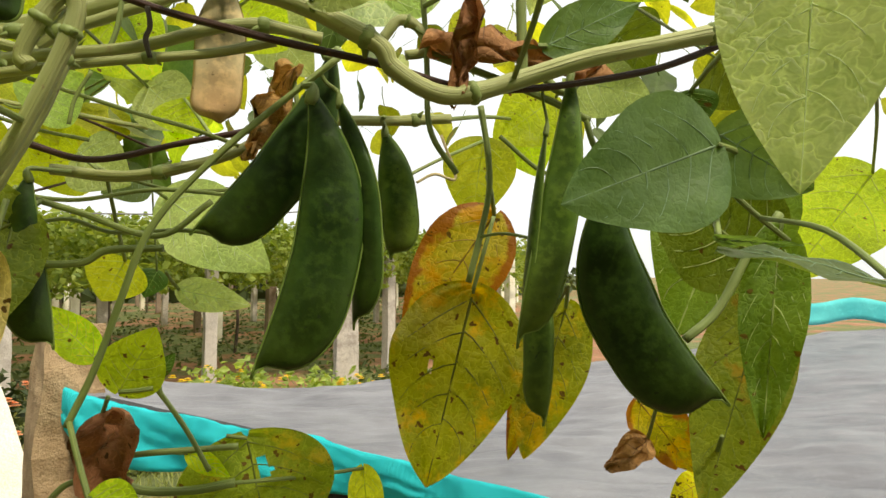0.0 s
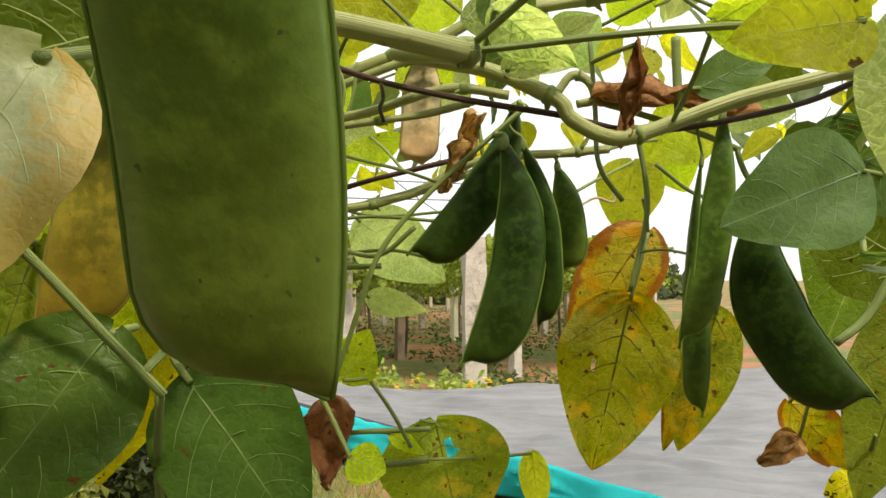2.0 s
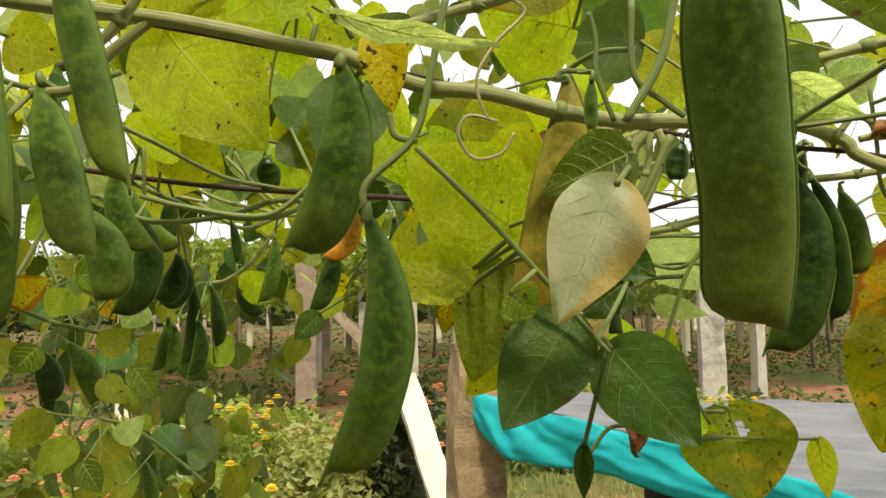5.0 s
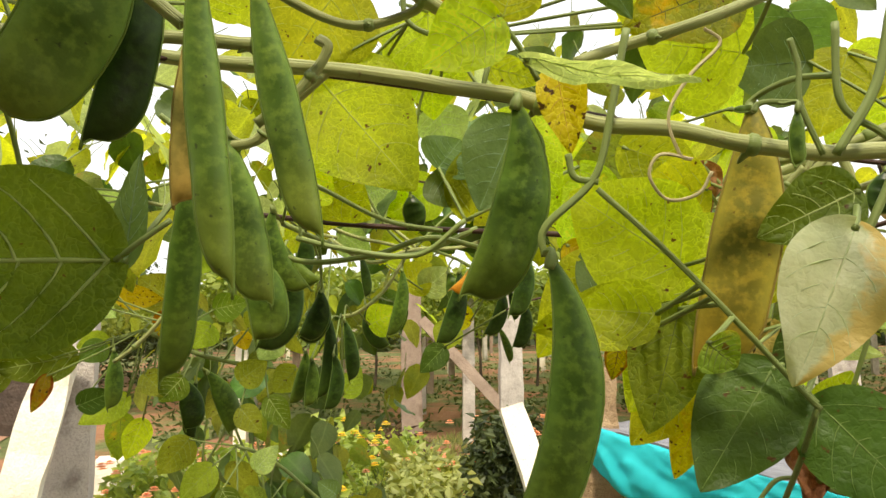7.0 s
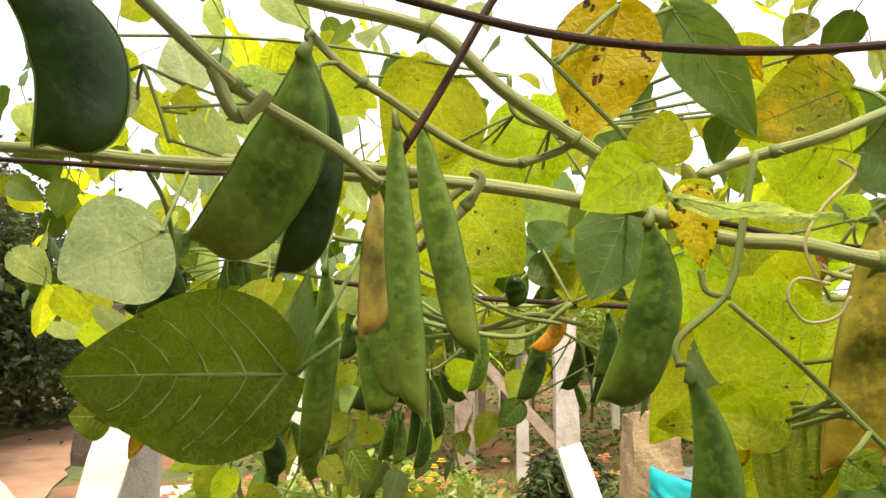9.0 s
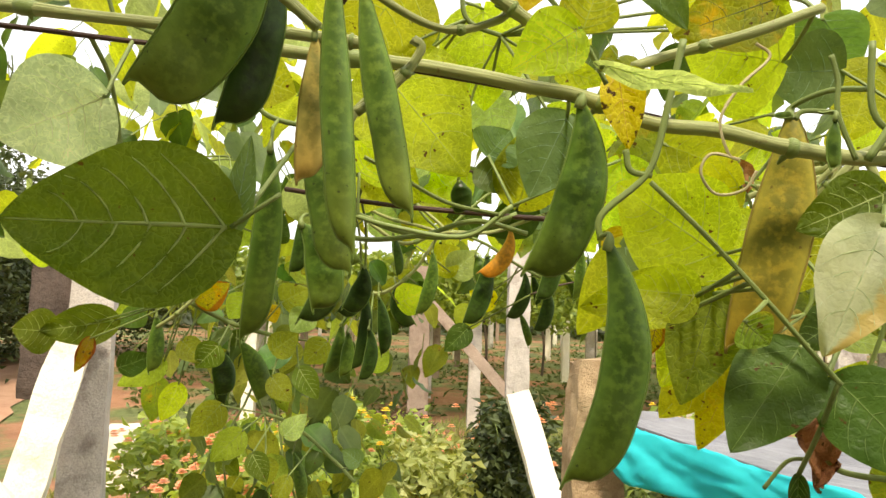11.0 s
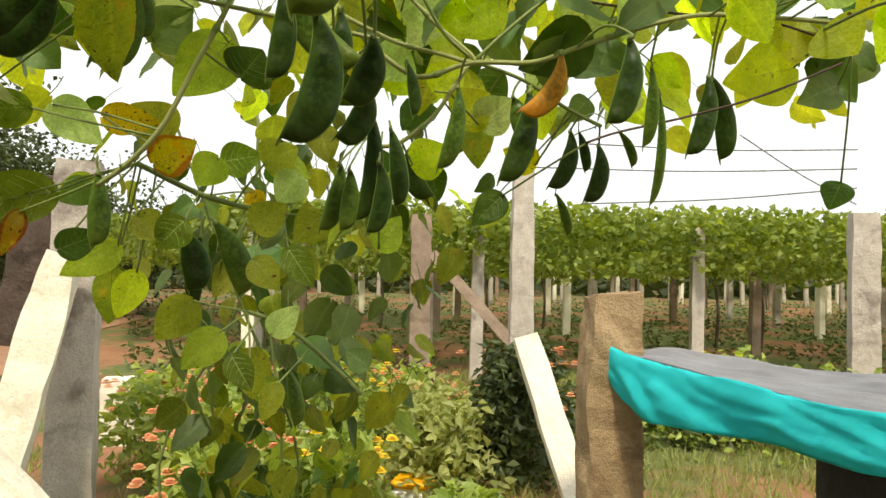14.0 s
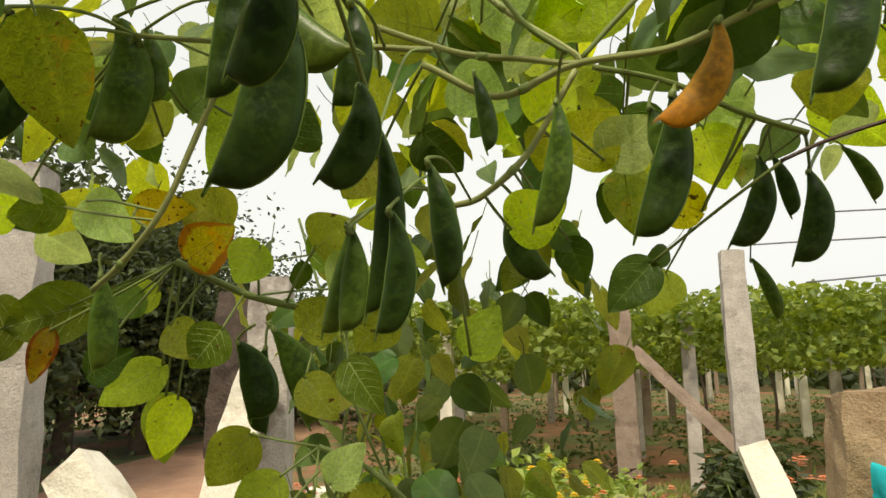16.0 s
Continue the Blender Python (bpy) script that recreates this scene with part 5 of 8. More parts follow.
vine([(-0.1891, 0.3230, 1.3965), (-0.1507, 0.3285, 1.3868), (-0.0995, 0.3357, 1.3899), (-0.0483, 0.3429, 1.3866)], 0.00097, "stalk")
vine([(-0.1285, 0.2200, 1.4467), (-0.1304, 0.2199, 1.4307), (-0.1354, 0.2193, 1.4169)], 0.00092, "stalk")
vine([(-0.2063, 0.2393, 1.4552), (-0.2165, 0.2380, 1.4425), (-0.2241, 0.2370, 1.4297)], 0.00102, "stalk")
vine([(-0.1810, 0.2428, 1.4629), (-0.1988, 0.2405, 1.4399), (-0.2114, 0.2388, 1.4297)], 0.00128, "stalk")
vine([(0.0093, 0.2801, 1.4058), (0.0275, 0.2828, 1.3913), (0.0432, 0.2851, 1.3873), (0.0667, 0.2884, 1.3820)], 0.00105, "stalk")
vine([(-0.0166, 0.2967, 1.4096), (-0.0097, 0.2978, 1.3899), (-0.0195, 0.2964, 1.3913), (-0.0278, 0.2953, 1.3871)], 0.00070, "tendril")
vine([(-0.3349, 0.0056, 1.4252), (-0.3229, 0.0175, 1.4169), (-0.3029, 0.0373, 1.4031), (-0.2821, 0.0562, 1.3975)], 0.00112, "stalk")
vine([(-0.4497, 0.0703, 1.4093), (-0.4279, 0.0919, 1.3942), (-0.3925, 0.1213, 1.3980), (-0.3623, 0.1448, 1.4094), (-0.3340, 0.1706, 1.4019)], 0.00191, "stalk")
vine([(-0.4751, 0.1116, 1.4269), (-0.4383, 0.1471, 1.4059), (-0.4029, 0.1777, 1.4039), (-0.3655, 0.2059, 1.4229)], 0.00213, "stalk")
vine([(-0.3402, 0.0936, 1.5619), (-0.3399, 0.0988, 1.5372), (-0.3219, 0.1163, 1.5266)], 0.00179, "stalk")
vine([(-0.4645, -0.0890, 1.5456), (-0.4599, -0.0803, 1.5214), (-0.4571, -0.0740, 1.5017)], 0.00122, "stalk")
vine([(-0.3792, -0.0377, 1.4529), (-0.3694, -0.0275, 1.4432), (-0.3505, -0.0108, 1.4404), (-0.3325, 0.0027, 1.4502)], 0.00140, "stalk")
vine([(-0.6182, 0.3402, 1.5071), (-0.6000, 0.3596, 1.4618), (-0.5813, 0.3779, 1.4369)], 0.00179, "stalk")
vine([(-0.5244, 0.4490, 1.5135), (-0.5608, 0.4197, 1.4756), (-0.5893, 0.3973, 1.4406)], 0.00185, "stalk")
vine([(-0.4653, 0.5021, 1.4994), (-0.4738, 0.4966, 1.4729), (-0.4800, 0.4922, 1.4569)], 0.00158, "stalk")
vine([(-0.5970, 0.4169, 1.4442), (-0.5646, 0.4466, 1.4288), (-0.5324, 0.4768, 1.4026), (-0.5082, 0.4993, 1.3870)], 0.00191, "stalk")
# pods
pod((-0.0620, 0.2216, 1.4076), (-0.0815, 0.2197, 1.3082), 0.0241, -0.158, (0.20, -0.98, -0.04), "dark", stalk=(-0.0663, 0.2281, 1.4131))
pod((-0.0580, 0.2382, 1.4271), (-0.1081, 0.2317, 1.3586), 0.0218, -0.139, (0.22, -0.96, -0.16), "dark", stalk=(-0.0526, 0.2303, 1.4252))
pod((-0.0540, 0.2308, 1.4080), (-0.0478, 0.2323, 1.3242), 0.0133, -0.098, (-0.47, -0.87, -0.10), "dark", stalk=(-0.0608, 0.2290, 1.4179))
pod((-0.0392, 0.2561, 1.4016), (-0.0363, 0.2578, 1.3504), 0.0150, -0.070, (0.05, -0.99, -0.12), "green", stalk=(-0.0383, 0.2410, 1.4046))
pod((0.0504, 0.2477, 1.3824), (0.0990, 0.2553, 1.2935), 0.0296, 0.194, (-0.31, -0.95, 0.03), "dark", stalk=(0.0408, 0.2498, 1.4066))
pod((0.0225, 0.2336, 1.3986), (0.0152, 0.2331, 1.3233), 0.0071, 0.024, (-0.92, -0.38, 0.06), "green", stalk=(0.0205, 0.2301, 1.4147))
pod((0.0318, 0.2354, 1.4191), (0.0116, 0.2320, 1.3179), 0.0139, -0.050, (-0.18, -0.98, -0.10), "green", stalk=(0.0301, 0.2351, 1.4238))
pod((0.0224, 0.2521, 1.3549), (0.0244, 0.2529, 1.2854), 0.0114, 0.010, (-0.15, -0.98, 0.09), "green", stalk=(0.0003, 0.2745, 1.3610))
pod((-0.1749, 0.2443, 1.3812), (-0.1647, 0.2463, 1.3148), 0.0158, 0.095, (0.47, -0.88, -0.00), "dark", stalk=(-0.1644, 0.2559, 1.3849))
pod((-0.1861, 0.2529, 1.3757), (-0.1951, 0.2520, 1.3296), 0.0116, 0.056, (0.51, -0.86, -0.01), "dark", stalk=(-0.1788, 0.2539, 1.3737))
pod((-0.1041, 0.2548, 1.4627), (-0.1060, 0.2564, 1.4053), 0.0191, 0.020, (0.27, -0.91, -0.30), "dry", blunt=1.0, beak=0.3, stalk=(-0.0913, 0.2356, 1.4620))
pod((-0.2256, 0.2772, 1.4348), (-0.2228, 0.2779, 1.3958), 0.0174, 0.000, (0.54, -0.82, -0.18), "dark", stalk=(-0.2209, 0.2374, 1.4351))
pod((-0.0678, -0.0366, 1.4409), (-0.0612, 0.0041, 1.3343), 0.0226, 0.030, (0.20, -0.96, -0.20), "light", blunt=1.0, stalk=(-0.1230, -0.0072, 1.4758))
pod((-0.2130, 0.0143, 1.4365), (-0.2365, 0.0067, 1.3613), 0.0217, -0.162, (0.64, -0.74, -0.20), "green", stalk=(-0.2177, 0.0228, 1.4423))
pod((-0.1977, 0.0102, 1.3750), (-0.2138, 0.0027, 1.2765), 0.0192, -0.159, (0.61, -0.79, 0.08), "green", stalk=(-0.2068, 0.0221, 1.3784))
pod((-0.1459, 0.0907, 1.4408), (-0.1748, 0.0880, 1.3298), 0.0269, -0.071, (0.21, -0.97, -0.07), "yellow", stalk=(-0.1125, 0.0705, 1.4399))
pod((-0.1230, 0.0486, 1.4235), (-0.1247, 0.0491, 1.4038), 0.0046, 0.000, (0.27, -0.93, -0.26), "green", stalk=(-0.1293, 0.0504, 1.4281))
pod((-0.2630, -0.1217, 1.4781), (-0.3038, -0.1378, 1.4178), 0.0262, -0.165, (0.84, -0.39, -0.37), "light", stalk=(-0.2602, -0.1205, 1.4839))
pod((-0.2755, -0.1072, 1.4782), (-0.2946, -0.1094, 1.4073), 0.0155, -0.119, (0.82, -0.46, -0.33), "dark", stalk=(-0.2778, -0.0954, 1.4873))
pod((-0.2332, -0.1095, 1.4509), (-0.2359, -0.0938, 1.3598), 0.0096, 0.020, (0.76, -0.61, -0.22), "light", thick=0.60, stalk=(-0.2412, -0.0954, 1.4503))
pod((-0.2536, -0.0987, 1.4359), (-0.2623, -0.0963, 1.3865), 0.0101, -0.050, (0.79, -0.57, -0.22), "tan", blunt=0.5, stalk=(-0.2438, -0.0971, 1.4366))
pod((-0.2585, -0.0731, 1.4669), (-0.2508, -0.0491, 1.3787), 0.0124, 0.021, (0.70, -0.67, -0.25), "light", thick=0.50, stalk=(-0.2628, -0.0785, 1.4716))
pod((-0.3239, -0.0383, 1.4337), (-0.3147, -0.0202, 1.3592), 0.0179, 0.031, (0.79, -0.59, -0.14), "light", stalk=(-0.3193, -0.0333, 1.4299))
pod((-0.3624, -0.0341, 1.4262), (-0.3830, -0.0314, 1.3234), 0.0151, -0.046, (0.84, -0.55, -0.03), "green", stalk=(-0.3679, -0.0261, 1.4430))
pod((-0.4391, 0.0755, 1.4282), (-0.4254, 0.0979, 1.3745), 0.0172, 0.190, (0.74, -0.66, -0.08), "green", stalk=(-0.4751, 0.1116, 1.4269), blunt=0.15)
pod((-0.4334, 0.0463, 1.3992), (-0.4324, 0.0590, 1.3392), 0.0250, -0.173, (0.79, -0.62, -0.01), "green", stalk=(-0.4497, 0.0703, 1.4093), blunt=0.15)
pod((-0.4971, 0.1686, 1.3799), (-0.5150, 0.1609, 1.3415), 0.0187, -0.176, (0.74, -0.68, 0.01), "dark", stalk=(-0.4766, 0.1425, 1.4326), blunt=0.15)
pod((-0.1040, 0.1232, 1.4125), (-0.1092, 0.1216, 1.3947), 0.0102, 0.000, (0.16, -0.97, -0.18), "dark", stalk=(-0.0880, 0.0977, 1.4127))
pod((-0.3683, 0.1341, 1.4378), (-0.3645, 0.1415, 1.4170), 0.0153, 0.103, (0.61, -0.78, -0.14), "dark", stalk=(-0.3234, 0.1148, 1.5275))
pod((-0.2680, -0.2063, 1.4718), (-0.2651, -0.1942, 1.4277), 0.0204, -0.306, (0.91, -0.20, -0.36), "dark", stalk=(-0.2811, -0.1662, 1.4844))
pod((-0.4375, -0.0775, 1.4288), (-0.4546, -0.0874, 1.4024), 0.0208, -0.194, (0.91, -0.41, -0.09), "dark", stalk=(-0.4089, -0.1065, 1.4703), blunt=0.15)
pod((-0.1522, 0.0835, 1.4386), (-0.1453, 0.0891, 1.4389), 0.0026, 0.000, (0.18, -0.96, -0.21), "green", stalk=(-0.1815, 0.0781, 1.4352))
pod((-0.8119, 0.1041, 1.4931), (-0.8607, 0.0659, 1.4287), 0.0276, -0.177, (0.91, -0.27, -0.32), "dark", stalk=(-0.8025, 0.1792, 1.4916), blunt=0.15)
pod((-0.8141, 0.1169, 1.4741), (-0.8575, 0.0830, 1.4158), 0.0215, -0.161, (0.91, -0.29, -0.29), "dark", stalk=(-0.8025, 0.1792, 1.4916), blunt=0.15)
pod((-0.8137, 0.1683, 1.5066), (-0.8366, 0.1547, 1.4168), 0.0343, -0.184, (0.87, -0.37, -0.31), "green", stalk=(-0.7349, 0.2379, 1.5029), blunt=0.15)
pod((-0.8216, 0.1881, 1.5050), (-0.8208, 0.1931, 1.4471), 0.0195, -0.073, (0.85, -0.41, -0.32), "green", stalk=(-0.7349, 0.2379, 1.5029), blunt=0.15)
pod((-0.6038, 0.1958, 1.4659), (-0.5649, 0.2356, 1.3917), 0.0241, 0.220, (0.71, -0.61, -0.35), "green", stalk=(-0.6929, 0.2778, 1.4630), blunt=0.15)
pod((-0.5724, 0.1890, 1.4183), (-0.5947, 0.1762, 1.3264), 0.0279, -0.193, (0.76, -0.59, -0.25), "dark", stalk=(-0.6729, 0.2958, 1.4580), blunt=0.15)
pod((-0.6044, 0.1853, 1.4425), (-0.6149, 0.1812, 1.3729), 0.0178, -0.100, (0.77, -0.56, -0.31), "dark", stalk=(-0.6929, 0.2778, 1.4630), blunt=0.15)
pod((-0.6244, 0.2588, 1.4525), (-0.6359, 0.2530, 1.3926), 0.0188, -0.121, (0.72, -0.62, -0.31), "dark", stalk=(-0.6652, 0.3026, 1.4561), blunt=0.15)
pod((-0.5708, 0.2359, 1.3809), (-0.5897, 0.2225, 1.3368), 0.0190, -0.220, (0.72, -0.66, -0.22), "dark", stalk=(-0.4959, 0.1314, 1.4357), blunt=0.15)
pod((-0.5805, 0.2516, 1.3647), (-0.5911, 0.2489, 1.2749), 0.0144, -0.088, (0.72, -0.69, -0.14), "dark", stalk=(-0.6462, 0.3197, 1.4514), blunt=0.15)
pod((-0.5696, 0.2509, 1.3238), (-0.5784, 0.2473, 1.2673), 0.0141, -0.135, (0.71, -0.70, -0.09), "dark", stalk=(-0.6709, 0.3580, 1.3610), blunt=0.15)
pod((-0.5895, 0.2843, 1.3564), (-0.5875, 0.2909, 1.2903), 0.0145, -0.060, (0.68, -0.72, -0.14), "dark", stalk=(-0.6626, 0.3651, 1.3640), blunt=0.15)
pod((-0.6120, 0.2523, 1.3258), (-0.6264, 0.2437, 1.2702), 0.0145, -0.082, (0.75, -0.65, -0.09), "green", stalk=(-0.6709, 0.3580, 1.3610), blunt=0.15)
pod((-0.5924, 0.2434, 1.3187), (-0.5989, 0.2413, 1.2698), 0.0133, -0.070, (0.74, -0.67, -0.09), "green", stalk=(-0.6709, 0.3580, 1.3610), blunt=0.15)
pod((-0.6967, 0.4350, 1.3792), (-0.6794, 0.4546, 1.3203), 0.0221, 0.220, (0.64, -0.75, -0.14), "dark", stalk=(-0.6495, 0.3759, 1.3734), blunt=0.15)
pod((-0.5990, 0.3850, 1.4152), (-0.6162, 0.3759, 1.3335), 0.0170, -0.095, (0.61, -0.77, -0.21), "green", stalk=(-0.5829, 0.3764, 1.4390), blunt=0.15)
pod((-0.5510, 0.4330, 1.4128), (-0.5758, 0.4178, 1.3237), 0.0238, -0.107, (0.53, -0.82, -0.19), "dark", stalk=(-0.5592, 0.4516, 1.4244), blunt=0.15)
pod((-0.5731, 0.4403, 1.4123), (-0.5678, 0.4481, 1.3690), 0.0201, -0.060, (0.53, -0.82, -0.22), "green", stalk=(-0.5673, 0.4441, 1.4301), blunt=0.15)
pod((-0.5180, 0.4332, 1.4438), (-0.5501, 0.4089, 1.3884), 0.0201, -0.220, (0.49, -0.83, -0.27), "orange", stalk=(-0.5324, 0.4468, 1.4484), blunt=0.15)
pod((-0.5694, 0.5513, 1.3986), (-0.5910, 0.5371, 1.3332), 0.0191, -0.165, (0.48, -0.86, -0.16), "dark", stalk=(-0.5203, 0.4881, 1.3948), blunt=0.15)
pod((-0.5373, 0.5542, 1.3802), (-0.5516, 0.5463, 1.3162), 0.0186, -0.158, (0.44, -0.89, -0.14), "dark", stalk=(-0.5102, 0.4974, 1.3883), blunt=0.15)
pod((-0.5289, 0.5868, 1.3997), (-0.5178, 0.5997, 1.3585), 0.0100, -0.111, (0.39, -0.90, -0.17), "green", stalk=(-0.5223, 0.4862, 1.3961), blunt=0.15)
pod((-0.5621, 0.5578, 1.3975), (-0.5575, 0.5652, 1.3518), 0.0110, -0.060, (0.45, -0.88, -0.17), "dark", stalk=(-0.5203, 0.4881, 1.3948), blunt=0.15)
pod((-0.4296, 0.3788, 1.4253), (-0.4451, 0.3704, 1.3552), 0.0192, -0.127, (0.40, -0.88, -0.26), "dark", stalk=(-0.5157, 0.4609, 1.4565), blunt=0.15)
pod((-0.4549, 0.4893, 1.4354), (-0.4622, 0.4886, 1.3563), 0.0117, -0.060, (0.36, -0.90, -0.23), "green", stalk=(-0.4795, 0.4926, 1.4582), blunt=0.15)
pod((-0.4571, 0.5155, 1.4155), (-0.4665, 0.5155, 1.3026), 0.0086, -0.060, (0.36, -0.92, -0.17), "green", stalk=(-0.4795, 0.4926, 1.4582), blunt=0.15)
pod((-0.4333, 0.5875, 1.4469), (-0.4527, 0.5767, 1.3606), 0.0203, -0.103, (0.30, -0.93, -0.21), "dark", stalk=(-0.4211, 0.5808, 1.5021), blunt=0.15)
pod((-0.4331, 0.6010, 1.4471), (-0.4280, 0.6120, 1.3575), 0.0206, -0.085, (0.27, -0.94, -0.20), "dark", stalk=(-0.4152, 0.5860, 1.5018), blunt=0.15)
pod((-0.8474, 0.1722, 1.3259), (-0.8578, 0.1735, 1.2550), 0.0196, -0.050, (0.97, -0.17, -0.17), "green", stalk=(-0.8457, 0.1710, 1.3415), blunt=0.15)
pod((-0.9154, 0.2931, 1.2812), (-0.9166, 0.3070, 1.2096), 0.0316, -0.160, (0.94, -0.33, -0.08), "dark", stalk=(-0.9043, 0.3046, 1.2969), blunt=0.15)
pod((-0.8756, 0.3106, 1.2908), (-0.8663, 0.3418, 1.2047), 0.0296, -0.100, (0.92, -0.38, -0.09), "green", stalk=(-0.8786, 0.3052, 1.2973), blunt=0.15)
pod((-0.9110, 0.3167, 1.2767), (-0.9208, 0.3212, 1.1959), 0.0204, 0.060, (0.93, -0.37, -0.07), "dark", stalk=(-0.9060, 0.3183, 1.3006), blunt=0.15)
pod((-0.6236, 0.3411, 1.4306), (-0.6208, 0.3473, 1.3797), 0.0109, -0.060, (0.65, -0.72, -0.25), "dark", stalk=(-0.6380, 0.3552, 1.4307), blunt=0.15)
pod((-0.9518, 0.4765, 1.1050), (-0.9449, 0.4887, 1.0212), 0.0201, -0.060, (0.77, -0.61, 0.20), "green", stalk=(-0.8143, 0.3937, 1.1555), blunt=0.15)
pod((-0.6462, 0.6612, 1.3443), (-0.6354, 0.6749, 1.2869), 0.0119, -0.060, (0.48, -0.88, -0.08), "green", stalk=(-0.5102, 0.4974, 1.3883), blunt=0.15)
# leaves near the first stand
leaf((0.0782, 0.2144, 1.3895), (0.0211, 0.2011, 1.3668), 0.0490, (-0.31, -0.94, -0.14), "grey", 0.10, 0.10, stalk=(0.0980, 0.2409, 1.3895))
leaf((0.0837, 0.2276, 1.3962), (0.1168, 0.2245, 1.3753), 0.0350, (-0.45, -0.88, -0.15), "grey", 0.12, 0.08, stalk=(0.0980, 0.2409, 1.3895))
leaf((0.0602, 0.1220, 1.4203), (0.0538, 0.1184, 1.3600), 0.0372, (-0.49, -0.83, -0.28), "pale", 0.12, 0.05, stalk=(0.1234, 0.2400, 1.4772))
leaf((0.1049, 0.1621, 1.3412), (0.0543, 0.1610, 1.3527), 0.0174, (0.07, -0.33, 0.82), "grey", 0.05, 0.10, stalk=(0.1116, 0.2544, 1.3683))
leaf((-0.0007, 0.3159, 1.3356), (-0.0230, 0.3121, 1.2414), 0.0669, (-0.04, -0.99, 0.16), "spot", 0.08, 0.06, stalk=(0.0096, 0.3155, 1.3735), ripple=1.6, hole=(0.68, 0.42, 0.03))
leaf((0.0111, 0.3305, 1.3755), (-0.0363, 0.3243, 1.3078), 0.0481, (-0.03, -1.00, 0.01), "orange", 0.15, 0.10, stalk=(0.0049, 0.2946, 1.3902), ripple=1.5)
leaf((0.0515, 0.3498, 1.3274), (0.0276, 0.3456, 1.2455), 0.0426, (-0.17, -0.97, 0.15), "spot", 0.12, 0.10, stalk=(0.0431, 0.2987, 1.3402))
leaf((0.0451, 0.3596, 1.3222), (0.0204, 0.3552, 1.2424), 0.0250, (-0.15, -0.98, 0.16), "orange", 0.15, 0.10, stalk=(0.0431, 0.2987, 1.3402), ripple=1.8)
leaf((0.0922, 0.3542, 1.2764), (0.1249, 0.3576, 1.2364), 0.0337, (-0.33, -0.92, 0.22), "orange", 0.15, 0.10, stalk=(0.0915, 0.3133, 1.2994), ripple=2.2, ragged=0.40)
leaf((0.0957, 0.3499, 1.2577), (0.0721, 0.3437, 1.2431), 0.0210, (-0.28, -0.93, 0.24), "brown", 0.25, 0.10, ripple=4.0, stalk=(0.0915, 0.3133, 1.2994))
leaf((0.1322, 0.3684, 1.2290), (0.1127, 0.3673, 1.2195), 0.0189, (-0.34, -0.90, 0.28), "yellow", 0.18, 0.10, stalk=(0.1214, 0.3163, 1.2669))
leaf((0.1546, 0.3411, 1.3533), (0.0905, 0.3304, 1.3949), 0.0670, (-0.38, -0.92, -0.08), "under", 0.08, 0.08, stalk=(0.1444, 0.3050, 1.3642))
leaf((0.1503, 0.3314, 1.3331), (0.1153, 0.3272, 1.2237), 0.0495, (-0.41, -0.90, 0.17), "mott", 0.15, 0.10, stalk=(0.1377, 0.2948, 1.3559))
leaf((0.1343, 0.2842, 1.3641), (0.1244, 0.2813, 1.2729), 0.0306, (-0.45, -0.89, 0.07), "under", 0.40, 0.06, stalk=(0.1360, 0.2842, 1.3703), ripple=1.8)
leaf((-0.1125, 0.3246, 1.2627), (-0.0981, 0.3301, 1.1944), 0.0798, (0.15, -0.96, 0.24), "mott2", 0.10, 0.08, ripple=1.6, hole=(0.42, 0.24, 0.05), stalk=(-0.1216, 0.3211, 1.2645))
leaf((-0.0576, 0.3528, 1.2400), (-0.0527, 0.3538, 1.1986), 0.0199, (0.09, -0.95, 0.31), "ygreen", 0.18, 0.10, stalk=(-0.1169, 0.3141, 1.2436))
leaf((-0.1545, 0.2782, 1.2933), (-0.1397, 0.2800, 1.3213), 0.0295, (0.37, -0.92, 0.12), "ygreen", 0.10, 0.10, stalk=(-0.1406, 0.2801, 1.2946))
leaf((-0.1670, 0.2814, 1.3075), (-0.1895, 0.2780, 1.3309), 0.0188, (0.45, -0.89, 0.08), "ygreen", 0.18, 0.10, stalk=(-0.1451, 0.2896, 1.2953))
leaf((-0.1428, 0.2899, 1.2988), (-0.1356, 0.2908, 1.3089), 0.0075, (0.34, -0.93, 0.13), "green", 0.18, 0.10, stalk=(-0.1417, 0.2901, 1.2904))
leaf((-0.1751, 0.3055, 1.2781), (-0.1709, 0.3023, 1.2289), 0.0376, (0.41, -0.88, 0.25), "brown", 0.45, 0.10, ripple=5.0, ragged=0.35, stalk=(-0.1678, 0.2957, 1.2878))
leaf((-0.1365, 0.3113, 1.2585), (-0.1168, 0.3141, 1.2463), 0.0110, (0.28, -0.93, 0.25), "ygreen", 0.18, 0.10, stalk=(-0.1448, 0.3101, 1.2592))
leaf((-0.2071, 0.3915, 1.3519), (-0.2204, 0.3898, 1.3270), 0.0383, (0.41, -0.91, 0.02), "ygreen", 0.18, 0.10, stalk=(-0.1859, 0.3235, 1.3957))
leaf((-0.1722, 0.2184, 1.3491), (-0.1948, 0.2141, 1.2734), 0.0264, (0.56, -0.82, 0.11), "straw", 0.45, 0.12, stalk=(-0.1693, 0.2230, 1.3700), ripple=2.2)
leaf((-0.1374, 0.1150, 1.3643), (-0.1158, 0.1169, 1.3515), 0.0226, (0.61, -0.79, -0.08), "green", 0.12, 0.08, stalk=(-0.1523, 0.1336, 1.3808))
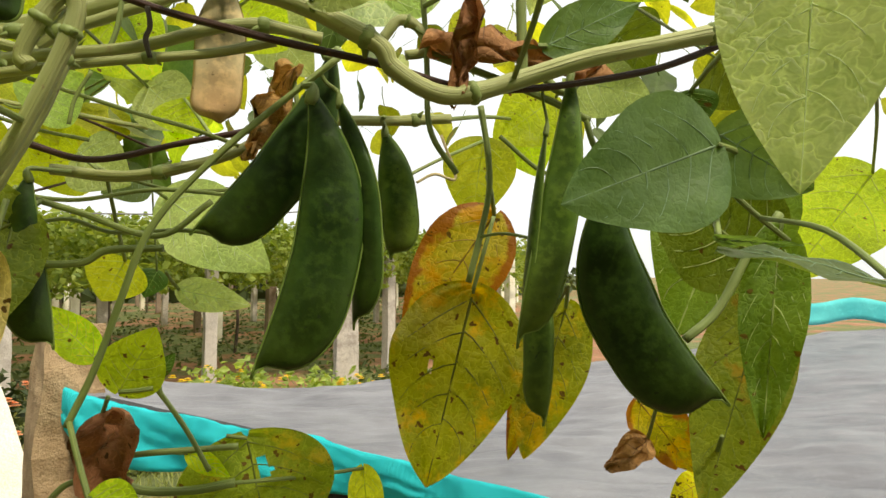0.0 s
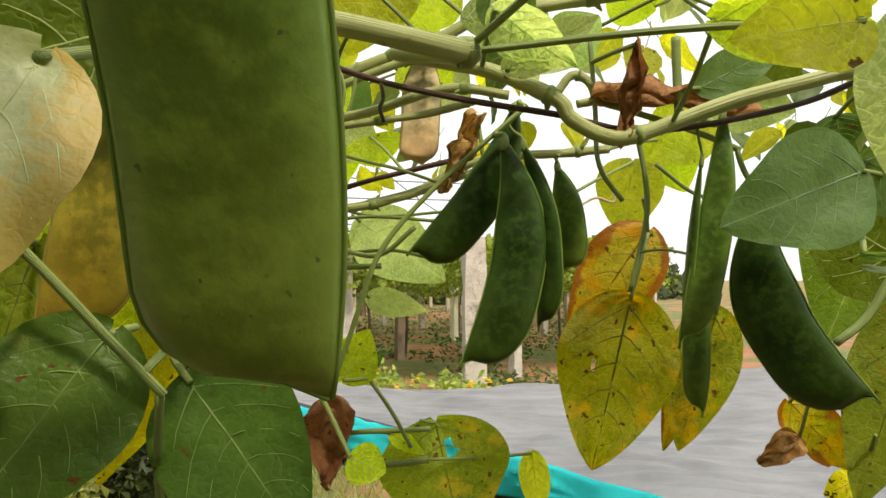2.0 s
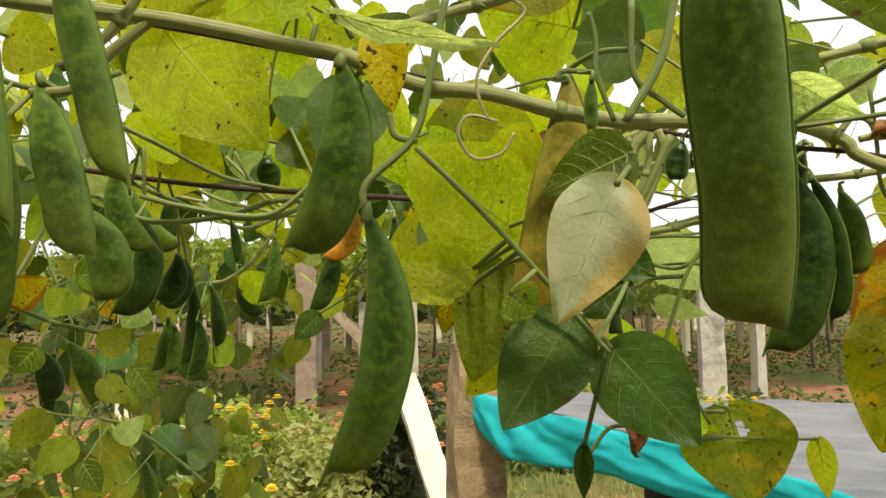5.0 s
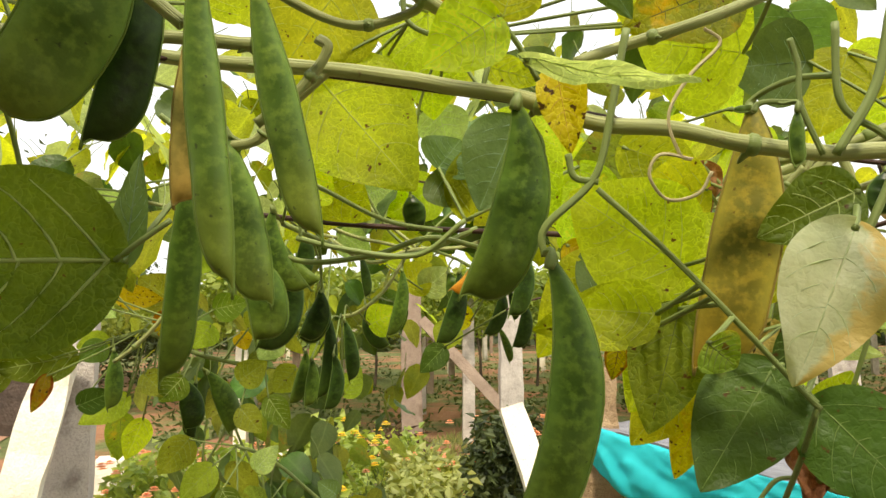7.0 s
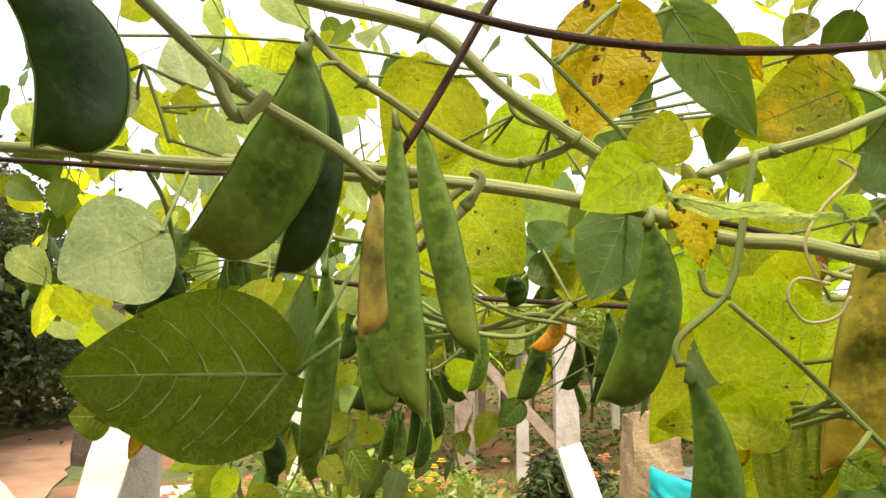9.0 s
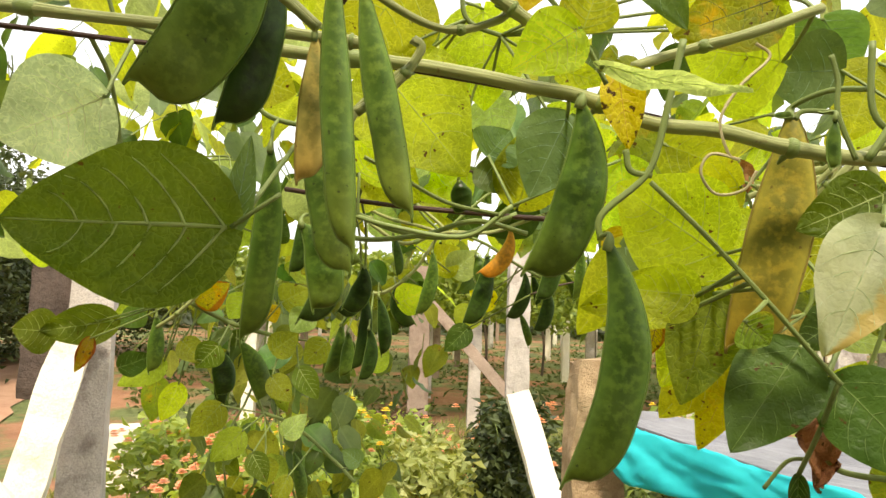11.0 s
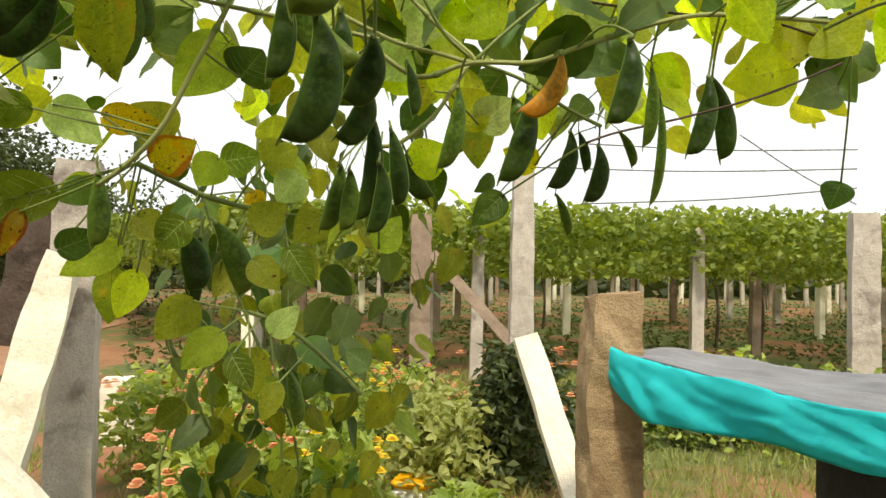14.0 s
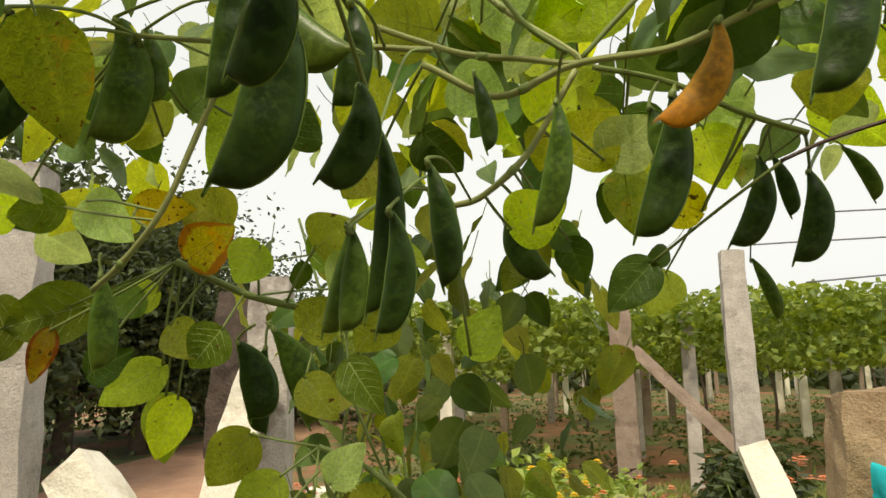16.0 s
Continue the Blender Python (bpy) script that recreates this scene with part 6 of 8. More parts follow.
leaf((-0.2013, 0.2098, 1.4457), (-0.2037, 0.2097, 1.4101), 0.0253, (0.58, -0.78, -0.25), "brown", 0.50, 0.10, ripple=3.0, stalk=(-0.1903, 0.2128, 1.4299))
leaf((-0.0794, 0.2675, 1.4296), (-0.0978, 0.2652, 1.3914), 0.0158, (0.22, -0.96, -0.20), "brown", 0.18, 0.10, ripple=5.0, ragged=0.40, stalk=(-0.0763, 0.2681, 1.4051))
leaf((-0.0205, 0.2353, 1.4328), (0.0488, 0.2452, 1.4240), 0.0138, (-0.12, -0.95, -0.28), "brown", 0.80, 0.10, ripple=4.0, stalk=(-0.0274, 0.2348, 1.4374))
leaf((-0.0067, 0.2170, 1.4456), (-0.0106, 0.2168, 1.4042), 0.0106, (-0.04, -0.96, -0.29), "brown", 0.90, 0.10, ripple=4.0, stalk=(-0.0233, 0.2349, 1.4451))
leaf((0.0090, 0.3910, 1.4264), (0.0018, 0.3904, 1.3746), 0.0464, (-0.06, -0.99, -0.12), "ygreen", 0.18, 0.10, stalk=(-0.0525, 0.3423, 1.3869))
leaf((0.0338, 0.4246, 1.4473), (0.0489, 0.4271, 1.4090), 0.0421, (-0.13, -0.98, -0.17), "ygreen", 0.18, 0.10, stalk=(-0.0141, 0.2996, 1.4177))
leaf((0.0943, 0.2818, 1.4268), (0.0968, 0.2823, 1.4089), 0.0230, (-0.33, -0.92, -0.20), "green", 0.18, 0.10, stalk=(0.0971, 0.2444, 1.4361))
leaf((0.0712, 0.1983, 1.3571), (0.1009, 0.2025, 1.3548), 0.0075, (-0.27, -0.40, -0.75), "grey", 0.18, 0.10, stalk=(0.0904, 0.2513, 1.3864))
leaf((-0.0395, 0.2627, 1.4601), (-0.0167, 0.2658, 1.4780), 0.0306, (0.03, -0.93, -0.37), "pale", 0.18, 0.10, stalk=(-0.0450, 0.2597, 1.4826))
leaf((0.0238, 0.2416, 1.4328), (0.0625, 0.2469, 1.4534), 0.0218, (-0.21, -0.93, -0.31), "grey", 0.18, 0.10, stalk=(0.0144, 0.2403, 1.4320))
leaf((-0.0697, 0.3591, 1.5078), (-0.0833, 0.3576, 1.4636), 0.0272, (0.13, -0.94, -0.33), "green", 0.18, 0.10, stalk=(-0.0450, 0.2597, 1.4826))
leaf((-0.1747, 0.3953, 1.4514), (-0.1671, 0.3965, 1.4284), 0.0459, (0.32, -0.93, -0.20), "ygreen", 0.18, 0.10, stalk=(-0.1303, 0.3175, 1.4121))
leaf((-0.3668, 0.3980, 1.5238), (-0.3224, 0.4045, 1.4952), 0.0612, (0.57, -0.77, -0.28), "mott", 0.18, 0.20, stalk=(-0.4653, 0.5021, 1.4994))
leaf((-0.3022, 0.4074, 1.4829), (-0.2698, 0.4118, 1.5074), 0.0572, (0.49, -0.83, -0.27), "ygreen", 0.18, 0.20, stalk=(-0.4200, 0.5427, 1.4902))
leaf((-0.2334, 0.4169, 1.5073), (-0.2011, 0.4217, 1.4705), 0.0612, (0.38, -0.88, -0.27), "ygreen", 0.18, 0.20, stalk=(-0.3784, 0.5792, 1.4914))
leaf((-0.1525, 0.4281, 1.5235), (-0.1202, 0.4329, 1.4949), 0.0572, (0.23, -0.92, -0.32), "ygreen", 0.18, 0.20, stalk=(-0.0381, 0.2610, 1.4839))
leaf((-0.2092, 0.4206, 1.4665), (-0.1770, 0.4254, 1.4378), 0.0449, (0.35, -0.92, -0.21), "pale", 0.18, 0.20, stalk=(-0.1810, 0.2428, 1.4629))
leaf((-0.2498, 0.4152, 1.4216), (-0.2175, 0.4199, 1.4011), 0.0449, (0.42, -0.90, -0.13), "pale", 0.18, 0.20, stalk=(-0.1891, 0.3230, 1.3965))
leaf((-0.3024, 0.4079, 1.4135), (-0.2822, 0.4109, 1.3931), 0.0449, (0.52, -0.85, -0.11), "ygreen", 0.18, 0.20, stalk=(-0.2317, 0.2969, 1.3848))
leaf((-0.3628, 0.3988, 1.4911), (-0.3184, 0.4053, 1.4625), 0.0490, (0.57, -0.79, -0.23), "ygreen", 0.18, 0.20, stalk=(-0.4653, 0.5021, 1.4994))
leaf((0.0738, 0.4603, 1.4865), (0.1385, 0.4695, 1.4742), 0.0490, (-0.24, -0.94, -0.25), "pale", 0.18, 0.20, stalk=(0.0653, 0.2775, 1.4613))
leaf((0.1063, 0.4645, 1.5232), (0.1385, 0.4693, 1.4946), 0.0612, (-0.26, -0.92, -0.29), "under", 0.18, 0.20, stalk=(0.0160, 0.2714, 1.4920))
leaf((0.1871, 0.4760, 1.5068), (0.2307, 0.4824, 1.4741), 0.0612, (-0.39, -0.89, -0.24), "under", 0.18, 0.20, stalk=(0.0160, 0.2714, 1.4920))
leaf((-0.4314, 0.4595, 1.5308), (-0.3896, 0.4652, 1.5541), 0.0702, (0.59, -0.75, -0.29), "pale", 0.18, 0.10, stalk=(-0.4653, 0.5021, 1.4994))
leaf((-0.3203, 0.4757, 1.4651), (-0.2832, 0.4807, 1.4932), 0.0515, (0.47, -0.86, -0.22), "pale", 0.18, 0.10, stalk=(-0.3969, 0.5629, 1.4909))
leaf((-0.1534, 0.4986, 1.5398), (-0.1164, 0.5041, 1.4976), 0.0515, (0.20, -0.93, -0.30), "pale", 0.18, 0.10, stalk=(-0.3858, 0.6120, 1.5003))
leaf((-0.2647, 0.4833, 1.4885), (-0.2275, 0.4883, 1.5165), 0.0655, (0.38, -0.89, -0.26), "pale", 0.18, 0.10, stalk=(-0.3606, 0.5949, 1.4906))
leaf((-0.1120, 0.3655, 1.5472), (-0.1442, 0.3567, 1.5110), 0.0442, (0.17, -0.93, -0.33), "ygreen", 0.15, 0.10, stalk=(-0.0346, 0.2617, 1.4846))
leaf((-0.0628, 0.4246, 1.5668), (-0.0967, 0.4164, 1.5163), 0.0572, (0.08, -0.94, -0.32), "olive", 0.15, 0.10, stalk=(0.0206, 0.2723, 1.4927))
leaf((-0.0193, 0.2978, 1.4837), (-0.0690, 0.2819, 1.4566), 0.0286, (0.02, -0.96, -0.27), "front_lit", 0.15, 0.10, stalk=(0.0206, 0.2723, 1.4927))
leaf((0.0290, 0.4175, 1.5420), (-0.0039, 0.4029, 1.5734), 0.0575, (-0.08, -0.93, -0.35), "ygreen", 0.15, 0.10, stalk=(0.0206, 0.2723, 1.4927))
leaf((0.0568, 0.4131, 1.4594), (0.0151, 0.4006, 1.4266), 0.0510, (-0.12, -0.98, -0.17), "ygreen", 0.15, 0.10, stalk=(0.0666, 0.2777, 1.4626))
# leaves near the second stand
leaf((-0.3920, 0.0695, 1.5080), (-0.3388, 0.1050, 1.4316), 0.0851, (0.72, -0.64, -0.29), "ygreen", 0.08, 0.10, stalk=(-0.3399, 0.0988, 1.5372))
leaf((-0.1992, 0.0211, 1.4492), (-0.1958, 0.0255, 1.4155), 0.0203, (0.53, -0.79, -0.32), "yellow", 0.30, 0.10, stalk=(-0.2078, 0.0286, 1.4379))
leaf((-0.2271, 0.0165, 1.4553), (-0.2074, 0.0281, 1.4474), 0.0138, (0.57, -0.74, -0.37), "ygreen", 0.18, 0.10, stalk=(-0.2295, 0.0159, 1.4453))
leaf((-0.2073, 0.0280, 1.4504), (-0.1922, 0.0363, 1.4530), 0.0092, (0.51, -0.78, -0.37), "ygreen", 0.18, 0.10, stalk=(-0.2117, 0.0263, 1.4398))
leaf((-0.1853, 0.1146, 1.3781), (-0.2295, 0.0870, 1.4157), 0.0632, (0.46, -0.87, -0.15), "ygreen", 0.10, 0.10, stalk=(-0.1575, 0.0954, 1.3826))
leaf((-0.1059, 0.0318, 1.3908), (-0.1319, 0.0182, 1.3775), 0.0253, (0.29, -0.94, -0.17), "under", 0.18, 0.10, stalk=(-0.1113, 0.0517, 1.3912))
leaf((-0.1049, 0.0096, 1.3773), (-0.1199, -0.0047, 1.3348), 0.0300, (0.29, -0.95, -0.06), "sunlit_pale", 0.16, 0.16, ripple=1.5, stalk=(-0.1111, 0.0622, 1.3940))
leaf((-0.1797, 0.0620, 1.3556), (-0.2083, 0.0457, 1.3584), 0.0286, (0.50, -0.87, -0.04), "ygreen", 0.45, 0.10, stalk=(-0.1587, 0.0500, 1.3660))
leaf((-0.1411, 0.0730, 1.3348), (-0.1629, 0.0504, 1.2914), 0.0386, (0.36, -0.92, 0.12), "green", 0.06, 0.05, stalk=(-0.1390, 0.0799, 1.3360))
leaf((-0.1295, 0.0886, 1.3214), (-0.0945, 0.0823, 1.2853), 0.0400, (0.20, -0.97, 0.15), "green", 0.08, 0.05, stalk=(-0.1346, 0.0887, 1.3276))
leaf((-0.1284, 0.1142, 1.3496), (-0.1484, 0.1041, 1.3336), 0.0235, (0.27, -0.96, 0.01), "green", 0.18, 0.10, stalk=(-0.1297, 0.0692, 1.3263))
leaf((-0.1816, 0.0952, 1.3578), (-0.1966, 0.0909, 1.3022), 0.0369, (0.43, -0.90, 0.05), "mott", 0.18, 0.10, stalk=(-0.1532, 0.0536, 1.3587))
leaf((-0.2125, 0.1020, 1.3421), (-0.2169, 0.1008, 1.3248), 0.0126, (0.48, -0.87, 0.04), "orange", 0.18, 0.10, stalk=(-0.1551, 0.0524, 1.3611))
leaf((-0.1546, 0.0424, 1.3449), (-0.1466, 0.0475, 1.3363), 0.0191, (0.38, -0.92, 0.02), "mott", 0.18, 0.10, stalk=(-0.1496, 0.0560, 1.3539))
leaf((0.0024, 0.0416, 1.4354), (-0.0568, 0.0176, 1.4331), 0.0459, (-0.01, -0.93, -0.36), "under", 0.08, 0.04, stalk=(-0.0627, 0.1121, 1.4104))
leaf((-0.1600, 0.1446, 1.4847), (-0.2078, 0.1241, 1.4971), 0.0704, (0.41, -0.84, -0.36), "ygreen", 0.18, 0.10, stalk=(-0.1352, 0.0890, 1.4856))
leaf((-0.1445, 0.2317, 1.5036), (-0.1866, 0.2081, 1.5024), 0.0536, (0.25, -0.90, -0.35), "grey", 0.18, 0.10, stalk=(-0.1012, 0.2493, 1.4642))
leaf((0.0384, 0.1124, 1.4122), (0.0017, 0.0981, 1.4039), 0.0255, (-0.17, -0.97, -0.18), "ygreen", 0.30, 0.10, stalk=(-0.0627, 0.1121, 1.4104))
leaf((-0.1751, 0.3725, 1.3878), (-0.1149, 0.3779, 1.3455), 0.0510, (0.29, -0.95, -0.06), "pale", 0.12, 0.10, stalk=(-0.1740, 0.3524, 1.3904))
leaf((-0.1754, 0.3941, 1.3347), (-0.1316, 0.3974, 1.3248), 0.0214, (0.30, -0.95, 0.03), "pale", 0.18, 0.10, stalk=(-0.1750, 0.3737, 1.3453))
leaf((-0.3384, 0.1269, 1.4492), (-0.3239, 0.1369, 1.4240), 0.0393, (0.64, -0.74, -0.21), "grey", 0.18, 0.10, stalk=(-0.3143, 0.1201, 1.4136))
leaf((-0.4323, 0.1084, 1.4538), (-0.4002, 0.1286, 1.4227), 0.0459, (0.75, -0.64, -0.19), "ygreen", 0.18, 0.10, stalk=(-0.4629, 0.1234, 1.4199))
leaf((-0.3502, 0.1398, 1.4952), (-0.3435, 0.1461, 1.4615), 0.0374, (0.63, -0.72, -0.29), "pale", 0.18, 0.10, stalk=(-0.3234, 0.1148, 1.5275))
leaf((-0.2939, 0.1270, 1.4744), (-0.2670, 0.1469, 1.4095), 0.0510, (0.55, -0.80, -0.24), "ygreen", 0.18, 0.10, stalk=(-0.3234, 0.1148, 1.5275))
leaf((-0.4491, 0.0992, 1.4502), (-0.4213, 0.1128, 1.4765), 0.0383, (0.77, -0.59, -0.24), "grey", 0.18, 0.10, stalk=(-0.4751, 0.1116, 1.4269))
leaf((-0.3418, 0.1527, 1.5404), (-0.3698, 0.1392, 1.5102), 0.0498, (0.62, -0.69, -0.37), "ygreen", 0.18, 0.10, stalk=(-0.3234, 0.1148, 1.5275))
leaf((-0.3127, 0.2053, 1.5161), (-0.3329, 0.1919, 1.5449), 0.0572, (0.53, -0.77, -0.36), "grey", 0.18, 0.10, stalk=(-0.3234, 0.1148, 1.5275))
leaf((-0.2325, 0.1630, 1.4532), (-0.1947, 0.1855, 1.4357), 0.0408, (0.39, -0.89, -0.24), "ygreen", 0.18, 0.10, stalk=(-0.1903, 0.2128, 1.4299))
leaf((-0.1274, 0.2634, 1.5146), (-0.1459, 0.2569, 1.4625), 0.0524, (0.17, -0.94, -0.30), "ygreen", 0.18, 0.10, stalk=(-0.0797, 0.2531, 1.4746))
leaf((-0.0611, 0.1790, 1.4493), (-0.0301, 0.1978, 1.4307), 0.0253, (-0.30, -0.74, -0.57), "pale", 0.18, 0.10, stalk=(-0.0696, 0.2060, 1.4357))
leaf((-0.0638, 0.2102, 1.4740), (-0.0515, 0.2189, 1.4494), 0.0276, (0.01, -0.96, -0.28), "grey", 0.18, 0.10, stalk=(-0.0696, 0.2060, 1.4357))
leaf((-0.1487, 0.1083, 1.2755), (-0.1497, 0.1095, 1.2513), 0.0102, (0.29, -0.92, 0.26), "green", 0.80, 0.10, stalk=(-0.1266, 0.0712, 1.3222))
leaf((-0.1215, 0.1924, 1.2761), (-0.1085, 0.2003, 1.2683), 0.0184, (0.15, -0.97, 0.19), "ygreen", 0.18, 0.10, stalk=(-0.1427, 0.2186, 1.2936))
leaf((-0.2727, 0.1688, 1.3805), (-0.2536, 0.1788, 1.3910), 0.0393, (0.50, -0.86, -0.09), "grey", 0.18, 0.10, stalk=(-0.2407, 0.1946, 1.3901))
leaf((0.0141, 0.1615, 1.4334), (0.0705, 0.1730, 1.4293), 0.0262, (-0.28, -0.90, -0.32), "ygreen", 0.18, 0.10, stalk=(0.0089, 0.2227, 1.4135))
leaf((-0.0581, 0.1982, 1.4325), (-0.0206, 0.2046, 1.4552), 0.0184, (0.03, -0.94, -0.33), "pale", 0.18, 0.10, stalk=(-0.0595, 0.2082, 1.4317))
leaf((-0.0693, 0.2246, 1.4750), (-0.0622, 0.2271, 1.4520), 0.0306, (0.11, -0.93, -0.36), "pale", 0.18, 0.10, stalk=(-0.0760, 0.2538, 1.4765))
# leaves near the third stand
leaf((-0.3070, -0.0909, 1.3751), (-0.3641, -0.1526, 1.3744), 0.0658, (0.93, -0.37, -0.04), "under", 0.08, 0.04, stalk=(-0.2906, -0.0809, 1.3882))
leaf((-0.3866, -0.1072, 1.4359), (-0.4251, -0.1361, 1.4158), 0.0536, (0.94, -0.28, -0.18), "front_lit", 0.12, 0.10, stalk=(-0.3936, -0.0931, 1.4688))
leaf((-0.5085, -0.0728, 1.5421), (-0.5410, -0.1018, 1.5488), 0.0340, (0.89, -0.26, -0.37), "front_lit", 0.18, 0.10, stalk=(-0.4645, -0.0890, 1.5456))
leaf((-0.4672, -0.0607, 1.5253), (-0.4647, -0.0621, 1.5429), 0.0194, (0.85, -0.35, -0.39), "ygreen", 0.40, 0.10, stalk=(-0.4596, -0.0798, 1.5197))
leaf((-0.2048, -0.0211, 1.5133), (-0.2209, -0.0245, 1.4608), 0.0425, (0.43, -0.81, -0.39), "yellow", 0.10, 0.10, ripple=1.3, stalk=(-0.2198, -0.0426, 1.4864))
leaf((-0.1898, -0.0341, 1.4459), (-0.2088, -0.0479, 1.4302), 0.0262, (0.45, -0.86, -0.24), "ygreen", 0.30, 0.10, stalk=(-0.1996, -0.0173, 1.4539))
leaf((-0.1884, -0.0328, 1.4459), (-0.1824, -0.0311, 1.4635), 0.0225, (0.37, -0.88, -0.31), "ygreen", 0.30, 0.10, stalk=(-0.1982, -0.0155, 1.4517))
leaf((-0.1841, -0.0264, 1.4339), (-0.1425, 0.0128, 1.4274), 0.0131, (-0.07, -0.37, -0.85), "pale", 0.10, 0.10, stalk=(-0.1938, -0.0092, 1.4402))
leaf((-0.2010, 0.0203, 1.5278), (-0.1795, 0.0516, 1.4726), 0.0310, (0.30, -0.88, -0.38), "grey", 0.18, 0.10, stalk=(-0.2208, -0.0438, 1.4879))
leaf((-0.1571, 0.1313, 1.5150), (-0.2032, 0.0944, 1.4914), 0.0477, (0.22, -0.92, -0.32), "spot", 0.18, 0.10, stalk=(-0.1352, 0.0890, 1.4856))
leaf((-0.2651, 0.0997, 1.4595), (-0.2854, 0.0916, 1.4113), 0.0472, (0.47, -0.87, -0.14), "grey", 0.18, 0.10, stalk=(-0.2359, 0.0464, 1.4506))
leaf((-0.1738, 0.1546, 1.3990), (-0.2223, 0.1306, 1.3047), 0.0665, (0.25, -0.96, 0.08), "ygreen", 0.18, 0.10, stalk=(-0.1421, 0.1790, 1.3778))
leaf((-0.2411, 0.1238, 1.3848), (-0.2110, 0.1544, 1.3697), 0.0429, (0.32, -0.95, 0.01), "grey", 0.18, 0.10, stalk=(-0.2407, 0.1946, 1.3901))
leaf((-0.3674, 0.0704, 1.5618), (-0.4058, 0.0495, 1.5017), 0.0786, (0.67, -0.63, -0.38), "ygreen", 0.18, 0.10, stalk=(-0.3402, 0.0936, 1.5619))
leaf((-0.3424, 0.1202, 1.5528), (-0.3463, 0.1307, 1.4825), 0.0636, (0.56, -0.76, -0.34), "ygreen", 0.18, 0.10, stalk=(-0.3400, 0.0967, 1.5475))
leaf((-0.3192, -0.0818, 1.3755), (-0.3102, -0.0820, 1.4148), 0.0128, (0.81, -0.58, -0.05), "grey", 0.18, 0.10, stalk=(-0.3294, -0.0389, 1.4285))
leaf((-0.4531, 0.0250, 1.5563), (-0.4303, 0.0386, 1.5859), 0.0561, (0.73, -0.52, -0.44), "ygreen", 0.18, 0.10, stalk=(-0.4599, -0.0803, 1.5214))
leaf((-0.4500, 0.0132, 1.4946), (-0.4293, 0.0330, 1.4840), 0.0393, (0.79, -0.54, -0.28), "ygreen", 0.18, 0.10, stalk=(-0.4573, -0.0746, 1.5033))
leaf((-0.5200, -0.0073, 1.5649), (-0.4676, 0.0398, 1.5534), 0.0548, (0.80, -0.46, -0.39), "pale", 0.18, 0.10, stalk=(-0.4645, -0.0890, 1.5456))
leaf((-0.5296, 0.0309, 1.5992), (-0.4900, 0.0631, 1.6077), 0.0510, (0.76, -0.48, -0.44), "ygreen", 0.18, 0.10, stalk=(-0.3402, 0.0936, 1.5619))
leaf((-0.4014, 0.0665, 1.4346), (-0.3862, 0.0761, 1.4523), 0.0393, (0.71, -0.68, -0.19), "ygreen", 0.18, 0.10, stalk=(-0.4047, 0.0700, 1.4057))
leaf((-0.3349, 0.1206, 1.4489), (-0.3223, 0.1278, 1.4665), 0.0393, (0.56, -0.80, -0.22), "grey", 0.18, 0.10, stalk=(-0.3143, 0.1201, 1.4136))
leaf((-0.3216, 0.1382, 1.4171), (-0.3022, 0.1429, 1.4772), 0.0500, (0.51, -0.84, -0.19), "ygreen", 0.18, 0.10, stalk=(-0.3143, 0.1201, 1.4136))
leaf((-0.2587, 0.1598, 1.4450), (-0.2568, 0.1734, 1.3844), 0.0476, (0.39, -0.91, -0.12), "ygreen", 0.18, 0.10, stalk=(-0.3143, 0.1201, 1.4136))
leaf((-0.2596, 0.1421, 1.3962), (-0.2486, 0.1540, 1.3834), 0.0194, (0.40, -0.91, -0.06), "yellow", 0.18, 0.10, stalk=(-0.2407, 0.1946, 1.3901))
leaf((-0.2326, 0.2044, 1.4667), (-0.2758, 0.1724, 1.4419), 0.0429, (0.36, -0.91, -0.20), "mott", 0.18, 0.10, stalk=(-0.2122, 0.2385, 1.4478))
leaf((-0.2314, 0.1644, 1.5392), (-0.1907, 0.1953, 1.5595), 0.0681, (0.26, -0.87, -0.41), "ygreen", 0.18, 0.10, stalk=(-0.3234, 0.1148, 1.5275))
leaf((-0.1847, 0.2306, 1.5410), (-0.1616, 0.2587, 1.4986), 0.0536, (0.16, -0.94, -0.32), "grey", 0.18, 0.10, stalk=(-0.3234, 0.1148, 1.5275))
leaf((-0.1614, 0.2864, 1.5612), (-0.1452, 0.3077, 1.5233), 0.0459, (0.11, -0.94, -0.33), "grey", 0.18, 0.10, stalk=(-0.3234, 0.1148, 1.5275))
leaf((-0.1850, 0.1496, 1.5460), (-0.1652, 0.1688, 1.5340), 0.0276, (0.19, -0.89, -0.42), "orange", 0.18, 0.10, ripple=3.0, stalk=(-0.3234, 0.1148, 1.5275))
leaf((-0.2036, 0.1080, 1.5417), (-0.1942, 0.1194, 1.5245), 0.0202, (0.27, -0.86, -0.44), "orange", 0.18, 0.10, ripple=3.0, stalk=(-0.3234, 0.1148, 1.5275))
leaf((-0.1373, 0.1414, 1.3897), (-0.1538, 0.1333, 1.3594), 0.0255, (0.15, -0.99, -0.03), "ygreen", 0.18, 0.10, stalk=(-0.1361, 0.1797, 1.3878))
leaf((-0.1967, 0.0972, 1.3568), (-0.2382, 0.0633, 1.3492), 0.0332, (0.39, -0.92, 0.04), "ygreen", 0.50, 0.10, stalk=(-0.1569, 0.0512, 1.3636))
leaf((-0.1760, 0.2418, 1.3649), (-0.2480, 0.1894, 1.3044), 0.0681, (0.24, -0.96, 0.10), "mott", 0.18, 0.10, stalk=(-0.1762, 0.2543, 1.3730))
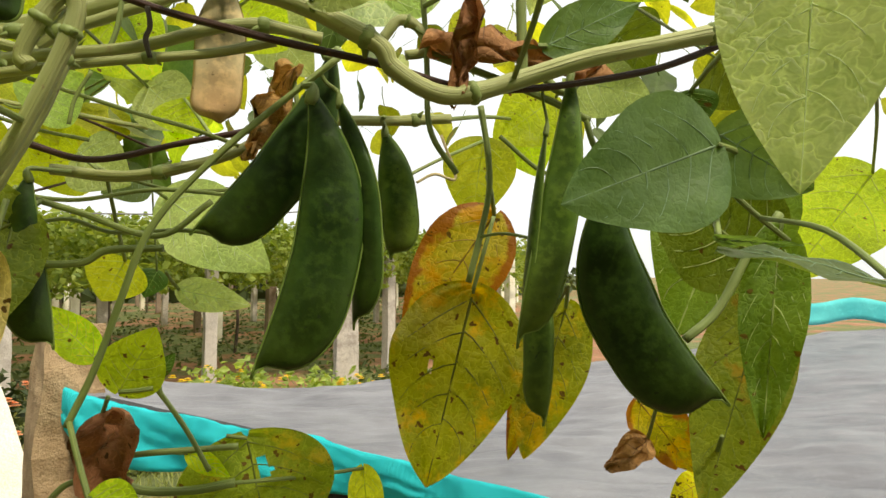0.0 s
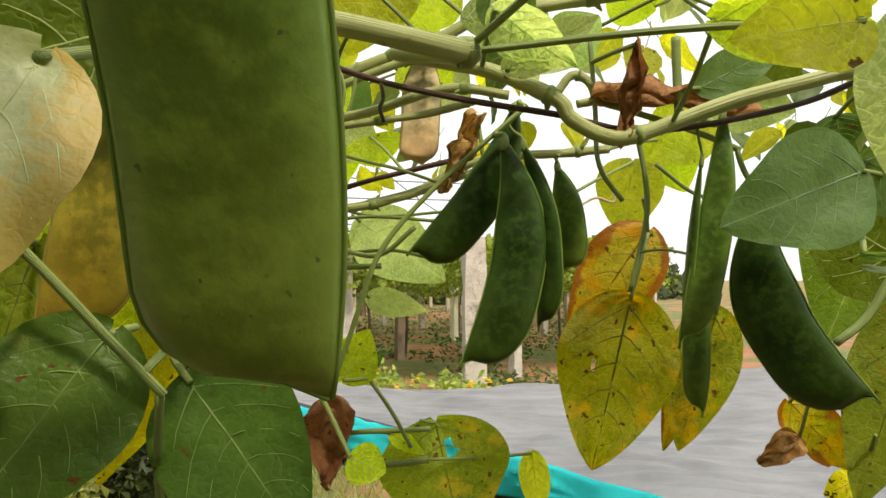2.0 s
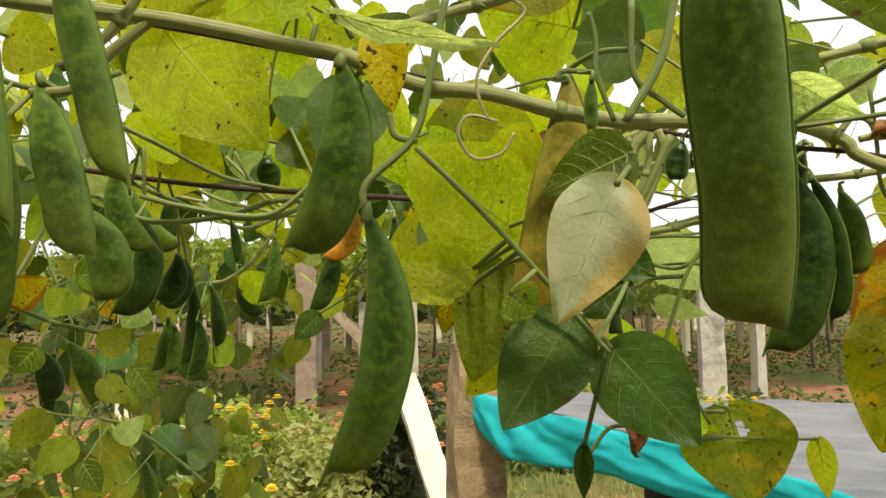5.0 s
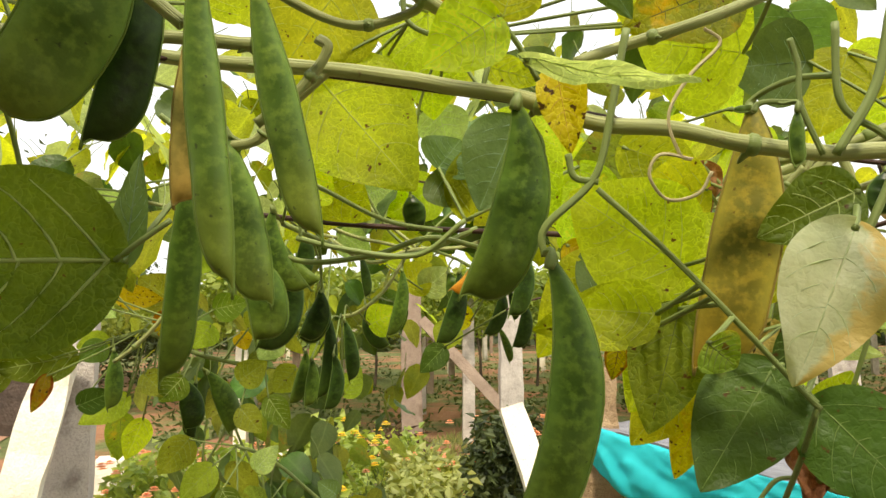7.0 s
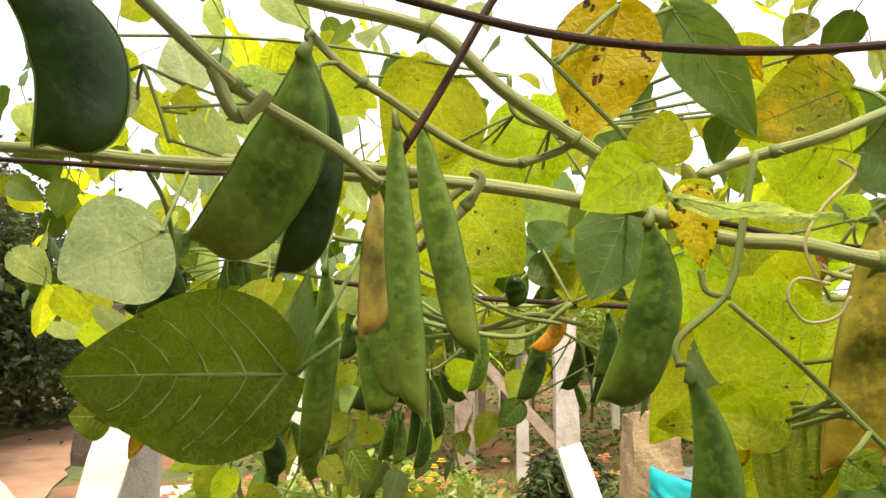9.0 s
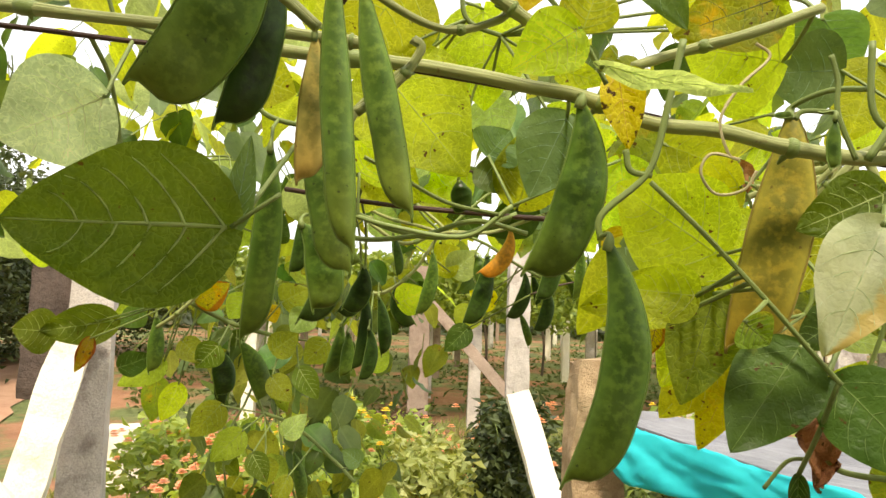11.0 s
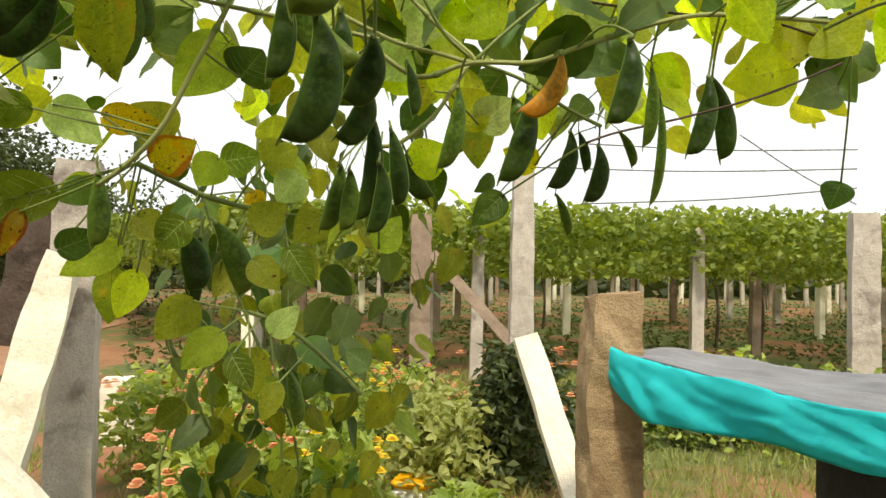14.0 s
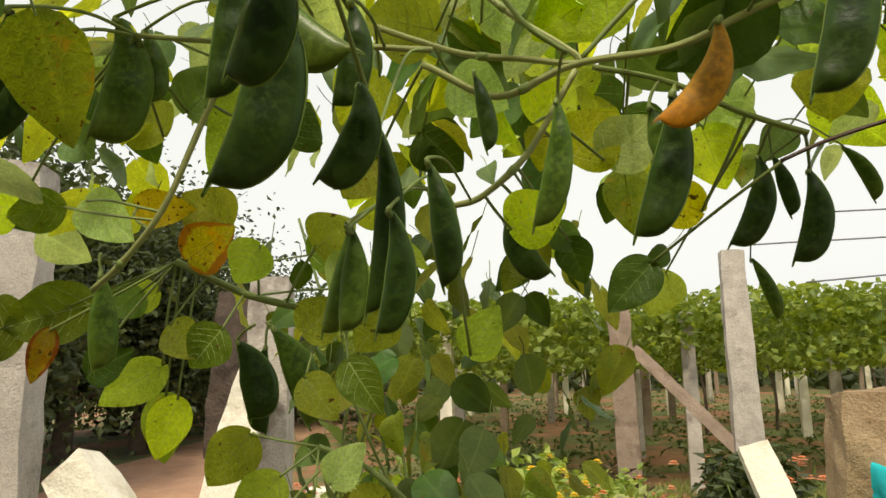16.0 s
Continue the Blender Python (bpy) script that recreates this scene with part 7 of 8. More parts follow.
leaf((-0.5045, -0.0950, 1.5463), (-0.5228, -0.1052, 1.5161), 0.0374, (0.90, -0.30, -0.32), "front_lit", 0.18, 0.10, stalk=(-0.4645, -0.0890, 1.5456))
leaf((-0.5108, -0.0352, 1.5592), (-0.5181, -0.0499, 1.5970), 0.0383, (0.83, -0.39, -0.39), "front_lit", 0.18, 0.10, stalk=(-0.4645, -0.0890, 1.5456))
leaf((-0.5748, -0.1013, 1.5970), (-0.5663, -0.0823, 1.5441), 0.0459, (0.89, -0.28, -0.35), "front_lit", 0.18, 0.10, stalk=(-0.3402, 0.0936, 1.5619))
leaf((-0.4561, 0.1153, 1.4900), (-0.4278, 0.1478, 1.4480), 0.0723, (0.69, -0.69, -0.21), "ygreen", 0.18, 0.10, stalk=(-0.3399, 0.0988, 1.5372))
leaf((-0.4403, 0.1296, 1.4858), (-0.4723, 0.1082, 1.4563), 0.0510, (0.72, -0.66, -0.21), "grey", 0.18, 0.10, stalk=(-0.3399, 0.0988, 1.5372))
# leaves of the far end and of the hanging bunch
leaf((-0.9602, 0.1541, 1.3976), (-1.0072, 0.1131, 1.3933), 0.0416, (0.94, -0.28, -0.18), "under", 0.18, 0.15, stalk=(-0.7950, 0.1957, 1.3579))
leaf((-0.9708, 0.1828, 1.3166), (-1.0476, 0.1165, 1.2977), 0.0587, (0.95, -0.30, -0.07), "under", 0.18, 0.15, stalk=(-0.9024, 0.2353, 1.3478))
leaf((-0.9427, 0.1692, 1.4009), (-0.9066, 0.2039, 1.3616), 0.0463, (0.91, -0.37, -0.17), "pale", 0.18, 0.15, stalk=(-0.7914, 0.1985, 1.3634))
leaf((-0.9060, 0.2023, 1.3904), (-0.8627, 0.2408, 1.3848), 0.0347, (0.89, -0.43, -0.19), "yellow", 0.18, 0.15, stalk=(-0.7986, 0.1929, 1.3525))
leaf((-0.8700, 0.2373, 1.3453), (-0.8370, 0.2646, 1.3693), 0.0463, (0.87, -0.48, -0.15), "orange", 0.18, 0.15, stalk=(-0.8877, 0.2489, 1.3383))
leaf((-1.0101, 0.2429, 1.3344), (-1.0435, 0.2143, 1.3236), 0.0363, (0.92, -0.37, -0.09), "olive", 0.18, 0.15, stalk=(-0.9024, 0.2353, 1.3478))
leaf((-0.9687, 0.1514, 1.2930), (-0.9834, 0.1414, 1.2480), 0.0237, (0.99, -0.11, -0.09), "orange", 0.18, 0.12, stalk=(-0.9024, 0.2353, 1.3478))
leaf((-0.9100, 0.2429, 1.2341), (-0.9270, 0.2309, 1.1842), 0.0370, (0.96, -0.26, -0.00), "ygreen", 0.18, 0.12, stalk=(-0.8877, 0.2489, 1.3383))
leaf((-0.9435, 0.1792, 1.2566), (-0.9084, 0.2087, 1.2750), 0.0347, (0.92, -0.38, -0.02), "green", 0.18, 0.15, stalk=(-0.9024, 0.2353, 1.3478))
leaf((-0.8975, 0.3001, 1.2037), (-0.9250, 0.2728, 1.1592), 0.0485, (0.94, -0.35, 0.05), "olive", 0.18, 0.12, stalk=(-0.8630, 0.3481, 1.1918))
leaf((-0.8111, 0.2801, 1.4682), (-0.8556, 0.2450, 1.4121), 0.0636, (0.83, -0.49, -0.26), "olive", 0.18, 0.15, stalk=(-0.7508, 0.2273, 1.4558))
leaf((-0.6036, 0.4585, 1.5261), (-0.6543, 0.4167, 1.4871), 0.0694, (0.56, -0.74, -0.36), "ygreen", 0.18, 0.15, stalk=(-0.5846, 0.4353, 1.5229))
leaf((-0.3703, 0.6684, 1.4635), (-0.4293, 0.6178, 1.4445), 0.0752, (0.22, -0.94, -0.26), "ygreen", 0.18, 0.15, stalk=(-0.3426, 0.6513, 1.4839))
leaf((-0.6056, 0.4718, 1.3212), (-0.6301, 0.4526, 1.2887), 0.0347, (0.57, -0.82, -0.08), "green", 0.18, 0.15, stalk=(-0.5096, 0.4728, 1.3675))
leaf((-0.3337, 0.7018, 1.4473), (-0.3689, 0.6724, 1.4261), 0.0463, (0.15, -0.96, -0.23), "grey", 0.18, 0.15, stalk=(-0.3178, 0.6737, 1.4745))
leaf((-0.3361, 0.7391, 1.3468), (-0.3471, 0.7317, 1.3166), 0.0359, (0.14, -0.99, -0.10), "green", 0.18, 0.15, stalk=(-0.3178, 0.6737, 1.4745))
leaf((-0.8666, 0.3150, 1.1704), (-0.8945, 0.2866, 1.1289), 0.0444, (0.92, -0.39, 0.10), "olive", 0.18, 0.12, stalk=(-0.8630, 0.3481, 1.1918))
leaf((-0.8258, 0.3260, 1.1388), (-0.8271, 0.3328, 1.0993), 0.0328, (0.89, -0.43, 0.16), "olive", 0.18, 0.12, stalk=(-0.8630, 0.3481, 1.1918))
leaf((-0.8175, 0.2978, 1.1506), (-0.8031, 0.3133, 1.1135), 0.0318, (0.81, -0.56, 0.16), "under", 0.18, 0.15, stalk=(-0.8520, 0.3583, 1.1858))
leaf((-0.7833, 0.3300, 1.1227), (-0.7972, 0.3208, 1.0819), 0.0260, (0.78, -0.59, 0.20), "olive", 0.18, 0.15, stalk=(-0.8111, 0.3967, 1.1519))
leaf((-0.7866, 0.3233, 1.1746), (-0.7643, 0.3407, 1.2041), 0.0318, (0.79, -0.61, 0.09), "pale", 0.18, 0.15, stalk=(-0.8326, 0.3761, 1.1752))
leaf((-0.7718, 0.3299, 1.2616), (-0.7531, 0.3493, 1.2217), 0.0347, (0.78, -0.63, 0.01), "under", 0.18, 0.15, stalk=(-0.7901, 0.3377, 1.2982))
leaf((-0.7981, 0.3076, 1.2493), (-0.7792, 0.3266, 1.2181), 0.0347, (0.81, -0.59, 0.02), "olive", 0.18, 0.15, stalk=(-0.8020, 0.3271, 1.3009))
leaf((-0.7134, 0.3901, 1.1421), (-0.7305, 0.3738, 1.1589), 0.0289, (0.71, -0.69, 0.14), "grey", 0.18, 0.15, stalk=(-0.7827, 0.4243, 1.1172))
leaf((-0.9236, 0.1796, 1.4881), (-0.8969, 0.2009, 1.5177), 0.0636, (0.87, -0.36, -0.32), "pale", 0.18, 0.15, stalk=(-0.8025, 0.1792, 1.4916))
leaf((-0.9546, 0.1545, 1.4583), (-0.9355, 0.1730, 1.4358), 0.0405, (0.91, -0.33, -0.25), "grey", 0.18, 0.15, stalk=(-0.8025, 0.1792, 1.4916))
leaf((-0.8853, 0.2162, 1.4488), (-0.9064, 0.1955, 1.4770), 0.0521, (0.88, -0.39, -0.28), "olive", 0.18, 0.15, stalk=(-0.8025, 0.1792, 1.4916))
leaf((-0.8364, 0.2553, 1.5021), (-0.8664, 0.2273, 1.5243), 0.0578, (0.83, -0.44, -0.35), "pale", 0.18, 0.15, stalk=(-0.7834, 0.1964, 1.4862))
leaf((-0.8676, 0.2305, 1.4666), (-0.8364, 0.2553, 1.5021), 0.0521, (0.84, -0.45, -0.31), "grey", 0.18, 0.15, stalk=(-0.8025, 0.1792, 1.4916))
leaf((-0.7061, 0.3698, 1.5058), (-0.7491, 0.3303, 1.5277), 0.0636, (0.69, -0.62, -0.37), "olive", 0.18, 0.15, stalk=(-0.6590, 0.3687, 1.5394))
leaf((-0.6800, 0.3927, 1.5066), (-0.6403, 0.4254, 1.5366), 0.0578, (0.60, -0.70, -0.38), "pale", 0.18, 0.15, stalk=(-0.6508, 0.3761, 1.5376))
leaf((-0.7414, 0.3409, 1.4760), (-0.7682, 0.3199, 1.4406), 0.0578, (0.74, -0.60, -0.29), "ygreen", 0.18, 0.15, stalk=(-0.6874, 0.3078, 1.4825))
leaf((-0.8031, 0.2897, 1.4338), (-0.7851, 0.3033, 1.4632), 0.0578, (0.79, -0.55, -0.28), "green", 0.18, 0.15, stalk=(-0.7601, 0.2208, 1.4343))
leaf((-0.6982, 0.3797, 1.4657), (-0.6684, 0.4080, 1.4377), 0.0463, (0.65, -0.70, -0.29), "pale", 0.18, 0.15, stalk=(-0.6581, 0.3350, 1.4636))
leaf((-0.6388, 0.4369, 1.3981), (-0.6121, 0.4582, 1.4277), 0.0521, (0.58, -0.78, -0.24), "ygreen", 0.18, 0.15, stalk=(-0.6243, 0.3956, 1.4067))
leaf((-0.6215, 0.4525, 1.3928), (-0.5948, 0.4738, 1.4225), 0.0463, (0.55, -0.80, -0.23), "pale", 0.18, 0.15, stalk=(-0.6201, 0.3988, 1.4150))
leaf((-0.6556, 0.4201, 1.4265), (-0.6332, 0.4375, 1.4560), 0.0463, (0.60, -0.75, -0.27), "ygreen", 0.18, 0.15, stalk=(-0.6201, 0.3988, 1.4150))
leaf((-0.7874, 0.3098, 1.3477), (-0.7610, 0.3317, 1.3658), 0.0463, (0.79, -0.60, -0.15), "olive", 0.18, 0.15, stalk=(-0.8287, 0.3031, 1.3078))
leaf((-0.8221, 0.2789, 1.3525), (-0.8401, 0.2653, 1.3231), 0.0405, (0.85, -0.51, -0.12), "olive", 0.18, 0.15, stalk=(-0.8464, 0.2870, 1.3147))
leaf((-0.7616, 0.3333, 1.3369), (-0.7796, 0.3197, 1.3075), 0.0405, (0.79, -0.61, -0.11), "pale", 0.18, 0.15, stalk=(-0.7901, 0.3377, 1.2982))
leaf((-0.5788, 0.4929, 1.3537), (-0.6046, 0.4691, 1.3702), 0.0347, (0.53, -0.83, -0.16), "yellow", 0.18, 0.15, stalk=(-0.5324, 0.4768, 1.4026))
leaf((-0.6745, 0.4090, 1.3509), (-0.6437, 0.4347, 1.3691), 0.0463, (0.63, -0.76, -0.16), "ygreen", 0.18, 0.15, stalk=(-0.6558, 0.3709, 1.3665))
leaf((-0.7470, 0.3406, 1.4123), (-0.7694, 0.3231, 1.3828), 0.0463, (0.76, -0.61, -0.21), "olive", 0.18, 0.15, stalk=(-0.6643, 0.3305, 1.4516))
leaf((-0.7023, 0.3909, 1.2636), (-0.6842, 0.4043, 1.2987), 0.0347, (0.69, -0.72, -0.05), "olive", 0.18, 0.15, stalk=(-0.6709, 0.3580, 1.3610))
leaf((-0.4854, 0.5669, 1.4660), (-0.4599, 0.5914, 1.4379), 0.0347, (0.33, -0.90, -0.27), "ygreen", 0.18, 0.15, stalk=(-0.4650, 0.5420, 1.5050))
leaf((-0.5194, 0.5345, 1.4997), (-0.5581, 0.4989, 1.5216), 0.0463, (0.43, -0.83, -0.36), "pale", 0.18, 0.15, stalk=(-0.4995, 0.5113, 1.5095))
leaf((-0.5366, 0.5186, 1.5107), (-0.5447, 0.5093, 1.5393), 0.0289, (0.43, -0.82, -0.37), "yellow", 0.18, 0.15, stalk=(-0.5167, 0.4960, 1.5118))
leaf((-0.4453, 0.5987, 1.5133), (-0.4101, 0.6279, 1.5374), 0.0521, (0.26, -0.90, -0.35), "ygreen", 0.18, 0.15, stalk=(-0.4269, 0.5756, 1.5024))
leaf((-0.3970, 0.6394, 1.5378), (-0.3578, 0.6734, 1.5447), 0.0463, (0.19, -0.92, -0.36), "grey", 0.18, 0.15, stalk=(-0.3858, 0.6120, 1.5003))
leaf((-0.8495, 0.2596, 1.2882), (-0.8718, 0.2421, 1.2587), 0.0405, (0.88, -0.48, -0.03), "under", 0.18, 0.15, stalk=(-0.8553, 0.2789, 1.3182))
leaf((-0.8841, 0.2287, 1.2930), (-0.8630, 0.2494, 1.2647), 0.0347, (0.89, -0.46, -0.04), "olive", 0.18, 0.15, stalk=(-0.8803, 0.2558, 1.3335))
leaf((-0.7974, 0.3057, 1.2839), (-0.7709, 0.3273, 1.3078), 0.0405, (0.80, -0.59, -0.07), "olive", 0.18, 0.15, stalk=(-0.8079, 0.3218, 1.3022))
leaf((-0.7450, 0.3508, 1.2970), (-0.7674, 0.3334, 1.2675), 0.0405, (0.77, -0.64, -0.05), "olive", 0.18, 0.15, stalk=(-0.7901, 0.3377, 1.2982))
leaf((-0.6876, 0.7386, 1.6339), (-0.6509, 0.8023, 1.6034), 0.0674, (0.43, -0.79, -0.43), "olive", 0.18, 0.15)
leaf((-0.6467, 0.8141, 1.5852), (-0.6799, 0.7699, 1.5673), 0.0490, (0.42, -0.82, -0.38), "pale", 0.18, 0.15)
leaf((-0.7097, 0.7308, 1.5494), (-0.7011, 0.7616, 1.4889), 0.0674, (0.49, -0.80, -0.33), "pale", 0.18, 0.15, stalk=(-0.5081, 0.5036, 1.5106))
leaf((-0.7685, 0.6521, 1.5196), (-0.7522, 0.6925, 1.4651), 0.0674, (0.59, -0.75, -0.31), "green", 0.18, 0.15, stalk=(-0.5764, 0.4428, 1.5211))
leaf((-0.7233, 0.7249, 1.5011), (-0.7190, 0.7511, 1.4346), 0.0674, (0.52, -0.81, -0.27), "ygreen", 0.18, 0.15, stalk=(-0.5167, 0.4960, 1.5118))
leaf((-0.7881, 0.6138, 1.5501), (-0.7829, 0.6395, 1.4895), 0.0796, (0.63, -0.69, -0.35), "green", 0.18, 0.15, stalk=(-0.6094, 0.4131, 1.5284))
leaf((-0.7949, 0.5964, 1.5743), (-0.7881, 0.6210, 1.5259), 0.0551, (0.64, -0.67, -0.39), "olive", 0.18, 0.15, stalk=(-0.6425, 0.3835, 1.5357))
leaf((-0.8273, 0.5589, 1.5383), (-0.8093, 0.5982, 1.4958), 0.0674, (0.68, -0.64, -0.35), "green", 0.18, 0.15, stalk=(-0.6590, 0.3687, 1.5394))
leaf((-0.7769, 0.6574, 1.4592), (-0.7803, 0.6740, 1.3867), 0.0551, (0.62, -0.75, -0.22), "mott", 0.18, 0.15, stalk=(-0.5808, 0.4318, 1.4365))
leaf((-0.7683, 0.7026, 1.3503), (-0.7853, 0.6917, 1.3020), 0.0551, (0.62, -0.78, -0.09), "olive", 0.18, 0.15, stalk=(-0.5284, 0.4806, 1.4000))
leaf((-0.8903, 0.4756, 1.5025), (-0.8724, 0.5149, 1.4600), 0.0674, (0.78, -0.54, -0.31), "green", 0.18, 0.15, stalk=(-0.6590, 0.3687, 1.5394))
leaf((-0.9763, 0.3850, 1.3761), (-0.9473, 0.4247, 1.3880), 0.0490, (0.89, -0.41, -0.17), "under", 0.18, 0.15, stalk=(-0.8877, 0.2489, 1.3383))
leaf((-0.9609, 0.4188, 1.3397), (-0.9579, 0.4313, 1.3125), 0.0306, (0.89, -0.44, -0.09), "yellow", 0.18, 0.15, stalk=(-0.8494, 0.2843, 1.3159))
leaf((-0.8212, 0.6129, 1.3870), (-0.8177, 0.6325, 1.3386), 0.0429, (0.69, -0.71, -0.14), "green", 0.18, 0.15, stalk=(-0.6391, 0.3843, 1.3850))
leaf((-0.8297, 0.5966, 1.3992), (-0.8126, 0.6293, 1.3748), 0.0367, (0.70, -0.70, -0.18), "grey", 0.18, 0.15, stalk=(-0.6411, 0.3826, 1.3827))
leaf((-0.6952, 0.7579, 1.5312), (-0.7207, 0.7305, 1.4951), 0.0551, (0.50, -0.80, -0.32), "pale", 0.18, 0.15, stalk=(-0.4908, 0.5190, 1.5084))
leaf((-0.6722, 0.8012, 1.5007), (-0.6943, 0.7790, 1.4646), 0.0429, (0.46, -0.84, -0.28), "grey", 0.18, 0.15, stalk=(-0.4505, 0.5549, 1.5035))
leaf((-0.6646, 0.7892, 1.5793), (-0.6356, 0.8288, 1.5912), 0.0490, (0.40, -0.83, -0.39), "olive", 0.18, 0.15)
leaf((-0.6237, 0.8430, 1.6032), (-0.5971, 0.8755, 1.6271), 0.0490, (0.34, -0.85, -0.40), "olive", 0.18, 0.15)
leaf((-0.9365, 0.2351, 1.2620), (-0.9741, 0.1917, 1.2292), 0.0408, (0.97, -0.24, -0.05), "olive", 0.18, 0.12, stalk=(-0.9024, 0.2353, 1.3478))
leaf((-0.9746, 0.2474, 1.2354), (-0.9848, 0.2507, 1.1729), 0.0422, (0.97, -0.21, 0.08), "mott", 0.18, 0.12, stalk=(-0.8987, 0.2387, 1.3454))
leaf((-1.0363, 0.1367, 1.2984), (-1.0653, 0.0927, 1.3012), 0.0633, (1.00, -0.02, -0.06), "under", 0.18, 0.12, stalk=(-0.9024, 0.2353, 1.3478))
leaf((-1.0239, 0.1227, 1.4077), (-1.0474, 0.0876, 1.4078), 0.0527, (0.98, -0.00, -0.20), "ygreen", 0.18, 0.12, stalk=(-0.8025, 0.1792, 1.4916))
leaf((-0.9668, 0.1739, 1.5218), (-0.9455, 0.2166, 1.4852), 0.0738, (0.93, -0.13, -0.35), "green", 0.18, 0.12, stalk=(-0.8025, 0.1792, 1.4916))
leaf((-0.9212, 0.2823, 1.3860), (-0.9403, 0.2444, 1.4174), 0.0580, (0.94, -0.24, -0.22), "olive", 0.18, 0.12, stalk=(-0.9024, 0.2353, 1.3478))
leaf((-0.9732, 0.2216, 1.3291), (-0.9938, 0.1971, 1.3084), 0.0369, (0.98, -0.15, -0.09), "grey", 0.18, 0.12, stalk=(-0.9024, 0.2353, 1.3478))
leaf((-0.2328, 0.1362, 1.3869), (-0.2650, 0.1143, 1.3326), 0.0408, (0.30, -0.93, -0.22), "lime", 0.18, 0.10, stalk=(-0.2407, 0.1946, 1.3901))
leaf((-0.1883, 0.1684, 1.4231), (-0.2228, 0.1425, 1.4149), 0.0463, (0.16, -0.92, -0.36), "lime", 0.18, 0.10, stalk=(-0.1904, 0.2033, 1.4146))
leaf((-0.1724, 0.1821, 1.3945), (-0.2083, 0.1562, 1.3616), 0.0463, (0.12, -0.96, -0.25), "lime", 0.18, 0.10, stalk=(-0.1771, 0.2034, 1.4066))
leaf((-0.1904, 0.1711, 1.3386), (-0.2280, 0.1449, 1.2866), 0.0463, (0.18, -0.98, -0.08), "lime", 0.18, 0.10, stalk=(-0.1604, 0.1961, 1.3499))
leaf((-0.1920, 0.1707, 1.3194), (-0.2102, 0.1594, 1.2690), 0.0272, (0.15, -0.99, -0.03), "yellow", 0.18, 0.10, stalk=(-0.1604, 0.1961, 1.3499))
leaf((0.1963, 0.4506, 1.4293), (0.1463, 0.4541, 1.2999), 0.0978, (-0.37, -0.93, -0.04), "under", 0.18, 0.10, stalk=(0.1512, 0.2544, 1.4515))
leaf((0.2993, 0.4722, 1.4213), (0.2345, 0.4740, 1.3393), 0.0776, (-0.50, -0.87, -0.06), "ygreen", 0.18, 0.10, stalk=(0.1512, 0.2544, 1.4515))
leaf((0.1761, 0.4906, 1.4235), (0.1979, 0.4933, 1.3471), 0.0638, (-0.37, -0.93, -0.07), "ygreen", 0.18, 0.10, stalk=(0.0589, 0.2873, 1.3838))

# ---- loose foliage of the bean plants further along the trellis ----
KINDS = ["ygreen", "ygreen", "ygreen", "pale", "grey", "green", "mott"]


def foliage(name, label, n, place, seed, droop=0.5, kinds=KINDS, size=(0.045, 0.085), face_to=None):
    """Many real leaf blades with their stalks, joined, for plants whose leaves nobody could count."""
    rng = random.Random(seed)
    slots = list(dict.fromkeys(kinds)) + ["_stalk"]
    me = bpy.data.meshes.new(name)
    for k in slots:
        me.materials.append(STEM["stalk"] if k == "_stalk" else LEAF[k])
    verts, faces, uvs, idx = [], [], [], []
    nu, nv = 4, 7
    for i in range(n):
        p = place(rng)
        if p is None:
            continue
        look_ = rng.choice(kinds)
        length = rng.uniform(*size)
        a = rng.uniform(0, 6.283)
        along = Vector((math.cos(a), math.sin(a), -droop - rng.random() * 0.9)).normalized()
        face = Vector((rng.gauss(0.15, 0.5), rng.gauss(-0.35, 0.5), rng.uniform(-0.1, 1.0))).normalized()
        m = Matrix(frame_of(along, face)).transposed()
        at = leaf_surface(length, length * rng.uniform(0.68, 0.85), rng.uniform(0.05, 0.35), rng.uniform(0.05, 0.3), rng.uniform(0, 90), 1.2)
        b0 = len(verts)
        for j in range(nv + 1):
            v = 0.001 + 0.998 * (0.5 - 0.5 * math.cos(math.pi * j / nv))
            for k in range(nu + 1):
                u = -1 + 2 * k / nu
                verts.append(p + m @ at(u, v))
                uvs.append(((u + 1) / 2, v))
        for j in range(nv):
            for k in range(nu):
                q = b0 + j * (nu + 1) + k
                faces.append((q, q + 1, q + nu + 2, q + nu + 1))
                idx.append(slots.index(look_))
        st = [p, p + m @ Vector((0, -0.02, 0.006)), p + m @ Vector((0.004, -0.036, 0.010))]
        b0 = len(verts)
        for q in st:
            for k in range(3):
                w = 2.094 * k
                verts.append(q + Vector((math.cos(w), math.sin(w), 0)) * 0.0009)
                uvs.append((0, 0))
        for j in range(2):
            for k in range(3):
                q, q2 = b0 + j * 3 + k, b0 + j * 3 + (k + 1) % 3
                faces.append((q, q2, q2 + 3, q + 3))
                idx.append(len(slots) - 1)
    me.from_pydata([tuple(v) for v in verts], [], faces)
    lay = me.uv_layers.new(name="UVMap")
    flat = np.empty(len(me.loops), dtype=np.int32)
    me.loops.foreach_get("vertex_index", flat)
    lay.data.foreach_set("uv", np.array(uvs, dtype=np.float32)[flat].ravel())
    me.polygons.foreach_set("use_smooth", [True] * len(faces))
    me.polygons.foreach_set("material_index", idx)
    me.update()
    return tagged(new(name, me), label, "foliage" if label else "", kind="stuff")


def in_box(lo, hi, keep=None):
    def place(rng):
        p = Vector([rng.uniform(a, b) for a, b in zip(lo, hi)])
        return p if keep is None or keep(p) else None
    return place


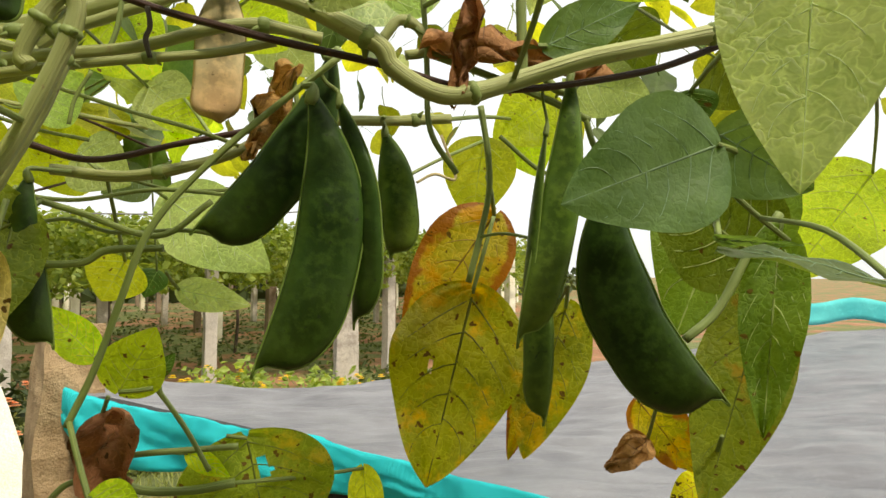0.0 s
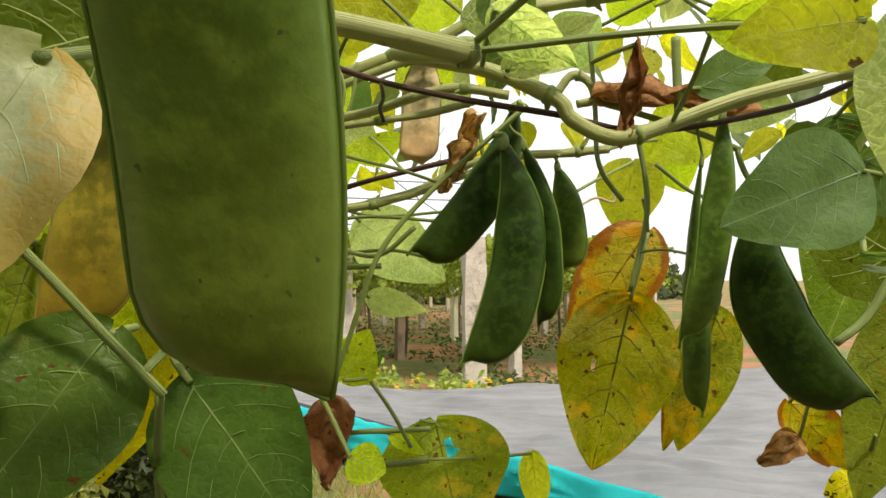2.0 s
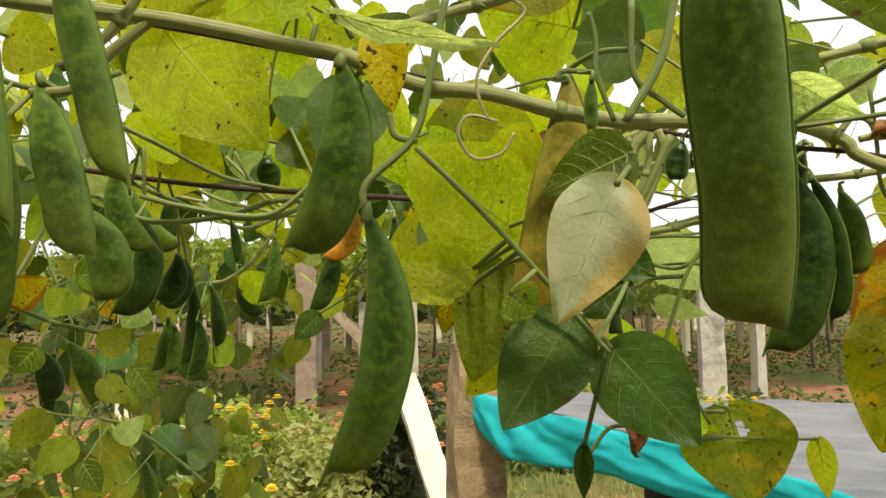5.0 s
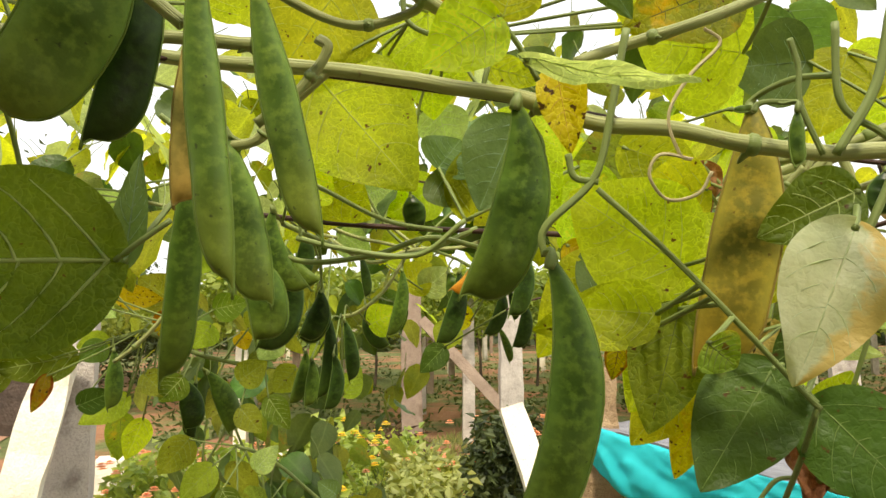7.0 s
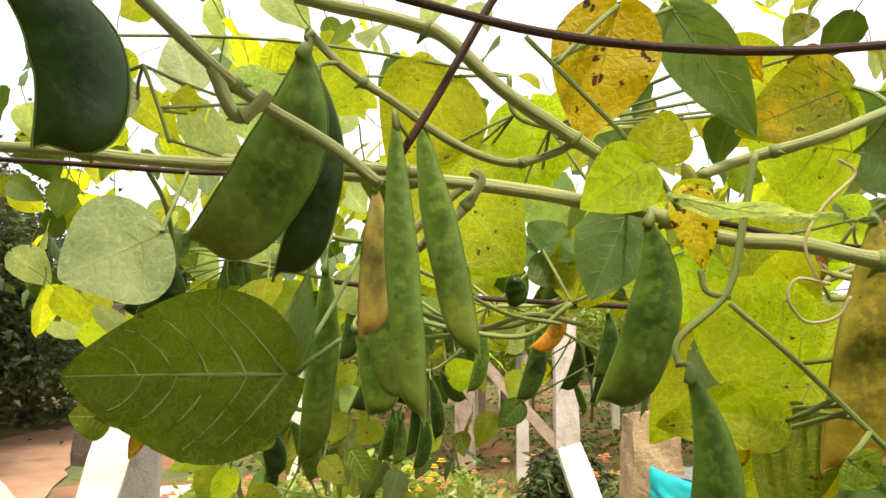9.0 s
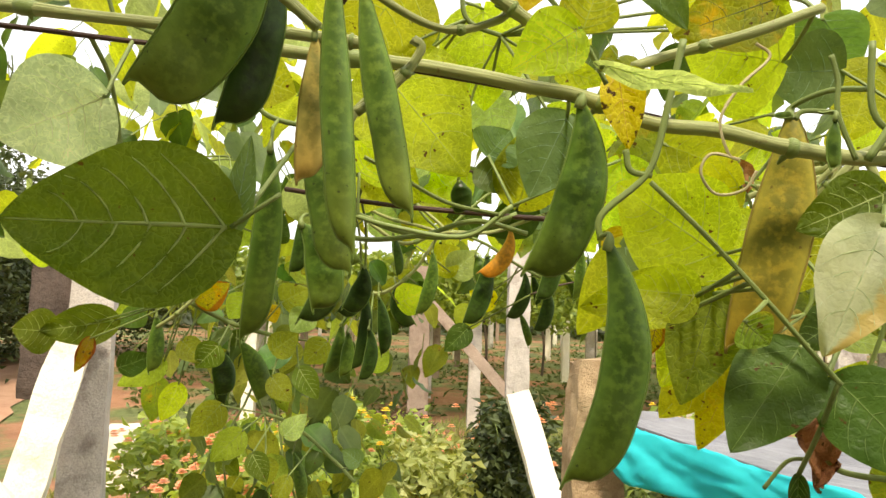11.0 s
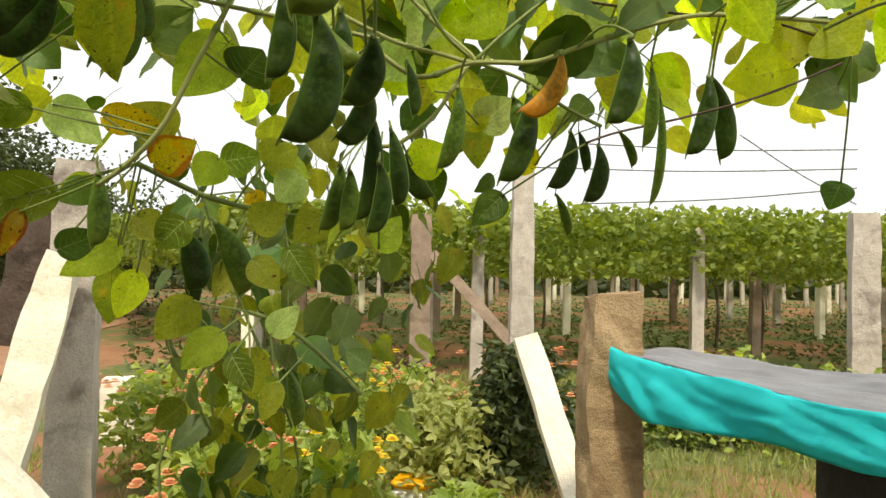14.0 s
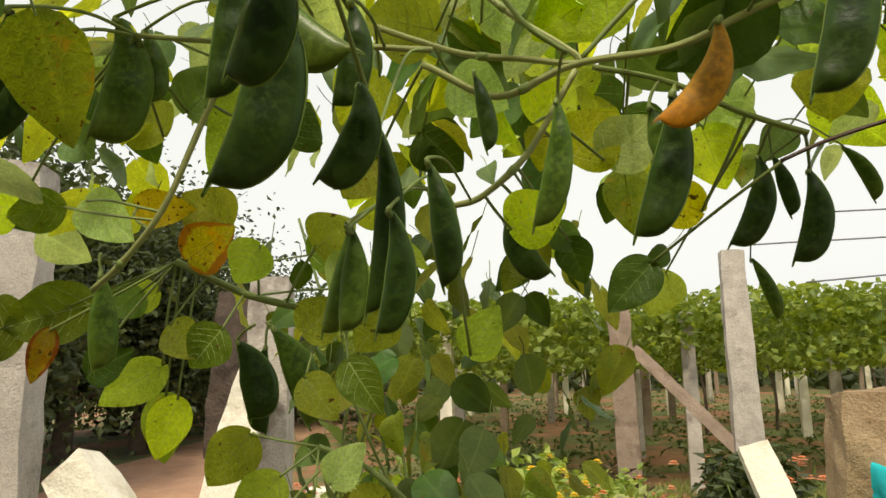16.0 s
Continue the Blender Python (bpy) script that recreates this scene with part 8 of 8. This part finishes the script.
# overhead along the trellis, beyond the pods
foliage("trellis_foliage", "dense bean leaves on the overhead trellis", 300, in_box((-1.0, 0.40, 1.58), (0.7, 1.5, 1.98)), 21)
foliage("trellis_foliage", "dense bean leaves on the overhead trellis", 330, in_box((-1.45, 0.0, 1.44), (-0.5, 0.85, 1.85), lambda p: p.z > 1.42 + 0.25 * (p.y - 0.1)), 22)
# leaves added out of view over and behind the walker to block sky light
foliage("roof_foliage", "unseen bean leaves added overhead to block sky light", 1500, in_box((-1.6, -1.7, 1.75), (1.6, -0.35, 2.1)), 24, 0.2, ["green", "green", "under"], size=(0.09, 0.15))


# the bunch that climbs at the end of the trellis
def bunch(rng):
    h = rng.random()
    z = 0.3 + 1.17 * h
    wide = 0.15 + 0.33 * h ** 1.8
    a, f = rng.uniform(0, 6.283), rng.random() ** 0.6
    return Vector((-1.22 + math.cos(a) * f * wide * 0.8 + 0.10 * h, 0.60 + math.sin(a) * f * wide * 0.65 + 0.05 * h, z))


# single leaves of one shape each, shared between alike ones
SHAPES = {}


def leaf_shape(look_, k):
    if (look_, k) not in SHAPES:
        at = leaf_surface(0.05, 0.04, 0.1 + 0.12 * k, 0.08 + 0.09 * k, 3.7 * k + len(look_), 1.2)
        me = leaf_blade_mesh(at, "leaf", 6, 9)
        me.materials.append(LEAF[look_])
        SHAPES[look_, k] = me
    return SHAPES[look_, k]


def loose_leaf(p, rng, kinds, size, parent=None):
    look_ = rng.choice(kinds)
    a = rng.uniform(0, 6.283)
    along = Vector((math.cos(a), math.sin(a), -0.5 - rng.random() * 0.9)).normalized()
    face = Vector((rng.gauss(0.15, 0.5), rng.gauss(-0.35, 0.5), rng.uniform(-0.1, 1.0))).normalized()
    f = rng.uniform(*size) / 0.05
    ob = new("leaf" if parent else "bean_leaf", leaf_shape(look_, rng.randrange(3)))
    ob.parent = parent
    ob.matrix_local = Matrix.Translation(p) @ Matrix(frame_of(along, face)).transposed().to_4x4() @ Matrix.Diagonal((f, f, f, 1))
    if not parent:
        tagged(ob, LEAF_WORDS[look_], "leaf", "leaves on the bean vine")


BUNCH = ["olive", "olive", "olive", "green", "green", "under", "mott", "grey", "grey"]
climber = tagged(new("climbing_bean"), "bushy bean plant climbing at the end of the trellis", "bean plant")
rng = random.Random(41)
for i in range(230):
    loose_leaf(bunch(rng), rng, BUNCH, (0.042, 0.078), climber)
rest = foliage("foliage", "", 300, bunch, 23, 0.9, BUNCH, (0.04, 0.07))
rest.parent = climber
for i in range(4):
    x, y = -1.2 + rng.uniform(-0.12, 0.12), 0.6 + rng.uniform(-0.1, 0.1)
    pts = smooth_points([Vector((x * 0.98 + rng.uniform(-0.11, 0.11), y + rng.uniform(-0.11, 0.11), z)) for z in (0.0, 0.3, 0.6, 0.9, 1.2, 1.5)], 5)
    part("stem", tube(pts, [0.0024] * len(pts), 6, "stem"), STEM["stalk"], climber)

# leaf wall added behind the walker, never in view, to cut front light
foliage("hedge_foliage", "unseen wall of leaves added behind the walker to cut light", 1800, in_box((-2.0, -1.75, 0.1), (2.0, -1.4, 1.9)), 25, 0.8, ["green", "green", "green", "under"], size=(0.1, 0.17))

rng = random.Random(26)
for i in range(115):
    loose_leaf(Vector((rng.uniform(-1.05, -0.22), rng.uniform(0.40, 0.80), rng.uniform(1.47, 1.62))), rng, KINDS, (0.045, 0.08))
